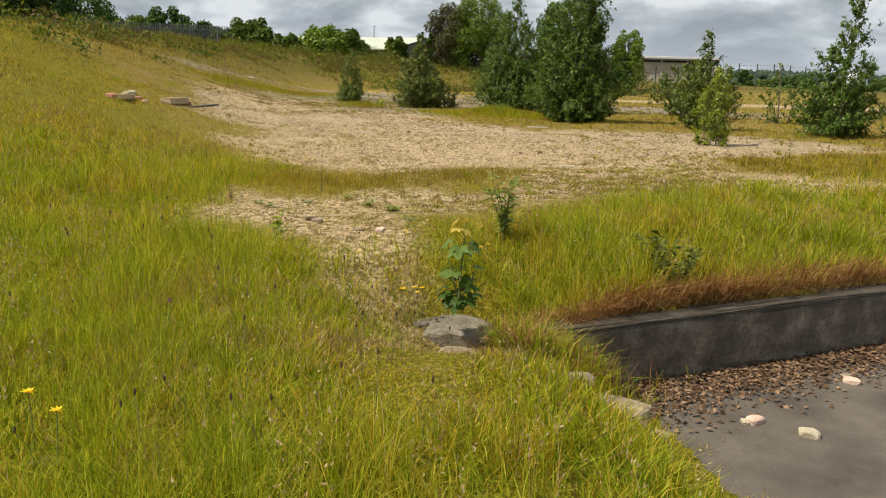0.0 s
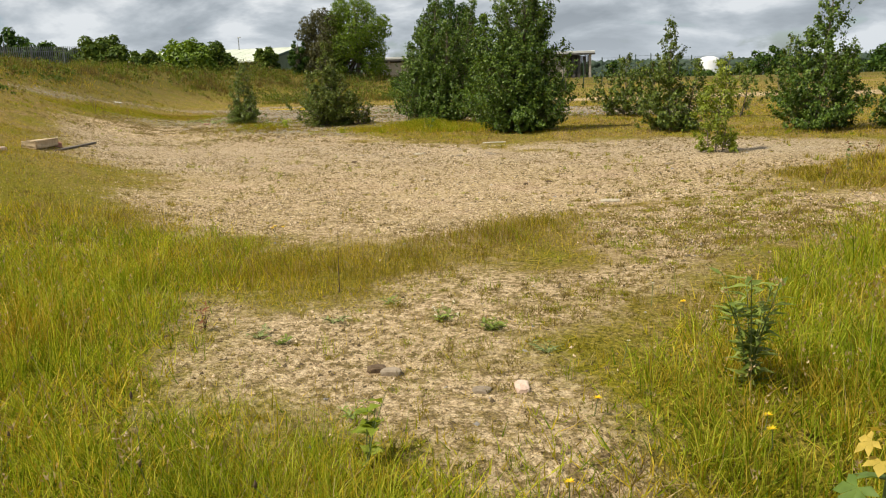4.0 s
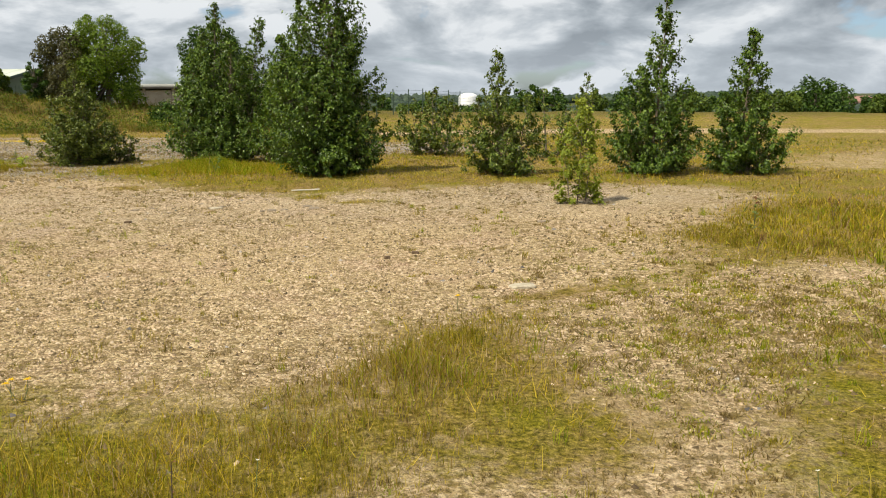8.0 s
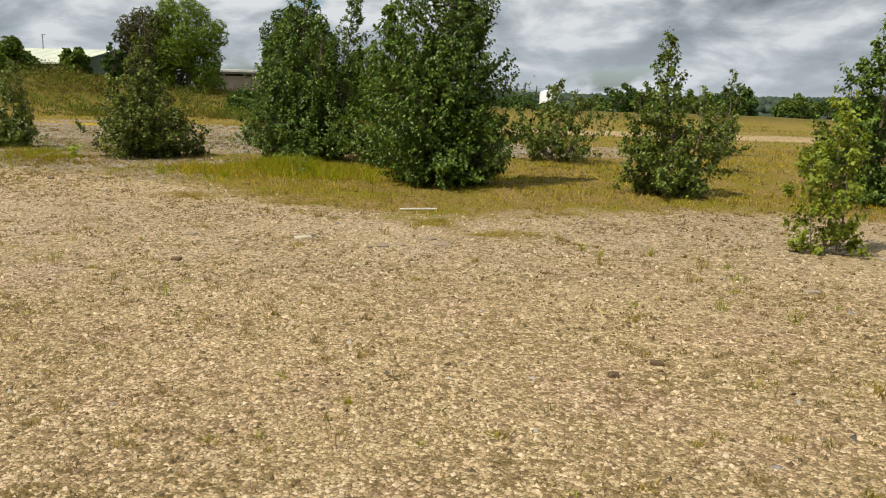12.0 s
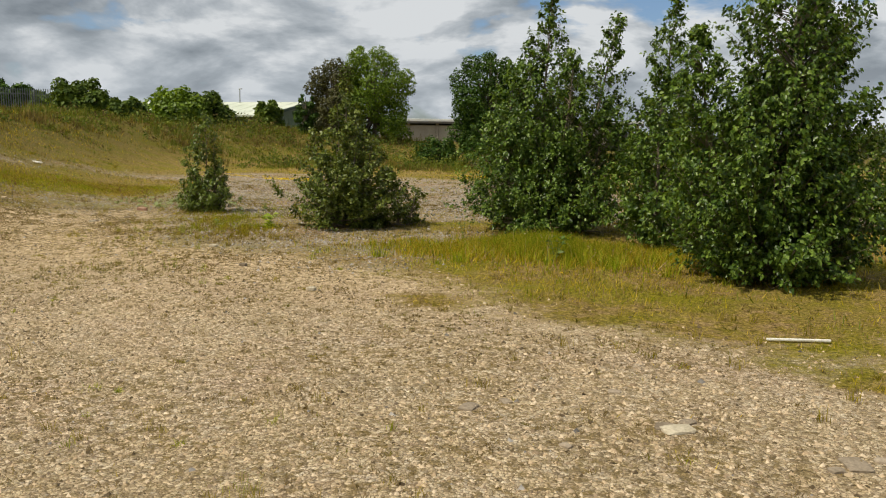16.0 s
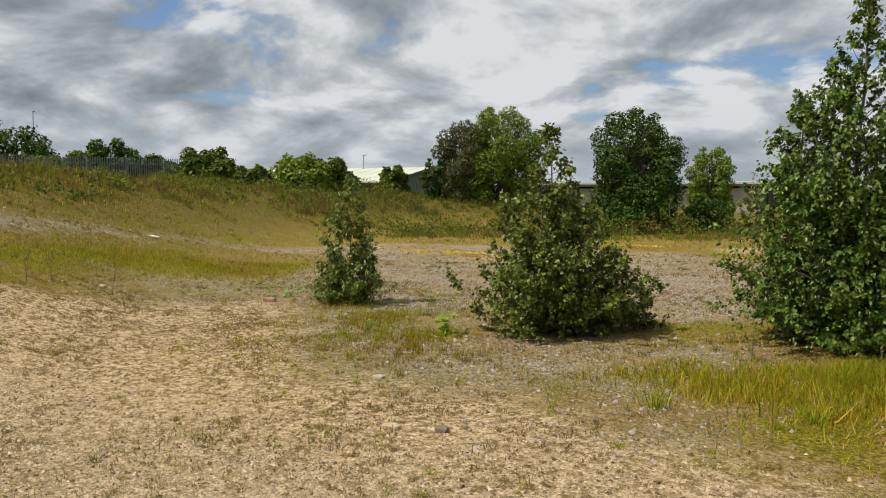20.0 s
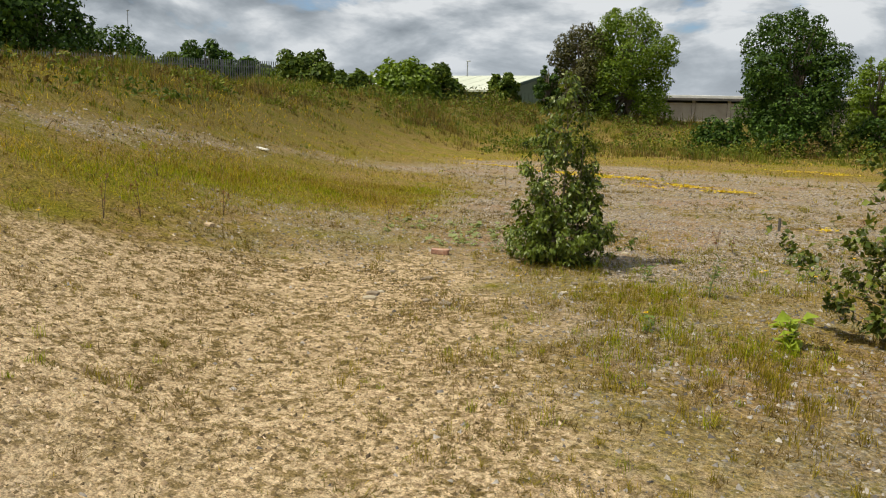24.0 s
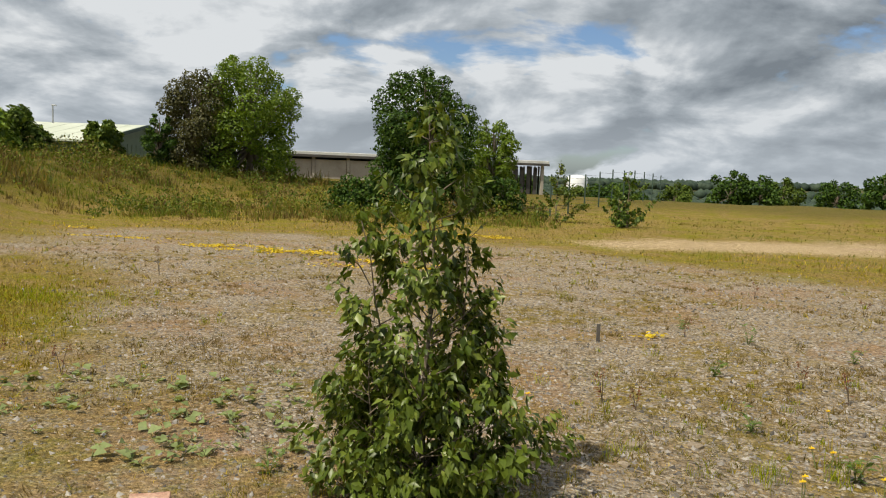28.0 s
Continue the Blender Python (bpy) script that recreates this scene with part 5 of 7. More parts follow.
def make_grass():
    # tall green grass of the first part, in arching clumps
    x, y, r, g = scatter(25000, 8.5, 0.80, 11)
    sand, gravel = covers(x, y)
    t = tallness(x, y)
    steps = worn(x, y)
    keep = (g.random(len(x)) < t * (1 - np.clip(sand * 1.25, 0, 1)) * (0.50 + 0.45 * wavy(x, y, 2.1, 9.0) + 0.35 * wavy(x, y, 6.3, 5.0)) * (1 - 0.93 * steps)) & ~in_yard(x, y)
    x, y, t = x[keep], y[keep], t[keep]
    k = 42
    size = g.uniform(0.55, 1.25, len(x)) * (0.6 + 0.5 * t) * (1 + 0.3 * wavy(x, y, 1.1, 3.0))
    size *= 1 - 0.66 * np.exp(-(((x - 2.6) / 1.1) ** 2 + ((y + 1.3) / 1.1) ** 2))
    cx, cy, cs = (np.repeat(q, k) for q in (x, y, size))
    n = len(cx)
    head = g.random(n) * 6.28
    away = np.abs(g.normal(0, 0.055, n)) * (0.5 + cs)
    x, y = cx + np.cos(head) * away, cy + np.sin(head) * away
    ok = ~in_yard(x, y)
    x, y, cs, head, away = x[ok], y[ok], cs[ok], head[ok], away[ok]
    n = len(x)
    d = path_distance(x, y)
    h = cs * g.uniform(0.10, 0.38, n) * (1 - 0.75 * worn(x, y)) * (0.80 + 0.40 * wavy(x, y, 2.6, 8.0))
    base = np.stack([x, y, land(x, y) - 0.01], -1)
    w = 0.0020 + 0.0008 * d + 0.0014 * g.random(n)
    head = head + g.normal(0, 0.7, n)
    v, f = blades(base, h, w, np.clip(g.normal(0.50, 0.34, n) + away * 2.0, 0.02, 1.5), head)
    straw = wavy(x, y, 1.2, 6.0) + 0.6 * wavy(x, y, 3.3, 2.0) + g.normal(0, 0.45, n) > 0.72
    for name, sel, mat, label in (("tall_grass", ~straw, M_GRASS_TALL, "tall lush green grass bending in tufts"), ("ripe_grass", straw, M_GRASS_RIPE, "tall ripening straw-brown grass")):
        idx = np.where(sel)[0]
        kk = np.arange(len(idx))[:, None] * 5
        ff = np.concatenate([kk + np.array([[0, 1, 2]]), kk + np.array([[0, 2, 3]]), kk + np.array([[3, 2, 4]])])
        thing(name, label, "grass", kind="stuff", data=mesh_np(name, v.reshape(-1, 5, 3)[idx].reshape(-1, 3), ff, mat))
    # a dense golden understorey beneath it
    ux, uy, r, g = scatter(900000, 8.0, 0.85, 17)
    sand, gravel = covers(ux, uy)
    ut = tallness(ux, uy)
    steps = worn(ux, uy)
    keep = (g.random(len(ux)) < (ut * (1 - 0.85 * np.clip(sand, 0, 1)) + 0.5 * steps) * (0.4 + 0.6 * smooth(-0.6, 0.4, wavy(ux, uy, 3.1, 4.0) + 0.5 * wavy(ux, uy, 8.0, 2.0)))) & ~in_yard(ux, uy)
    ux, uy, steps = ux[keep], uy[keep], steps[keep]
    q = len(ux)
    uv, uf = spikes(np.stack([ux, uy, land(ux, uy) - 0.005], -1), g.uniform(0.04, 0.22, q) * (1 - 0.8 * steps) * (0.8 + 0.4 * wavy(ux, uy, 2.0, 1.0)), 0.005 + 0.0012 * path_distance(ux, uy) + 0.004 * g.random(q),
                    np.clip(g.normal(0.7, 0.4, q), 0.05, 1.8), g.random(q) * 6.28)
    tone = 0.5 * wavy(ux, uy, 1.3, 6.0) + 0.4 * wavy(ux, uy, 4.0, 2.0) + g.normal(0, 0.4, q) - 0.7 * steps
    grass_things(uv, 3, (("fine_grass", tone > -0.02, M_GRASS_TALL, "fine green bottom grass in the meadow"), ("fine_grass", (tone <= -0.02) & (tone > -0.55), M_GRASS_OLIVE, "fine golden-olive bottom grass in the meadow"),
                         ("fine_grass", tone <= -0.55, M_GRASS_DRY, "dry straw-coloured bottom grass in the meadow")))
    g = np.random.default_rng(18)
    # a lush green fringe before the tall poplars
    q = 1700
    lx, ly = -5.0 + g.normal(0, 0.95, q), 17.5 + g.normal(0, 0.42, q)
    lx, ly = np.repeat(lx, 14) + g.normal(0, 0.05, q * 14), np.repeat(ly, 14) + g.normal(0, 0.05, q * 14)
    lb = np.stack([lx, ly, land(lx, ly) - 0.01], -1)
    rim = np.exp(-(((lx + 5.0) / 1.5) ** 2 + ((ly - 17.5) / 0.75) ** 2)) * (0.55 + 0.6 * smooth(-0.4, 0.5, wavy(lx, ly, 3.0, 2.0)))
    lv, lf = blades(lb, g.uniform(0.07, 0.36, q * 14) * (0.35 + 0.65 * rim), np.full(q * 14, 0.006), np.clip(g.normal(0.4, 0.25, q * 14), 0.02, 1.2), g.random(q * 14) * 6.28)
    gold = g.random(q * 14) > 0.35 + 0.5 * rim
    grass_things(lv, 5, (("lush_grass", ~gold, M_LUSH, "lush bright green grass at the foot of poplars"), ("ripe_grass", gold, M_GRASS_RIPE, "ripe golden grass at the foot of poplars")))
    # tongues of taller golden grass reaching into the sand
    for corners, count, tall in ((TONGUE_NEAR, 4600, 0.165), (TONGUE_EAST, 4200, 0.115)):
        (x0, y0), (x1, y1) = np.min(corners, 0), np.max(corners, 0)
        tx, ty = g.uniform(x0 - 0.4, x1 + 0.4, count), g.uniform(y0 - 0.4, y1 + 0.4, count)
        inside = poly_mask(tx + 0.25 * wavy(tx, ty, 2.6, 1.0), ty + 0.25 * wavy(tx, ty, 2.9, 4.0), corners, 0.45)
        stay = g.random(count) < inside * (0.15 + 0.85 * smooth(-0.4, 0.4, wavy(tx, ty, 3.4, 5.0) + 0.5 * wavy(tx, ty, 7.7, 1.0)))
        tx, ty, inside = tx[stay], ty[stay], inside[stay]
        m = 13
        size = np.repeat((0.30 + 0.70 * inside) * g.uniform(0.45, 1.2, len(tx)) * (0.85 + 0.35 * wavy(tx, ty, 1.8, 2.0)), m)
        bx, by = np.repeat(tx, m) + g.normal(0, 0.045, len(tx) * m), np.repeat(ty, m) + g.normal(0, 0.045, len(tx) * m)
        q = len(bx)
        bv, bf = blades(np.stack([bx, by, land(bx, by) - 0.01], -1), tall * size * g.uniform(0.35, 1.25, q), 0.0028 + 0.0007 * path_distance(bx, by), np.clip(g.normal(0.42, 0.28, q), 0.02, 1.3), g.random(q) * 6.28)
        hue = 0.6 * wavy(bx, by, 1.7, 3.0) + g.normal(0, 0.4, q)
        grass_things(bv, 5, (("golden_grass", hue < 0.05, M_TONGUE, "golden ripening grass in a tongue over sand"), ("golden_grass", (hue >= 0.05) & (hue < 0.45), M_RUSSET, "russet ripening grass in a tongue over sand"),
                             ("golden_grass", hue >= 0.45, M_LUSH, "fresher green grass in a tongue over sand")))
    # rusty dead grass along the wall's top edge
    al = g.random(5200) ** 2.0 * 7.5 + 0.05
    ou = -0.15 - np.abs(g.normal(0, 0.15, 5200)) * (0.6 + 0.6 * smooth(-0.4, 0.5, wavy(al, al, 2.3, 1.0)))
    rx, ry = WALL_A[0] + al * WALL_DIR[0] + ou * WALL_OUT[0], WALL_A[1] + al * WALL_DIR[1] + ou * WALL_OUT[1]
    rb = np.stack([rx, ry, land(rx, ry) - 0.01], -1)
    away_wall = math.atan2(WALL_OUT[1], WALL_OUT[0])
    rv, rf = blades(rb, g.uniform(0.08, 0.34, 5200), np.full(5200, 0.006), np.clip(g.normal(0.8, 0.4, 5200), 0.1, 1.8), away_wall + g.normal(0, 0.9, 5200))
    thing("rusty_grass", "rusty dead grass drooping over the wall top", "grass", kind="stuff", data=mesh_np("rusty_grass", rv, rf, M_GRASS_RED))
    al, ou = g.random(1300) ** 1.2 * 7.0 + 0.2, g.uniform(-0.28, -0.10, 1300)
    rx, ry = WALL_A[0] + al * WALL_DIR[0] + ou * WALL_OUT[0], WALL_A[1] + al * WALL_DIR[1] + ou * WALL_OUT[1]
    rv, rf = blades(np.stack([rx, ry, np.full(1300, WALL_TOP + 0.035)], -1), g.uniform(0.05, 0.20, 1300), np.full(1300, 0.006), np.clip(g.normal(1.1, 0.5, 1300), 0.2, 2.2), away_wall + g.normal(0, 0.9, 1300))
    half = g.random(1300)
    grass_things(rv, 5, (("rusty_grass", half < 0.7, M_GRASS_RED, "rusty matted grass lying on the wall top"), ("rusty_grass", half >= 0.7, M_TUFT, "dark dead moss and grass on the wall top")))
    # coarse tussocks at the wall's end, before its face
    q = 3800
    wa, wo = np.abs(g.normal(0, 0.36, q)) - 0.15, 0.05 + np.abs(g.normal(0, 0.20, q))
    wx, wy = WALL_A[0] + wa * WALL_DIR[0] + wo * WALL_OUT[0], WALL_A[1] + wa * WALL_DIR[1] + wo * WALL_OUT[1]
    wv, wf = blades(np.stack([wx, wy, land(wx, wy) - 0.01], -1), g.uniform(0.08, 0.36, q), np.full(q, 0.006), np.clip(g.normal(0.6, 0.35, q), 0.05, 1.6), g.random(q) * 6.28)
    wt = g.random(q)
    grass_things(wv, 5, (("wall_grass", wt < 0.6, M_GRASS_TALL, "green tussocks against the retaining wall"), ("wall_grass", wt >= 0.6, M_GRASS_RED, "dead brown stalks against the retaining wall")))
    # thin seed stalks among it
    sel = (g.random(n) < 0.028) & (d > 0.35)
    b2, h2 = base[sel], h[sel] * 1.35 + 0.10
    v, f = blades(b2, h2, w[sel] * 0.45, np.clip(g.normal(0.25, 0.12, len(b2)), 0, 0.7), head[sel])
    tips = v.reshape(-1, 5, 3)[:, 4]
    k = 5
    pos = np.repeat(tips, k, 0) - np.array([0, 0, 1.0]) * g.random(len(tips) * k)[:, None] * 0.09 + g.normal(0, 0.007, (len(tips) * k, 3))
    ax = unit(g.normal(0, 0.5, pos.shape) + np.array([0, 0, 0.8]))
    lv, lf = leaf_array(pos, ax, unit(g.normal(0, 1, pos.shape)), np.full(len(pos), 0.023), np.full(len(pos), 0.009))
    thing("seed_stalks", "thin straw-coloured grass stalks with seed heads", "grass", kind="stuff",
          data=mesh_np("seed_stalks", np.concatenate([v, lv]), np.concatenate([f, lf + len(v)]), M_SEEDHEAD))

    # short olive, green and dry grass everywhere that is not sand, and thinly over the sand too
    x, y, r, g = scatter(1500000, 24.0, 1.35, 12)
    sand, gravel = covers(x, y)
    t = tallness(x, y)
    lush = poly_mask(x, y, LUSH_WEST, 1.0)
    dens = (1 - 0.94 * np.clip(sand * 1.1, 0, 1)) * (1 - 0.66 * gravel) * (1 - 0.55 * t)
    dens = np.maximum(dens, 0.9 * lush)
    patchy = smooth(-0.55, 0.55, wavy(x, y, 1.6, 5.0) + 0.5 * wavy(x, y, 4.4, 2.0) + 0.5 * wavy(x, y, 9.0, 1.0))
    keep = (g.random(len(x)) < dens * (0.10 + 0.72 * patchy)) & ~in_yard(x, y)
    x, y = x[keep], y[keep]
    d = path_distance(x, y)
    n = len(x)
    lump = 0.75 + 0.45 * wavy(x, y, 0.8, 6.0) + 0.25 * wavy(x, y, 6.0, 2.0)
    sand, gravel = covers(x, y)
    lush = poly_mask(x, y, LUSH_WEST, 1.0)
    rough = np.exp(-(((x - 0.0) / 1.3) ** 2 + ((y - 4.1) / 1.3) ** 2)) + np.exp(-(((x - 5.2) / 2.6) ** 2 + ((y - 9.8) / 2.2) ** 2)) + np.exp(-(((x + 3.5) / 2.2) ** 2 + ((y - 3.6) / 1.6) ** 2)) + 0.5 * lush
    h = (0.022 + 0.15 * g.random(n) ** 2.2) * lump * (1 - 0.55 * np.clip(sand + gravel, 0, 1)) * (0.72 + 1.0 * np.clip(rough, 0, 1)) * (1 - 0.7 * worn(x, y))
    base = np.stack([x, y, land(x, y) - 0.005], -1)
    w = 0.0034 + 0.0009 * d + 0.002 * g.random(n)
    v, f = spikes(base, h, w, np.clip(g.normal(0.55, 0.35, n), 0.05, 1.6), g.random(n) * 6.28)
    pick = g.random(n) < 0.36 + 0.35 * wavy(x, y, 0.7, 8.0) - 0.3 * lush
    fresh = ~pick & (lush * 0.7 + 0.45 * wavy(x, y, 0.8, 3.5) + 0.35 * wavy(x, y, 3.0, 1.5) + g.normal(0, 0.25, n) > 0.42)
    grass_things(v, 3, (("olive_grass", ~pick & ~fresh, M_GRASS_OLIVE, "short olive and golden rough grass"), ("green_grass", fresh, M_LUSH, "short fresh green grass"),
                        ("dry_grass", pick, M_GRASS_DRY, "short bleached dry grass")))

    # the lush green patch at the foot of the bank
    q = 60000
    x, y = g.uniform(-19.6, -15.4, q), g.uniform(18.4, 28.2, q)
    lush = poly_mask(x + 0.3 * wavy(x, y, 2.0, 1.0), y + 0.3 * wavy(x, y, 2.2, 4.0), LUSH_WEST, 1.2)
    keep = g.random(q) < lush * (0.45 + 0.55 * smooth(-0.5, 0.4, wavy(x, y, 2.6, 3.0)))
    x, y = x[keep], y[keep]
    q = len(x)
    v, f = spikes(np.stack([x, y, land(x, y) - 0.005], -1), g.uniform(0.03, 0.15, q) * (0.35 + 0.65 * lush[keep]) * (0.8 + 0.5 * wavy(x, y, 1.9, 7.0)), 0.009 + 0.006 * g.random(q), np.clip(g.normal(0.5, 0.3, q), 0.05, 1.4), g.random(q) * 6.28)
    tone = 0.5 * wavy(x, y, 0.9, 2.0) + 0.3 * wavy(x, y, 4.0, 1.0) + g.normal(0, 0.3, q)
    grass_things(v, 3, (("lush_grass", tone > 0.20, M_LUSH, "lush green grass at the foot of the bank"), ("olive_grass", (tone <= 0.20) & (tone > -0.30), M_TONGUE, "olive grass at the foot of the bank"), ("rusty_grass", tone <= -0.30, M_RUSSET, "reddish-brown grass at the foot of the bank")))

    # single green and olive tufts standing out of gravel and thin turf
    x, y, r, g = scatter(9000, 16.0, 0.95, 16)
    ex, ey = -10.2 + g.normal(0, 1.2, 2600), 19.2 + g.normal(0, 1.0, 2600)
    x, y = np.concatenate([x, ex]), np.concatenate([y, ey])
    sand, gravel = covers(x, y)
    t = tallness(x, y)
    keep = (g.random(len(x)) < np.clip(0.60 - 0.36 * sand, 0, 1) * (1 - t) * smooth(-0.3, 0.5, wavy(x, y, 1.0, 7.0)) * (1 - worn(x, y))) & ~in_yard(x, y)
    x, y = x[keep], y[keep]
    size = 0.35 + 0.85 * g.random(len(x)) ** 1.8
    tone = wavy(x, y, 0.7, 4.0) + g.normal(0, 0.5, len(x)) + 0.4 * np.exp(-(((x + 10.2) / 1.8) ** 2 + ((y - 19.3) / 1.6) ** 2))
    k = 20
    cx, cy, cs, ct = (np.repeat(q, k) for q in (x, y, size, tone))
    n = len(cx)
    px, py = cx + g.normal(0, 0.035, n) * cs, cy + g.normal(0, 0.035, n) * cs
    v, f = blades(np.stack([px, py, land(px, py) - 0.005], -1), 0.12 * cs * g.uniform(0.4, 1.3, n), 0.0026 + 0.0006 * path_distance(px, py), np.clip(g.normal(0.5, 0.3, n), 0.05, 1.4), g.random(n) * 6.28)
    grass_things(v, 5, (("green_tufts", ct > 0.1, M_LUSH, "small fresh green grass tufts on gravel"), ("olive_tufts", ct <= 0.1, M_TONGUE, "small olive grass tufts on gravel")))

    # small brown tufts and crumbs of thatch spotted over the sand and gravel
    x, y, r, g = scatter(112000, 15.0, 0.90, 13)
    sand, gravel = covers(x, y)
    keep = (g.random(len(x)) < np.clip(0.25 + sand + gravel, 0, 1) * np.maximum(0.45 + 0.75 * smooth(12.5, 16.0, y), 1.6 * trod(x, y)) * (0.10 + 0.90 * smooth(-0.3, 0.6, wavy(x, y, 1.2, 4.0) + 0.7 * wavy(x, y, 3.7, 2.0)))) & ~in_yard(x, y)
    x, y = x[keep], y[keep]
    k = 14
    d = path_distance(x, y)
    late = smooth(12.5, 16.0, y)
    size = (0.34 + 1.15 * g.random(len(x)) ** 2.4) * (0.88 + 0.30 * late)
    tone = wavy(x, y, 0.9, 3.0) + g.normal(0, 0.5, len(x)) + 1.0 * trod(x, y)
    cx, cy, cs, cd, ct = (np.repeat(q, k) for q in (x, y, size, d, tone))
    n = len(cx)
    px, py = cx + g.normal(0, 0.024, n) * cs, cy + g.normal(0, 0.024, n) * cs
    base = np.stack([px, py, land(px, py) - 0.003], -1)
    v, f = spikes(base, 0.036 * cs * g.uniform(0.4, 1.4, n), 0.0052 + 0.0011 * cd, np.clip(g.normal(0.75, 0.4, n), 0.05, 1.8), g.random(n) * 6.28)
    grass_things(v, 3, (("brown_tufts", ct < 0.35, M_TUFT, "small brown dried tufts dotted over sand"), ("olive_moss", ct >= 0.35, M_MOSS, "olive moss and stunted grass dotted over sand")))

    # flat cushions of moss and stunted grass, thick on trodden sand and thin elsewhere
    x, y, r, g = scatter(2600, 7.0, 0.8, 24)
    x, y = np.concatenate([x, 2.4 + g.normal(0, 1.3, 1500), 0.6 + g.normal(0, 0.8, 350)]), np.concatenate([y, 5.2 + g.normal(0, 1.4, 1500), 1.9 + g.normal(0, 0.9, 350)])
    sand, gravel = covers(x, y)
    keep = (sand > 0.35) & (g.random(len(x)) < 0.22 + 0.6 * np.clip(trod(x, y), 0, 1)) & ~in_yard(x, y)
    x, y = x[keep], y[keep]
    k = 46
    rad = np.repeat(g.uniform(0.03, 0.12, len(x)) * (0.7 + 0.5 * np.clip(trod(x, y), 0, 1)), k)
    tone = np.repeat(g.normal(0, 0.6, len(x)), k) + g.normal(0, 0.3, len(x) * k)
    n = len(rad)
    px, py = np.repeat(x, k) + g.normal(0, 0.6, n) * rad, np.repeat(y, k) + g.normal(0, 0.6, n) * rad
    v, f = spikes(np.stack([px, py, land(px, py) - 0.003], -1), g.uniform(0.012, 0.050, n), 0.0045 + 0.001 * path_distance(px, py), np.clip(g.normal(0.8, 0.4, n), 0.1, 1.8), g.random(n) * 6.28)
    grass_things(v, 3, (("moss_cushions", tone < -0.15, M_TUFT, "flat brown cushions of dead moss on sand"), ("moss_cushions", (tone >= -0.15) & (tone < 0.5), M_TONGUE, "flat olive cushions of moss and grass on sand"),
                        ("moss_cushions", tone >= 0.5, M_LUSH, "flat fresh green cushions on sand")))

    # turf all over the bank and the far flat, coarse
    g = np.random.default_rng(15)
    n = 130000
    x, y = g.uniform(-42, 16, n), g.uniform(-2, 62, n)
    fd, crest = foot_distance(x, y)
    d = path_distance(x, y)
    sand, gravel = covers(x, y)
    keep = (d > 5.0) & (fd < 12) & (g.random(n) < (1 - sand) * (1 - 0.62 * gravel) * np.clip(14.0 / d, 0.35, 1) * (0.15 + 0.85 * smooth(-0.5, 0.4, wavy(x, y, 0.9, 5.0) + 0.6 * wavy(x, y, 2.7, 3.0))))
    x, y, d, fd = x[keep], y[keep], d[keep], fd[keep]
    n = len(x)
    h = g.uniform(0.04, 0.20, n) * (0.8 + 0.7 * smooth(2, 7, fd)) * (0.8 + 0.5 * wavy(x, y, 0.7, 2.0))
    v, f = spikes(np.stack([x, y, land(x, y) - 0.01], -1), h, 0.009 + 0.0012 * d, np.clip(g.normal(0.6, 0.35, n), 0, 1.6), g.random(n) * 6.28)
    tone = 0.8 * wavy(x, y, 0.45, 1.0) + 0.5 * wavy(x, y, 1.7, 3.0) + g.normal(0, 0.45, n)
    flat = smooth(36, 42, y) * smooth(2, -1, fd) * (x > -12)
    tone = tone + flat * np.where(np.abs(tone - 0.17) < 0.28, 0.6 * np.sign(tone - 0.17), 0.0)
    grass_things(v, 3, (("bank_turf", tone < -0.1, M_RANK, "brown rough turf on the bank"), ("bank_turf", (tone >= -0.1) & (tone < 0.45), M_GRASS_OLIVE, "olive rough turf on the bank"),
                        ("bank_turf", tone >= 0.45, M_BANKGREEN, "green rough turf on the bank")))

    # rank brown grass, docks and nettles up the bank and before the shed, in clumps
    g = np.random.default_rng(14)
    n = 40000
    x, y = g.uniform(-44, 12, n), g.uniform(-2, 64, n)
    fd, crest = foot_distance(x, y)
    t = (0.30 * smooth(1.0, 4.0, fd) + 0.70 * smooth(4.0, 7.5, fd)) * (crest > 0.2) * (0.30 + 0.70 * smooth(8, 26, y))
    north = smooth(43, 48, y - 0.25 * (x + 16)) * smooth(61, 57, y) * (x < -9)
    keep = g.random(n) < np.maximum(t, north) * (fd < 15) * (0.25 + 0.75 * smooth(-0.4, 0.4, wavy(x, y, 0.9, 2.0)))
    x, y, fd, north = x[keep], y[keep], fd[keep], north[keep]
    tall = np.maximum((0.30 + 0.75 * smooth(4.0, 8.0, fd)) * (0.5 + 0.5 * smooth(10, 34, y)), 0.8 * north)
    size = g.uniform(0.5, 1.2, len(x)) ** 1.5 * tall * (0.75 + 0.45 * wavy(x, y, 0.6, 7.0) + 0.25 * wavy(x, y, 2.1, 1.0))
    tone = 0.7 * wavy(x, y, 0.55, 1.0) + 0.4 * wavy(x, y, 2.3, 6.0) + g.normal(0, 0.4, len(x)) + 0.35 * north
    k = 11
    cx, cy, cs, ct = (np.repeat(q, k) for q in (x, y, size, tone))
    n = len(cx)
    head = g.random(n) * 6.28
    away = np.abs(g.normal(0, 0.16, n)) * (0.4 + cs)
    px, py = cx + np.cos(head) * away, cy + np.sin(head) * away
    d = path_distance(px, py)
    base = np.stack([px, py, land(px, py) - 0.02], -1)
    v, f = blades(base, np.maximum(cs, 0.12) * g.uniform(0.20, 0.66, n), 0.006 + 0.0007 * d, np.clip(g.normal(0.35, 0.25, n), 0, 1.0), head)
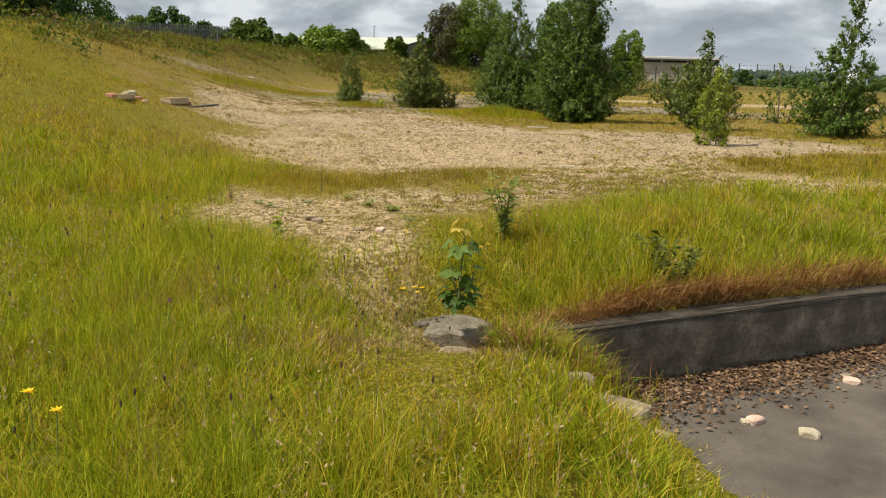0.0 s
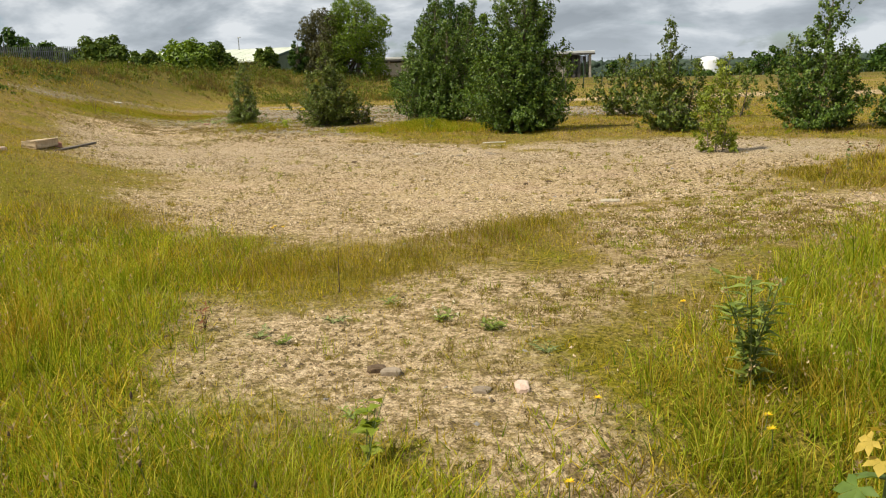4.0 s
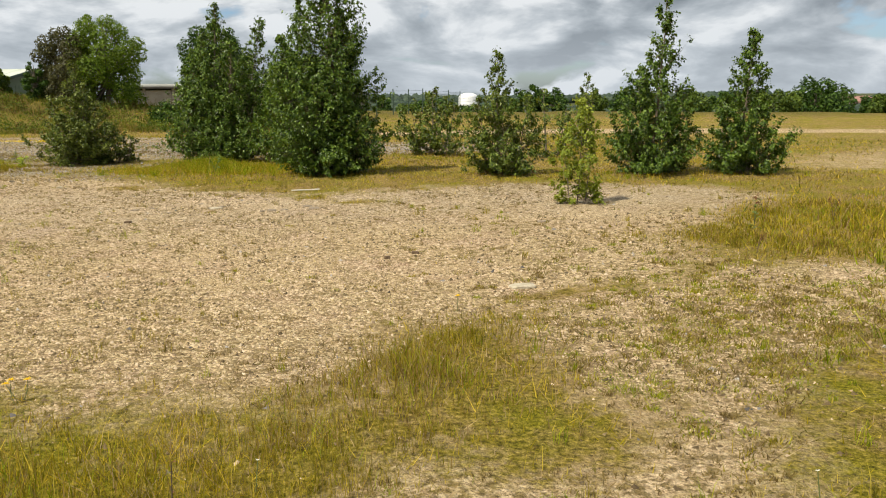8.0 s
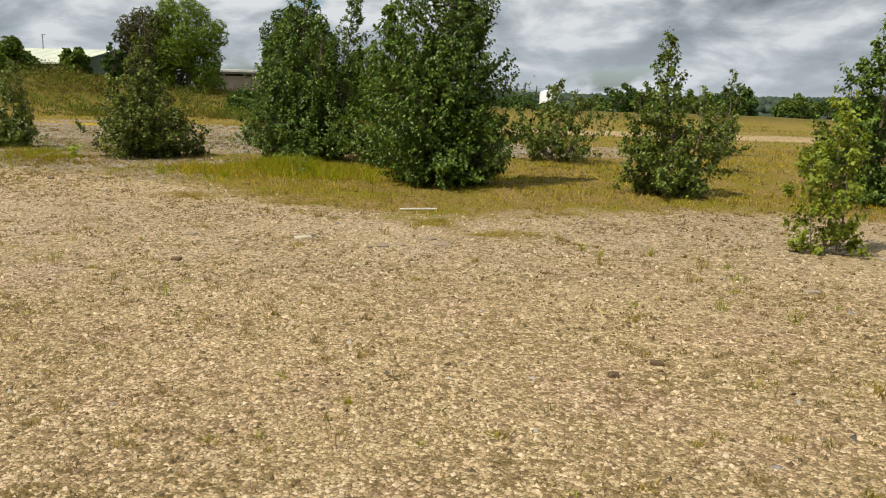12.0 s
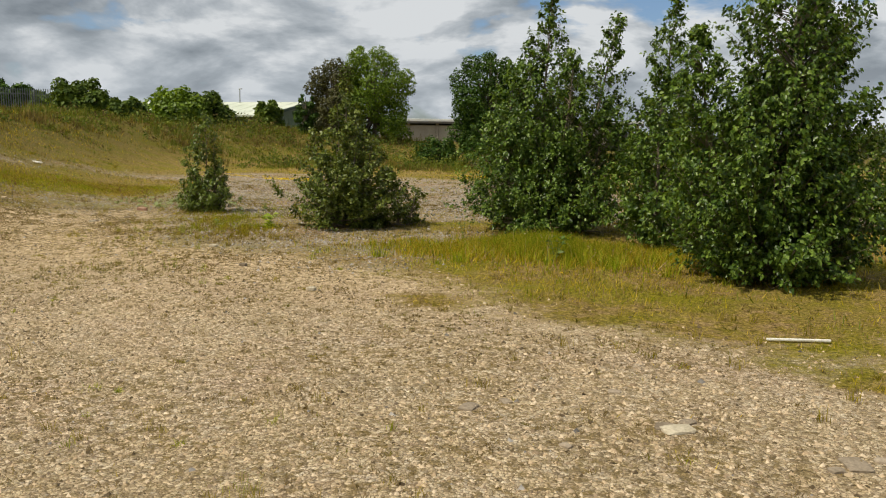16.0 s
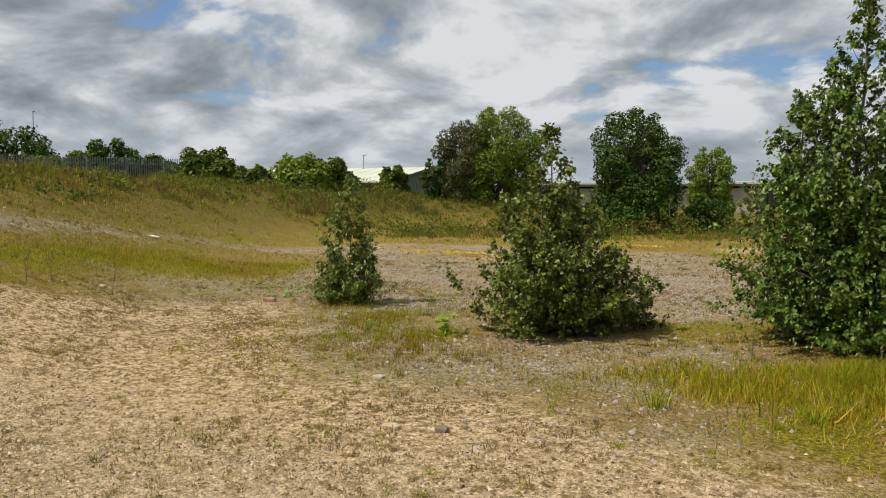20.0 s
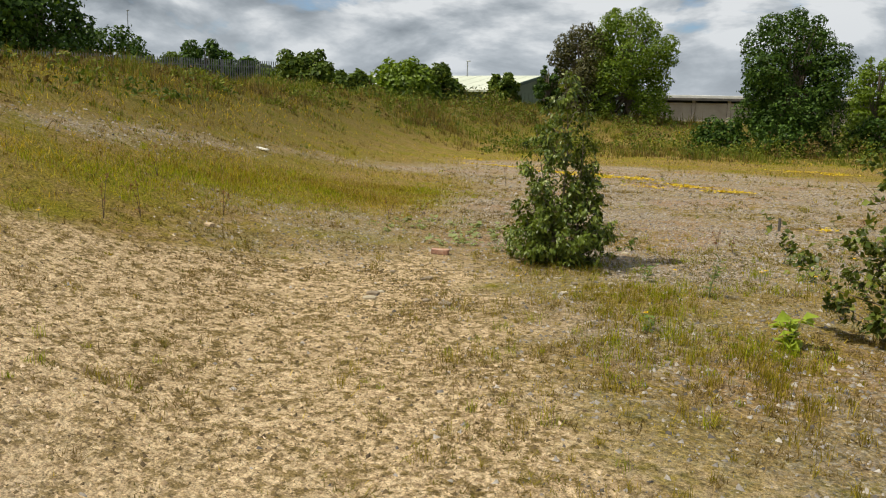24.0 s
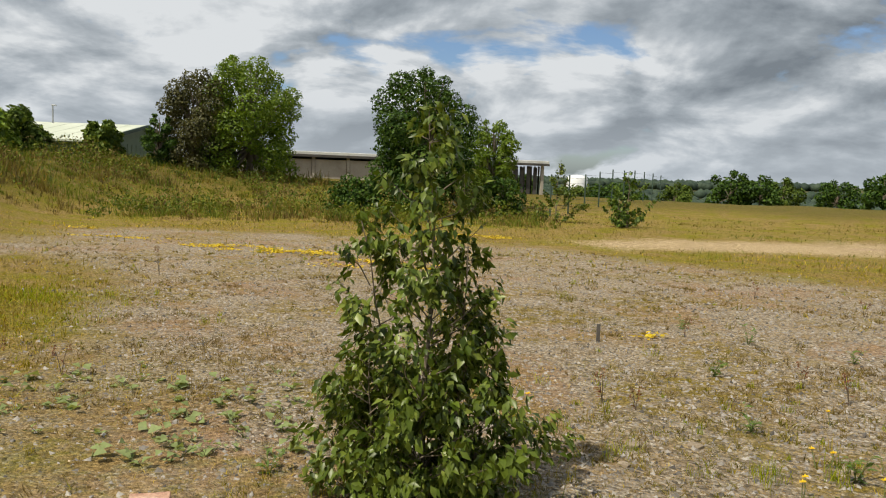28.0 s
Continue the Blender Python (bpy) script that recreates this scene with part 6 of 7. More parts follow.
    grass_things(v, 5, (("bank_grass", (ct > -0.15) & (ct < 0.20), M_RANK, "rank brown grass on the bank"), ("bank_weeds", ct >= 0.20, M_BANKGREEN, "green weeds and nettles on the bank"),
                        ("bank_docks", ct <= -0.15, M_BANKBROWN, "dark brown dock stalks on the bank")))


def bank_shrubbery():
    """Nettles, docks and brambles along the bank's upper slope: leafy clumps of uneven height."""
    g = np.random.default_rng(19)
    n = 15000
    x, y = g.uniform(-44, 4, n), g.uniform(10, 62, n)
    fd, crest = foot_distance(x, y)
    up = smooth(4.5, 8.0, fd) * (crest > 0.2)
    north = smooth(45, 49, y - 0.25 * (x + 16)) * smooth(61, 57, y) * (x < -9)
    keep = g.random(n) < np.maximum(up, north) * (fd < 14) * (0.05 + 0.95 * smooth(-0.1, 0.6, wavy(x, y, 0.7, 3.0) + 0.4 * wavy(x, y, 2.2, 8.0)))
    x, y = x[keep], y[keep]
    size = g.uniform(0.3, 1.0, len(x)) ** 1.3 * (0.8 + 0.4 * wavy(x, y, 0.5, 4.0)) * (1 + 0.35 * north[keep]) * (1 - 0.5 * smooth(-22, -27, x) * smooth(52, 46, y))
    tone = 0.6 * wavy(x, y, 0.8, 2.0) + g.normal(0, 0.5, len(x))
    k = 22
    cx, cy, cs, ct = (np.repeat(q, k) for q in (x, y, size, tone))
    m = len(cx)
    u = g.random(m) ** 0.8
    pos = np.stack([cx + g.normal(0, 0.22, m) * (0.5 + cs) * (1.1 - 0.6 * u), cy + g.normal(0, 0.22, m) * (0.5 + cs) * (1.1 - 0.6 * u), 0 * cx], -1)
    pos[:, 2] = land(pos[:, 0], pos[:, 1]) + 0.95 * cs * u
    ln = g.uniform(0.08, 0.17, m)
    v, f = leaf_array(pos, unit(g.normal(0, 0.7, (m, 3)) + np.array([0, 0, 0.25])), unit(g.normal(0, 0.6, (m, 3)) + np.array([0, 0, 0.8])), ln, ln * 0.5, simple=True)
    for name, sel, mat, label in (("bank_nettles", ct > 0.35, M_HEDGE, "dark green nettles and brambles on the bank"), ("bank_weeds", (ct <= 0.35) & (ct > -0.35), M_BANKGREEN, "leafy olive weeds on the bank"),
                                  ("bank_docks", ct <= -0.35, M_BANKBROWN, "rusty brown dock clumps on the bank")):
        at = np.where(sel)[0]
        q = np.arange(len(at))[:, None] * 4
        thing(name, label, "weeds", kind="stuff", data=mesh_np(name, v.reshape(-1, 4, 3)[at].reshape(-1, 3), np.concatenate([q + np.array([[0, 1, 2]]), q + np.array([[0, 2, 3]])]), mat))


M_MOSS = leafy("olive_moss", (0.070, 0.064, 0.008), (0.155, 0.138, 0.020), (0.280, 0.235, 0.050), 0.75, 0.15, gloss=0.06)
M_BANKGREEN = leafy("bank_green", (0.075, 0.100, 0.012), (0.130, 0.165, 0.020), (0.220, 0.240, 0.042), 0.6, 0.25, gloss=0.1)
M_BANKBROWN = leafy("bank_brown", (0.080, 0.060, 0.020), (0.140, 0.105, 0.036), (0.225, 0.170, 0.065), 0.75, 0.15, gloss=0.1)
make_grass()
bank_shrubbery()


def make_gravel():
    """Pebbles and stone chips lying on the sand and gravel: skewed three-sided points, thicker near the walked line."""
    for name, mat, count, reach, power, seed, kind, label in (("gravel", M_PEBBLE, 380000, 7.0, 0.74, 21, "sand", "loose buff and pink gravel"),
                                                              ("soil_crumbs", M_CRUMB, 210000, 9.0, 0.78, 23, "sand", "dark crumbs of earth and dead moss on gravel"),
                                                              ("stone_chips", M_PEBBLE_GREY, 300000, 14.0, 0.80, 22, "grey", "loose grey stone chips")):
        x, y, r, g = scatter(count, reach, power, seed)
        sand, gravel = covers(x, y)
        stony = smooth(3.0, 6.0, y) * (0.08 + 0.92 * smooth(16.5, 13.0, y)) * (0.55 + 0.45 * smooth(-0.5, 0.5, wavy(x, y, 1.1, 6.0)))
        share = np.maximum(gravel * (1 - 0.9 * sand), 0.012 * sand) if kind == "grey" else sand * np.maximum(stony, 0.06) * (1 - 0.6 * np.clip(trod(x, y), 0, 1)) if name == "gravel" else sand * (0.3 + 0.7 * smooth(-0.4, 0.5, wavy(x, y, 1.3, 3.0) + 0.5 * wavy(x, y, 4.1, 2.0)))
        keep = (g.random(len(x)) < share) & ~in_yard(x, y)
        x, y = x[keep], y[keep]
        d = path_distance(x, y)
        n = len(x)
        s = (0.0055 + 0.0125 * g.random(n) ** 3.0) * (1 + 0.06 * d) * {"gravel": 1.0, "soil_crumbs": 1.15, "stone_chips": 1.3}[name]
        ring = g.random(n)[:, None] * 6.2832 + np.arange(3)[None] * 2.0944 + g.uniform(-0.5, 0.5, (n, 3))
        rad = s[:, None] * g.uniform(0.75, 1.45, (n, 3))
        z = land(x, y)
        low = np.stack([x[:, None] + np.cos(ring) * rad, y[:, None] + np.sin(ring) * rad, np.repeat(z[:, None] - 0.003, 3, 1)], -1)
        tip = np.stack([x + g.normal(0, 0.4, n) * s, y + g.normal(0, 0.4, n) * s, z + s * g.uniform(0.45, 1.0, n)], -1)[:, None]
        v = np.concatenate([low, tip], 1).reshape(-1, 3)
        k = np.arange(n)[:, None] * 4
        f = [k + np.array([[i, (i + 1) % 3, 3]]) for i in range(3)]
        thing(name, label, "gravel", kind="stuff", data=mesh_np(name, v, np.concatenate(f), mat))


make_gravel()


# ---------------------------------------------------------------- small plants
def herb(name, label, category, x, y, height, mat, leaves=14, leaf=0.08, ratio=0.3, stems=1, spread=0.3, seed=0, top=None, group="", sink=0.01, rosette=0.0):
    """A weed: stems with leaves up them, each leaf a part when few; top: (material, count, size) of flower or seed clusters."""
    g = np.random.default_rng(seed + 900)
    root = thing(name, label, category, (x, y, gz(x, y) - sink), group)
    paths, pos, axis, tips = [], [], [], []
    for k in range(stems):
        a = g.uniform(0, 6.28)
        off = np.array([math.cos(a), math.sin(a), 0]) * spread * height * (0.2 if stems == 1 else g.uniform(0.4, 1.0))
        h = height * g.uniform(0.75, 1.0) if k else height
        line = [np.zeros(3), off * 0.35 + np.array([0, 0, h * 0.5]), off + np.array([0, 0, h])]
        r = 0.0025 + 0.0045 * height
        paths.append([(line[0], r), (line[1], r * 0.75), (line[2], r * 0.35)])
        tips.append(line[2])
        for q in range(max(1, leaves // stems)):
            u = g.random() ** (1.4 if rosette else 0.9)
            p = (1 - u) ** 2 * line[0] + 2 * u * (1 - u) * line[1] + u * u * line[2]
            b = g.uniform(0, 6.28)
            pos.append(p)
            axis.append((math.cos(b), math.sin(b), g.uniform(-0.1, 0.7)))
    for path in paths:
        v, f = tubes([path], 5)
        child("stem", mesh_np("stem", v, f, M_GREENSTEM if mat is not M_RED_DOCK else M_STEM, smooth=True), root)
    pos, axis = np.array(pos), np.array(axis)
    n = len(pos)
    ln = leaf * g.uniform(0.6, 1.2, n)
    v, f = leaf_array(pos, axis, unit(np.array([[0, 0, 1.0]]) + g.normal(0, 0.3, (n, 3))), ln, ln * ratio, fold=0.25)
    if n <= 40:
        vv = v.reshape(n, 5, 3)
        one = np.array([[0, 1, 2], [0, 2, 3], [1, 4, 2], [2, 4, 3]])
        for k in range(n):
            child("leaf", mesh_np("leaf", vv[k], one, mat), root)
    else:
        child("foliage", mesh_np("foliage", v, f, mat), root)
    if top:
        tmat, count, size = top
        for tip in tips:
            d = unit(g.normal(0, 1, (count, 3)) + np.array([0, 0, 0.6]))
            drop = np.array([0, 0, 1]) * (g.random((count, 1)) * size * 3.5 if mat is M_RED_DOCK else 0)
            v, f = leaf_array(tip[None] + d * size * 0.25 - drop, d, unit(np.cross(d, g.normal(0, 1, (count, 3)))), np.full(count, size), np.full(count, size * 0.5))
            tagged(child("flower_head" if tmat in (M_YELLOW, M_WHITE_PETAL) else "seed_head", mesh_np("head", v, f, tmat), root), kind="stuff")
    return root


def flower(x, y, height, mat=M_YELLOW, petals=14, size=0.018, seed=0, name="yellow_flower", label="single yellow dandelion-like flower on a thin stem", heads=1):
    """Flat composite flower heads on thin stalks."""
    g = np.random.default_rng(seed + 1300)
    root = thing(name, label, "flower", (x, y, gz(x, y) - 0.01), "scattered flowers")
    for k in range(heads):
        off = np.array([g.normal(0, 0.06), g.normal(0, 0.06), 0]) if k else np.zeros(3)
        tip = off + np.array([g.normal(0, 0.02), g.normal(0, 0.02), height * g.uniform(0.8, 1.0)])
        v, f = tubes([[(off * 0.5, 0.003), ((off + tip) / 2 * np.array([1, 1, 1]), 0.0025), (tip, 0.002)]], 4)
        child("stalk", mesh_np("stalk", v, f, M_GREENSTEM), root)
        a = np.arange(petals) * 2.399
        ax = np.stack([np.cos(a), np.sin(a), 0.25 + 0.3 * (np.arange(petals) % 3)], -1)
        v, f = leaf_array(np.repeat(tip[None], petals, 0), ax, np.tile([[0, 0, 1.0]], (petals, 1)), np.full(petals, size), np.full(petals, size * 0.42))
        child("petals", mesh_np("petals", v, f, mat), root)


def palmate(size, lobes=5):
    """A broad lobed leaf with folded lobes, stalk end at the origin, pointing along +y."""
    vs, fs = [np.zeros(3)], []
    for k in range(lobes):
        a = radians(-105 + 210 * k / (lobes - 1))
        ln = size * (1.0 - 0.35 * abs(a) / 1.9)
        d, s = np.array([math.sin(a), math.cos(a), 0]), np.array([math.cos(a), -math.sin(a), 0])
        i = len(vs)
        vs += [d * ln * 0.55 + s * ln * 0.26 + np.array([0, 0, 0.03 * size]), d * ln + np.array([0, 0, -0.10 * size]), d * ln * 0.55 - s * ln * 0.26 + np.array([0, 0, 0.03 * size]), d * ln * 0.55 - np.array([0, 0, 0.03 * size])]
        fs += [(0, i, i + 3), (0, i + 3, i + 2), (i, i + 1, i + 3), (i + 3, i + 1, i + 2)]
    return np.array(vs), np.array(fs)


def make_seedling():
    """Young sycamore by the steps: broad lobed leaves, yellowish new ones on top, dark old ones low down."""
    x, y = 2.08, -0.28
    root = thing("sycamore_seedling", "young sycamore seedling with broad lobed leaves and yellowish new growth", "seedling", (x, y, -0.22))
    g = np.random.default_rng(5)
    v, f = tubes([[(np.array([0, 0, 0.0]), 0.012), (np.array([0.01, 0, 0.3]), 0.008), (np.array([0.03, 0.02, 0.62]), 0.004)], [(np.array([0, 0, 0.05]), 0.008), (np.array([-0.1, 0.02, 0.35]), 0.004)],
                  [(np.array([0, 0, 0.05]), 0.008), (np.array([0.12, 0.05, 0.32]), 0.004)]], 5)
    child("stem", mesh_np("stem", v, f, M_GREENSTEM, smooth=True), root)
    big, fresh, low = mesh_np("leaf", *palmate(0.11), M_DOCK), mesh_np("leaf", *palmate(0.085), M_YOUNG), mesh_np("leaf", *palmate(0.10), M_SYCAMORE)
    for me, count, z0, z1, rad in ((big, 14, 0.26, 0.50, 0.13), (fresh, 5, 0.56, 0.66, 0.04), (low, 20, 0.06, 0.26, 0.13)):
        for k in range(count):
            a = k * 2.4 + g.uniform(-0.4, 0.4)
            z = g.uniform(z0, z1)
            ob = child("leaf", me, root, at=(math.cos(a) * rad * g.uniform(0.4, 1), math.sin(a) * rad * g.uniform(0.4, 1), z))
            ob.rotation_euler = (radians(g.uniform(-45, -5)), radians(g.uniform(-20, 20)), a - math.pi / 2)
            ob.scale = (g.uniform(0.7, 1.1),) * 3


M_LIME = leafy("bright_lime_leaf", (0.17, 0.25, 0.020), (0.26, 0.35, 0.032), (0.36, 0.44, 0.065), 0.5, 0.35)
M_YOUNG = leafy("orange_yellow_new_leaf", (0.35, 0.26, 0.05), (0.48, 0.36, 0.07), (0.56, 0.46, 0.12), 0.5)
M_ORCHID = leafy("purple_flower", (0.16, 0.03, 0.14), (0.24, 0.05, 0.22), (0.32, 0.09, 0.30), 0.6)
make_seedling()
herb("thistle", "bushy grey-green thistle in long grass", "weed", 1.82, 1.2, 0.62, M_THISTLE, 230, 0.11, 0.26, stems=7, spread=0.32, seed=1, top=(M_SEEDHEAD, 10, 0.022))
herb("lime_weed", "small lime-green leafy weed beside the seedling", "weed", 2.30, -0.16, 0.20, M_LIME, 32, 0.095, 0.7, stems=3, spread=0.5, seed=2, sink=0.0)
herb("broadleaf_weed", "pale broad-leaved weed among tall grass", "weed", 0.28, 0.0, 0.30, M_BIRCH, 26, 0.075, 0.7, stems=3, spread=0.4, seed=3)
herb("nettle_clump", "dark green nettle clump above the wall", "weed", 3.32, 0.95, 0.42, M_SALLOW, 240, 0.08, 0.42, seed=31, stems=6, spread=0.55)
herb("nettle_clump", "dark green leafy weed at the wall top", "weed", 3.02, 1.30, 0.36, M_SALLOW, 200, 0.08, 0.5, seed=32, stems=5, spread=0.6)
herb("orchid", "single small purple orchid spike", "flower", 1.10, -2.0, 0.24, M_DOCK, 5, 0.10, 0.18, seed=4, top=(M_ORCHID, 26, 0.014))
herb("dead_stem", "thin dark dead flower stem", "weed", -0.86, 2.35, 0.46, M_RED_DOCK, 8, 0.03, 0.3, seed=5, spread=0.2)
herb("red_weed", "small reddish weed on bare sand", "weed", -1.37, 1.42, 0.17, M_RED_DOCK, 22, 0.07, 0.22, stems=3, spread=0.5, seed=6)
herb("daisy_clump", "low clump with small white flowers", "weed", 0.06, 1.85, 0.09, M_THISTLE, 36, 0.06, 0.35, stems=7, spread=1.6, seed=7, top=(M_WHITE_PETAL, 9, 0.013))
herb("low_weed", "flat green rosette on sandy path", "weed", 0.42, 1.75, 0.07, M_THISTLE, 36, 0.06, 0.35, stems=5, spread=1.8, seed=8)
for k, (x, y) in enumerate(((-0.41, 2.14), (-0.61, 1.73), (0.39, 1.73), (-0.94, 1.33), (-0.76, 1.25), (0.78, 1.44), (0.04, 0.43))):
    herb("low_weed", "flat green weed spreading on sandy path", "weed", x, y, 0.06, (M_THISTLE, M_COLTSFOOT)[k % 2], 36, 0.042, 0.35, stems=9, spread=1.8, seed=200 + k, group="path weeds")
herb("dock_plant", "dock with upright leaves at the gravel edge", "weed", 3.6, 9.3, 0.38, M_DOCK, 16, 0.10, 0.3, seed=9, stems=2, top=(M_RED_DOCK, 14, 0.025))
herb("dock_plant", "bright lime-green leafy dock on olive grass", "weed", -9.66, 18.72, 0.22, M_LIME, 34, 0.12, 0.7, seed=10, stems=5, spread=0.6)
herb("dock_plant", "leafy green dock in lush grass", "weed", -4.72, 16.9, 0.36, M_DOCK, 26, 0.11, 0.5, seed=11, stems=3, spread=0.5)
herb("dock_plant", "small leafy weed on gravel", "weed", -10.45, 19.95, 0.38, M_DOCK, 30, 0.09, 0.3, seed=12, stems=3, spread=0.35)
herb("pale_shoot", "young pale sapling shoot on gravel", "weed", -6.35, 18.6, 0.42, M_POPLAR_PALE, 18, 0.06, 0.6, seed=13, stems=2, spread=0.3)
herb("nettle_clump", "green nettle-like weeds beneath trees", "weed", -9.0, 18.75, 0.25, M_SALLOW, 30, 0.06, 0.45, seed=14, stems=4, spread=0.6)
for k, (x, y, h) in enumerate(((-15.55, 18.0, 0.42), (-15.65, 18.5, 0.36), (-15.8, 19.75, 0.30), (-14.9, 22.6, 0.25), (-16.6, 28.6, 0.42), (-10.95, 22.6, 0.24), (-9.3, 23.25, 0.22), (-9.12, 22.85, 0.24), (-10.75, 22.4, 0.18),
                               (-9.7, 25.4, 0.22), (-15.2, 22.2, 0.30), (4.1, 10.3, 0.32), (4.8, 9.9, 0.3), (3.1, 7.9, 0.22), (-6.9, 27.5, 0.25), (-5.5, 25.5, 0.22), (-7.8, 29.0, 0.25), (-17.4, 20.2, 0.4))):
    herb("rusty_dock", "thin rusty brown dock stalk in seed", "weed", x, y, h, M_RED_DOCK, 8, 0.06, 0.25, stems=2, spread=0.3, seed=30 + k, top=(M_RED_DOCK, 16, 0.02), group="dock stalks")
for k, (x, y, h, n) in enumerate(((-9.9, 23.6, 0.14, 30), (-9.1, 25.2, 0.22, 24), (-9.6, 25.9, 0.16, 20), (-10.1, 22.0, 0.16, 26), (-11.1, 20.3, 0.2, 26), (-10.56, 18.6, 0.12, 20), (-12.9, 20.9, 0.12, 24), (-8.4, 24.4, 0.14, 20), (-9.8, 21.2, 0.16, 30))):
    herb("green_weed", "small green weed growing through gravel", "weed", x, y, h, M_DOCK, n, 0.075, 0.3, stems=4, spread=0.8, seed=60 + k, group="gravel weeds")
g_ = np.random.default_rng(77)
for k in range(78):
    a, r = g_.random() * 6.28, math.sqrt(g_.random())
    x, y = -13.75 + math.cos(a) * r * 1.45, 22.0 + math.sin(a) * r * 1.1
    herb("coltsfoot", "low pale green coltsfoot leaves on grey gravel", "weed", x, y, 0.06, M_COLTSFOOT, 7, 0.07 * g_.uniform(0.6, 1.3), 0.85, stems=4, spread=1.8, seed=100 + k, group="coltsfoot patch")

for k, (x, y, h, n) in enumerate(((1.71, -0.22, 0.30, 5), (1.46, -3.15, 0.33, 1), (1.69, -3.23, 0.31, 1), (1.12, 0.68, 0.12, 1), (1.84, 0.72, 0.16, 2), (-2.2, 4.0, 0.14, 3), (-9.93, 21.4, 0.12, 2), (-9.5, 22.25, 0.12, 1),
                                  (-9.75, 21.0, 0.1, 1), (-10.6, 18.7, 0.14, 1), (-10.9, 20.6, 0.10, 1), (-12.0, 19.6, 0.08, 1), (-8.3, 18.8, 0.12, 1), (0.1, 5.8, 0.14, 1), (1.1, 0.0, 0.14, 1), (4.0, 10.7, 0.2, 1), (-10.2, 20.9, 0.14, 2),
                                  (-15.3, 17.2, 0.12, 1), (-11.5, 22.4, 0.1, 1), (-4.4, 15.5, 0.12, 1), (1.5, 2.2, 0.12, 1))):
    flower(x, y, h, seed=k, heads=n, size=0.034 if k in (1, 2) else 0.024)
paper = thing("paper_scrap", "crumpled white paper scrap caught in grass", "litter", (0.02, -2.48, gz(0.02, -2.48) + 0.09),
              data=rock_mesh("paper_scrap", (0.085, 0.05, 0.12), M_LEAFPAPER, 77, 0.5, 2))
paper.rotation_euler = (0.3, 0.5, 0.4)
for k, (x, y) in enumerate(((-0.75, 3.0), (1.3, 2.4), (1.6, 1.9), (1.45, 2.9), (1.2, 1.3), (0.3, -2.0), (-0.2, -1.2), (0.9, -2.6))):
    flower(x, y, 0.16, M_WHITE_PETAL, 10, 0.011, seed=80 + k, name="white_flower", label="tiny white flower in grass")


def stonecrop():
    """Yellow stonecrop in flower, lying in flat mats over the gravel."""
    g = np.random.default_rng(55)
    pts = []
    for x, y, rx, ry, n in ((-20.4, 35.6, 1.2, 0.25, 260), (-17.6, 34.3, 0.9, 0.35, 420), (-16.4, 33.7, 0.9, 0.4, 700), (-15.4, 33.2, 0.6, 0.35, 420), (-13.7, 32.0, 0.9, 0.35, 420), (-12.6, 31.3, 0.6, 0.25, 320),
                            (-12.3, 41.9, 0.9, 0.4, 420), (-11.4, 41.2, 0.5, 0.35, 240), (-22.6, 38.4, 0.8, 0.3, 160), (-10.1, 25.2, 0.25, 0.12, 40), (-14.4, 31.2, 0.5, 0.3, 120)):
        m = g.normal(0, 1, (n, 2)) * np.array([rx, ry]) * 0.55
        keep = wavy(m[:, 0] + x, m[:, 1] + y, 5.0, 1.0) > -0.1
        pts.append(m[keep] + np.array([x, y]))
    p = np.concatenate(pts)
    n = len(p)
    base = np.stack([p[:, 0], p[:, 1], land(p[:, 0], p[:, 1]) + 0.015 + 0.03 * g.random(n)], -1)
    a = g.random(n) * 6.28
    ax = np.stack([np.cos(a), np.sin(a), 0.3 * g.random(n)], -1)
    v, f = leaf_array(base, ax, unit(np.array([[0, 0, 1.0]]) + g.normal(0, 0.35, (n, 3))), g.uniform(0.04, 0.09, n), g.uniform(0.03, 0.06, n))
    thing("stonecrop", "flat mats of bright yellow flowering stonecrop", "flowers", kind="stuff", data=mesh_np("stonecrop", v, f, M_STONECROP))


stonecrop()


# ---------------------------------------------------------------- stones, timber and litter
def stone(x, y, size, mat, label, seed, turn=0.0, name="stone", z=None, category="stone"):
    ob = thing(name, label, category, (x, y, (gz(x, y) if z is None else z) - 0.35 * size[2]), data=rock_mesh(name, size, mat, seed))
    ob.rotation_euler = (0, 0, turn)
    return ob


stone(-0.06, 1.0, (0.10, 0.07, 0.05), M_CLOD, "dark broken tile lying on sand", 1, 0.4)
stone(0.03, 0.98, (0.11, 0.07, 0.05), M_GREYSTONE, "flat grey-brown stone on sand", 2, 0.2)
stone(0.74, 0.92, (0.07, 0.13, 0.04), M_PINK, "pale pink flat stone on sandy path", 3, 0.3)
stone(0.55, 0.86, (0.09, 0.07, 0.03), M_GREYSTONE, "rounded grey stone in short grass", 4)
stone(0.66, 6.66, (0.22, 0.14, 0.03), M_WHITESTONE, "flat pale stone half sunk in gravel", 5, 0.2)
stone(1.24, 10.05, (0.13, 0.08, 0.025), M_GREYSTONE, "flat dark stone on gravel", 6, 0.1)
stone(-0.28, 8.08, (0.075, 0.05, 0.035), M_CLOD, "dark clod on gravel", 7, name="clod", category="clod")
stone(-3.95, 10.1, (0.09, 0.06, 0.04), M_CLOD, "dark clod on gravel", 8, name="clod", category="clod")
stone(-0.55, 7.85, (0.06, 0.05, 0.04), M_CLOD, "small dark clod on gravel", 9, name="clod", category="clod")
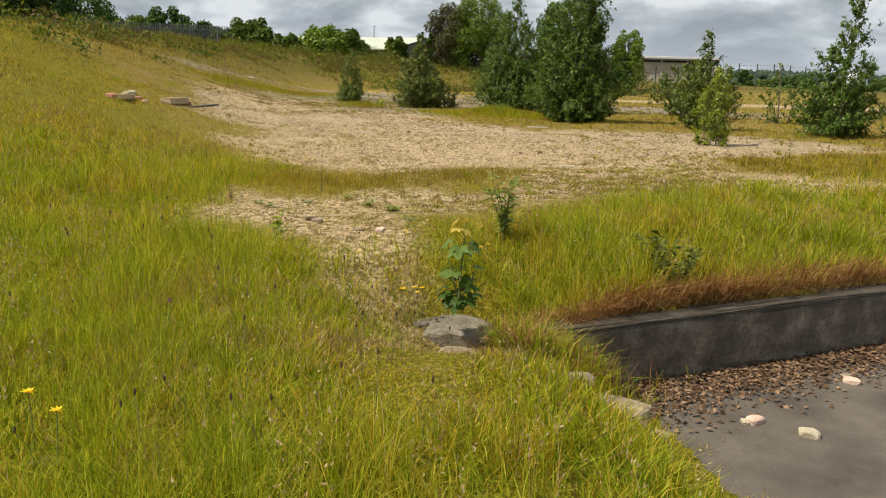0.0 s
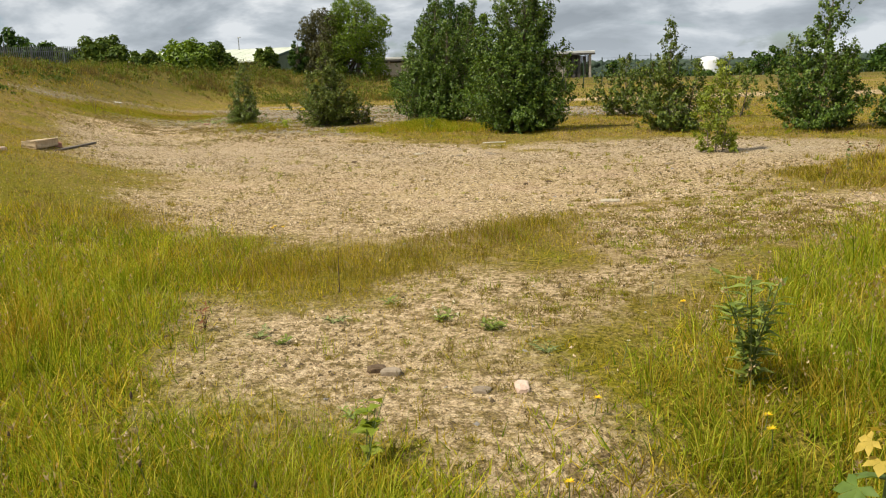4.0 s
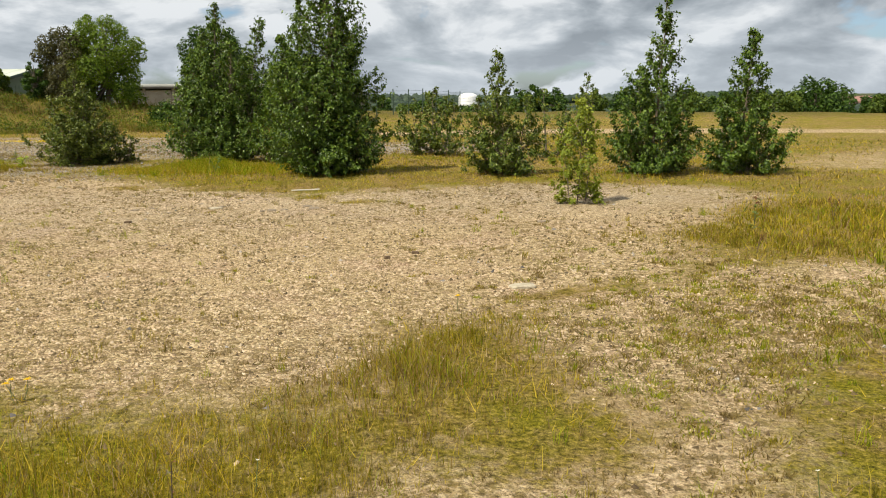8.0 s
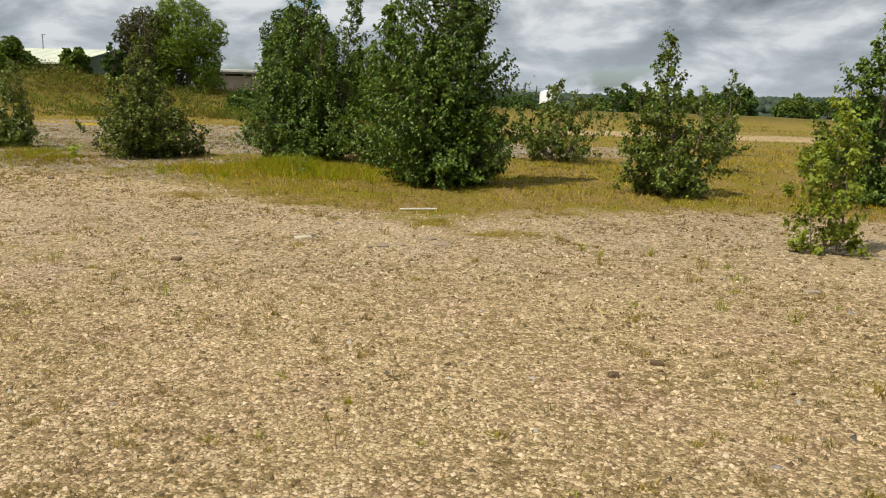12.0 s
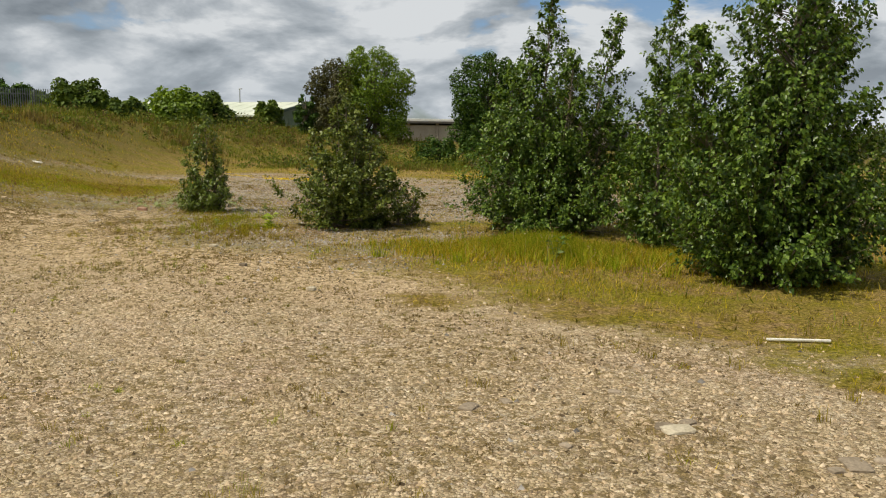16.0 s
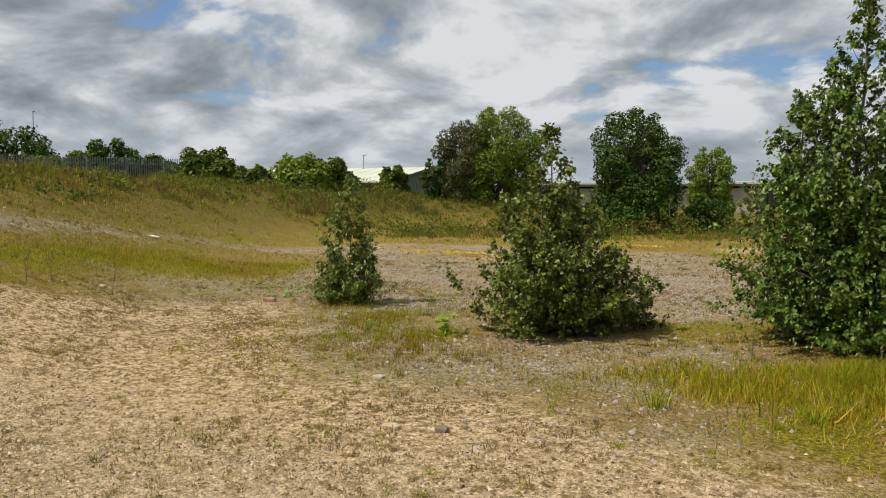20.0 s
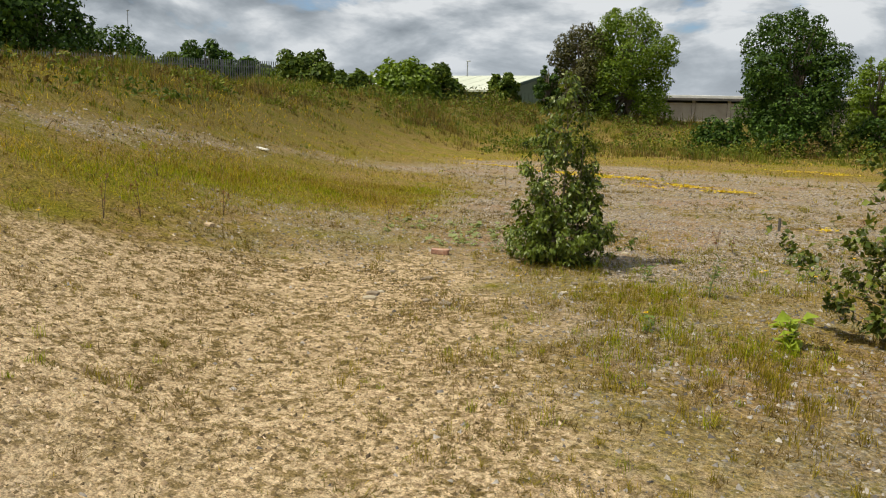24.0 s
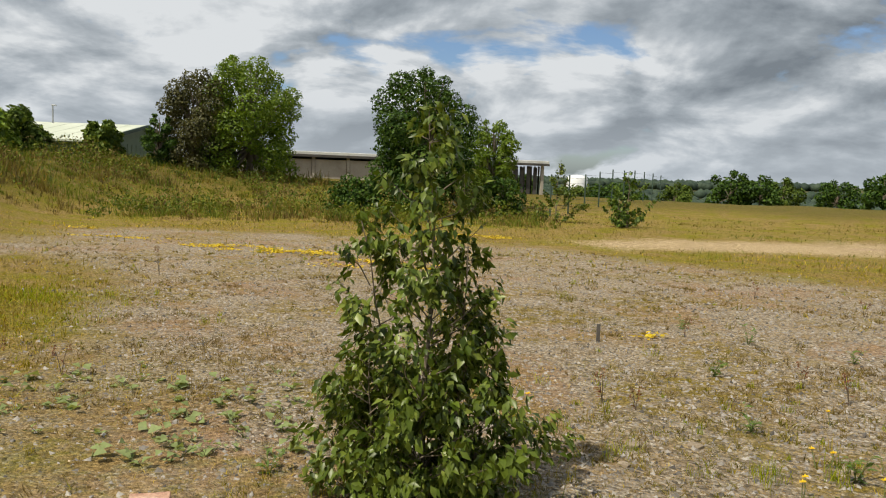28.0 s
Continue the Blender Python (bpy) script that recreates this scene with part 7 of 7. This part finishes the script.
for k, (x, y, s) in enumerate(((-3.21, 11.32, 0.24), (-3.12, 11.42, 0.15), (-2.35, 11.1, 0.26), (-2.2, 11.2, 0.16), (-2.45, 11.0, 0.12), (-4.33, 11.37, 0.2), (-4.15, 11.55, 0.13), (-3.55, 11.9, 0.12), (-1.95, 11.6, 0.22), (-1.8, 11.3, 0.3), (-3.7, 10.9, 0.1))):
    stone(x, y, (s * 0.65, s * 0.45, 0.022), M_GREYSTONE, "flat grey stone embedded in gravel", 10 + k, k * 0.9)
stone(-3.17, 11.29, (0.17, 0.11, 0.03), M_WHITESTONE, "flat pale stone embedded in gravel", 29, 0.5)
stone(-8.38, 15.1, (0.13, 0.09, 0.05), M_SANDSTONE, "small buff stone on sand", 30)
stone(-8.05, 15.2, (0.09, 0.07, 0.05), M_GREYSTONE, "small grey stone on sand", 31)
stone(-9.2, 16.4, (0.10, 0.07, 0.04), M_WHITESTONE, "small pale stone on dry grass", 32)
stone(-15.4, 19.15, (0.11, 0.08, 0.05), M_SANDSTONE, "buff stone at the edge of grass", 33)
stone(-6.7, 14.2, (0.09, 0.07, 0.05), M_WHITESTONE, "small white stone on gravel", 34)
for k in range(26):
    a = g_.random(2)
    x, y = -13.2 + 4.6 * a[0], 18.2 + 4.2 * a[1]
    s = 0.05 + 0.07 * g_.random() ** 2
    stone(x, y, (s, s * 0.75, s * 0.35), M_GREYSTONE if k % 3 else M_WHITESTONE, "loose stone on weedy gravel", 200 + k, k * 1.1)
M_BRICKTONE = material("worn_pink_brick", [(0.3, (0.36, 0.19, 0.13)), (0.5, (0.46, 0.27, 0.19)), (0.75, (0.60, 0.45, 0.36))], scale=14, rough=0.9, bump=0.5, bump_scale=70)
brick = thing("brick", "pale pink broken brick lying on sand", "brick", (-13.32, 20.4, gz(-13.32, 20.4) + 0.028), data=box_mesh("brick", (0.18, 0.085, 0.055), M_BRICKTONE, bevel=0.008, wobble=0.004, seed=3, cuts=1))
brick.rotation_euler = (0.03, 0.02, 0.35)
plank = thing("plank", "thin whitewashed plank lying flat on dry grass", "plank", (-2.31, 13.66, gz(-2.31, 13.66) + 0.02), data=box_mesh("plank", (0.47, 0.03, 0.016), M_WHITEPLANK, bevel=0.004, wobble=0.001, seed=4, cuts=1))
plank.rotation_euler = (0.0, -0.02, 0.15)
stick = thing("plank", "short white plank lying on grey gravel", "plank", (-20.6, 25.55, gz(-20.6, 25.55) + 0.04), data=box_mesh("plank", (0.46, 0.06, 0.03), M_WHITEPLANK, bevel=0.006, wobble=0.001, seed=5, cuts=1))
stick.rotation_euler = (0.0, 0.06, -0.35)
post = thing("stub_post", "short dark stub post in gravel", "post", (-10.65, 25.0, gz(-10.65, 25.0) + 0.08), data=box_mesh("stub_post", (0.035, 0.035, 0.20), M_DARKVOID, bevel=0.006, wobble=0.002, seed=6))


def beam(x, y, length, width, turn, mat, label, z=0.0, tilt=0.0, seed=0):
    me = box_mesh("timber", (length, width, width * 0.55), mat, bevel=0.015, wobble=0.008, seed=seed, cuts=2)
    ob = thing("timber", label, "timber", (x, y, gz(x, y) + width * 0.25 + z), data=me)
    ob.rotation_euler = (0, tilt, turn)


# heap of timber and stones on the rise
beam(-9.15, 7.35, 1.35, 0.20, radians(130), M_SANDSTONE, "rotten brown timber baulk lying in grass", seed=1, tilt=0.04)
beam(-9.75, 9.35, 1.05, 0.26, radians(112), M_SANDSTONE, "pale sawn timber baulk lying in grass", seed=2, tilt=0.03)
beam(-9.85, 10.35, 2.3, 0.07, radians(112), M_DARKWOOD, "long thin dark pole lying on the ground", seed=3, tilt=0.02)
for k, (x, y, s, m) in enumerate(((-8.9, 6.75, 0.26, M_BRICKRED), (-9.0, 6.95, 0.20, M_PINK), (-9.55, 8.05, 0.2, M_BRICKRED), (-10.3, 8.6, 0.24, M_WHITESTONE), (-10.15, 8.3, 0.16, M_WHITESTONE), (-9.9, 9.9, 0.22, M_BRICKRED), (-9.2, 7.9, 0.15, M_PINK))):
    stone(x, y, (s * 0.9, s * 0.7, s * 0.55), m, "broken masonry lump beside old timber", 50 + k, k * 0.8, name="rubble")

# yard: stones, leaf litter and rubbish
for k, (x, y, s, m) in enumerate(((4.38, 0.02, 0.13, M_WHITESTONE), (4.05, 0.06, 0.12, M_PINK), (4.0, 0.02, 0.07, M_WHITESTONE), (4.62, 1.15, 0.12, M_PINK), (4.58, 1.25, 0.09, M_GREYSTONE), (5.0, 0.9, 0.08, M_GREYSTONE))):
    stone(x, y, (s, s * 0.7, s * 0.5), m, "small broken stone on the concrete yard", 80 + k, k, z=YARD_Z)
for k, (x, y, s) in enumerate(((3.34, -0.86, 0.42), (3.58, -0.88, 0.18), (3.10, -0.80, 0.22))):
    stone(x, y, (s, s * 0.45, 0.11), M_STEP, "buff sandstone lump in grass at the yard edge", 90 + k, 0.3 * k, z=gz(x, y))
for k in range(7):
    stone(5.15 + 0.22 * math.sin(k * 2.2), 1.75 + 0.12 * k, (0.13, 0.09, 0.05), M_BLUE if k % 2 else M_LEAFPAPER, "crumpled plastic litter on the yard floor", 120 + k, k, name="litter", z=YARD_Z, category="litter")


def leaf_litter():
    g = np.random.default_rng(66)
    n = 9000
    al = g.random(n) * 6.5 - 0.2
    ou = 0.03 + np.abs(g.normal(0, 0.28, n)) * (1.1 - 0.1 * al.clip(0, 6))
    x, y = WALL_A[0] + al * WALL_DIR[0] + ou * WALL_OUT[0], WALL_A[1] + al * WALL_DIR[1] + ou * WALL_OUT[1]
    z = np.maximum(YARD_Z, land(x, y)) + 0.008 + 0.03 * g.random(n) * np.exp(-ou * 3)
    a = g.random(n) * 6.28
    ax = np.stack([np.cos(a), np.sin(a), 0.2 * g.normal(0, 1, n)], -1)
    v, f = leaf_array(np.stack([x, y, z], -1), ax, unit(np.array([[0, 0, 1.0]]) + g.normal(0, 0.4, (n, 3))), g.uniform(0.02, 0.06, n), g.uniform(0.01, 0.035, n))
    thing("leaf_litter", "brown dead leaves and dirt heaped along the wall", "leaf litter", kind="stuff", data=mesh_np("leaf_litter", v, f, M_LITTER))


M_LITTER = leafy("brown_dead_leaf", (0.065, 0.038, 0.022), (0.150, 0.092, 0.055), (0.290, 0.190, 0.120), 0.85, 0.0, gloss=0.05)
leaf_litter()


def ribwort():
    """Dark plantain heads on thin bare stalks among the meadow grass."""
    g = np.random.default_rng(77)
    done = 0
    while done < 46:
        x, y = g.uniform(-1.6, 3.0), g.uniform(-3.4, 0.2)
        if in_yard(np.array([x]), np.array([y]))[0] or tallness(np.array([x]), np.array([y]))[0] < 0.6:
            continue
        done += 1
        h = g.uniform(0.18, 0.36)
        root = thing("ribwort", "dark brown ribwort head on a thin stalk in grass", "weed", (x, y, gz(x, y) - 0.01), "ribwort in the meadow")
        tip = np.array([g.normal(0, 0.05), g.normal(0, 0.05), h])
        v, f = tubes([[(np.zeros(3), 0.0022), (tip * np.array([0.3, 0.3, 0.6]), 0.0018), (tip, 0.0014)]], 4)
        child("stalk", mesh_np("stalk", v, f, M_GREENSTEM), root)
        up = np.array([0.0, 0.0, 1.0])
        v, f = tubes([[(tip, 0.002), (tip + up * 0.006, 0.0058), (tip + up * 0.020, 0.0062), (tip + up * 0.032, 0.0015)]], 6)
        child("flower_head", mesh_np("flower_head", v, f, M_CLOD, smooth=True), root)


ribwort()
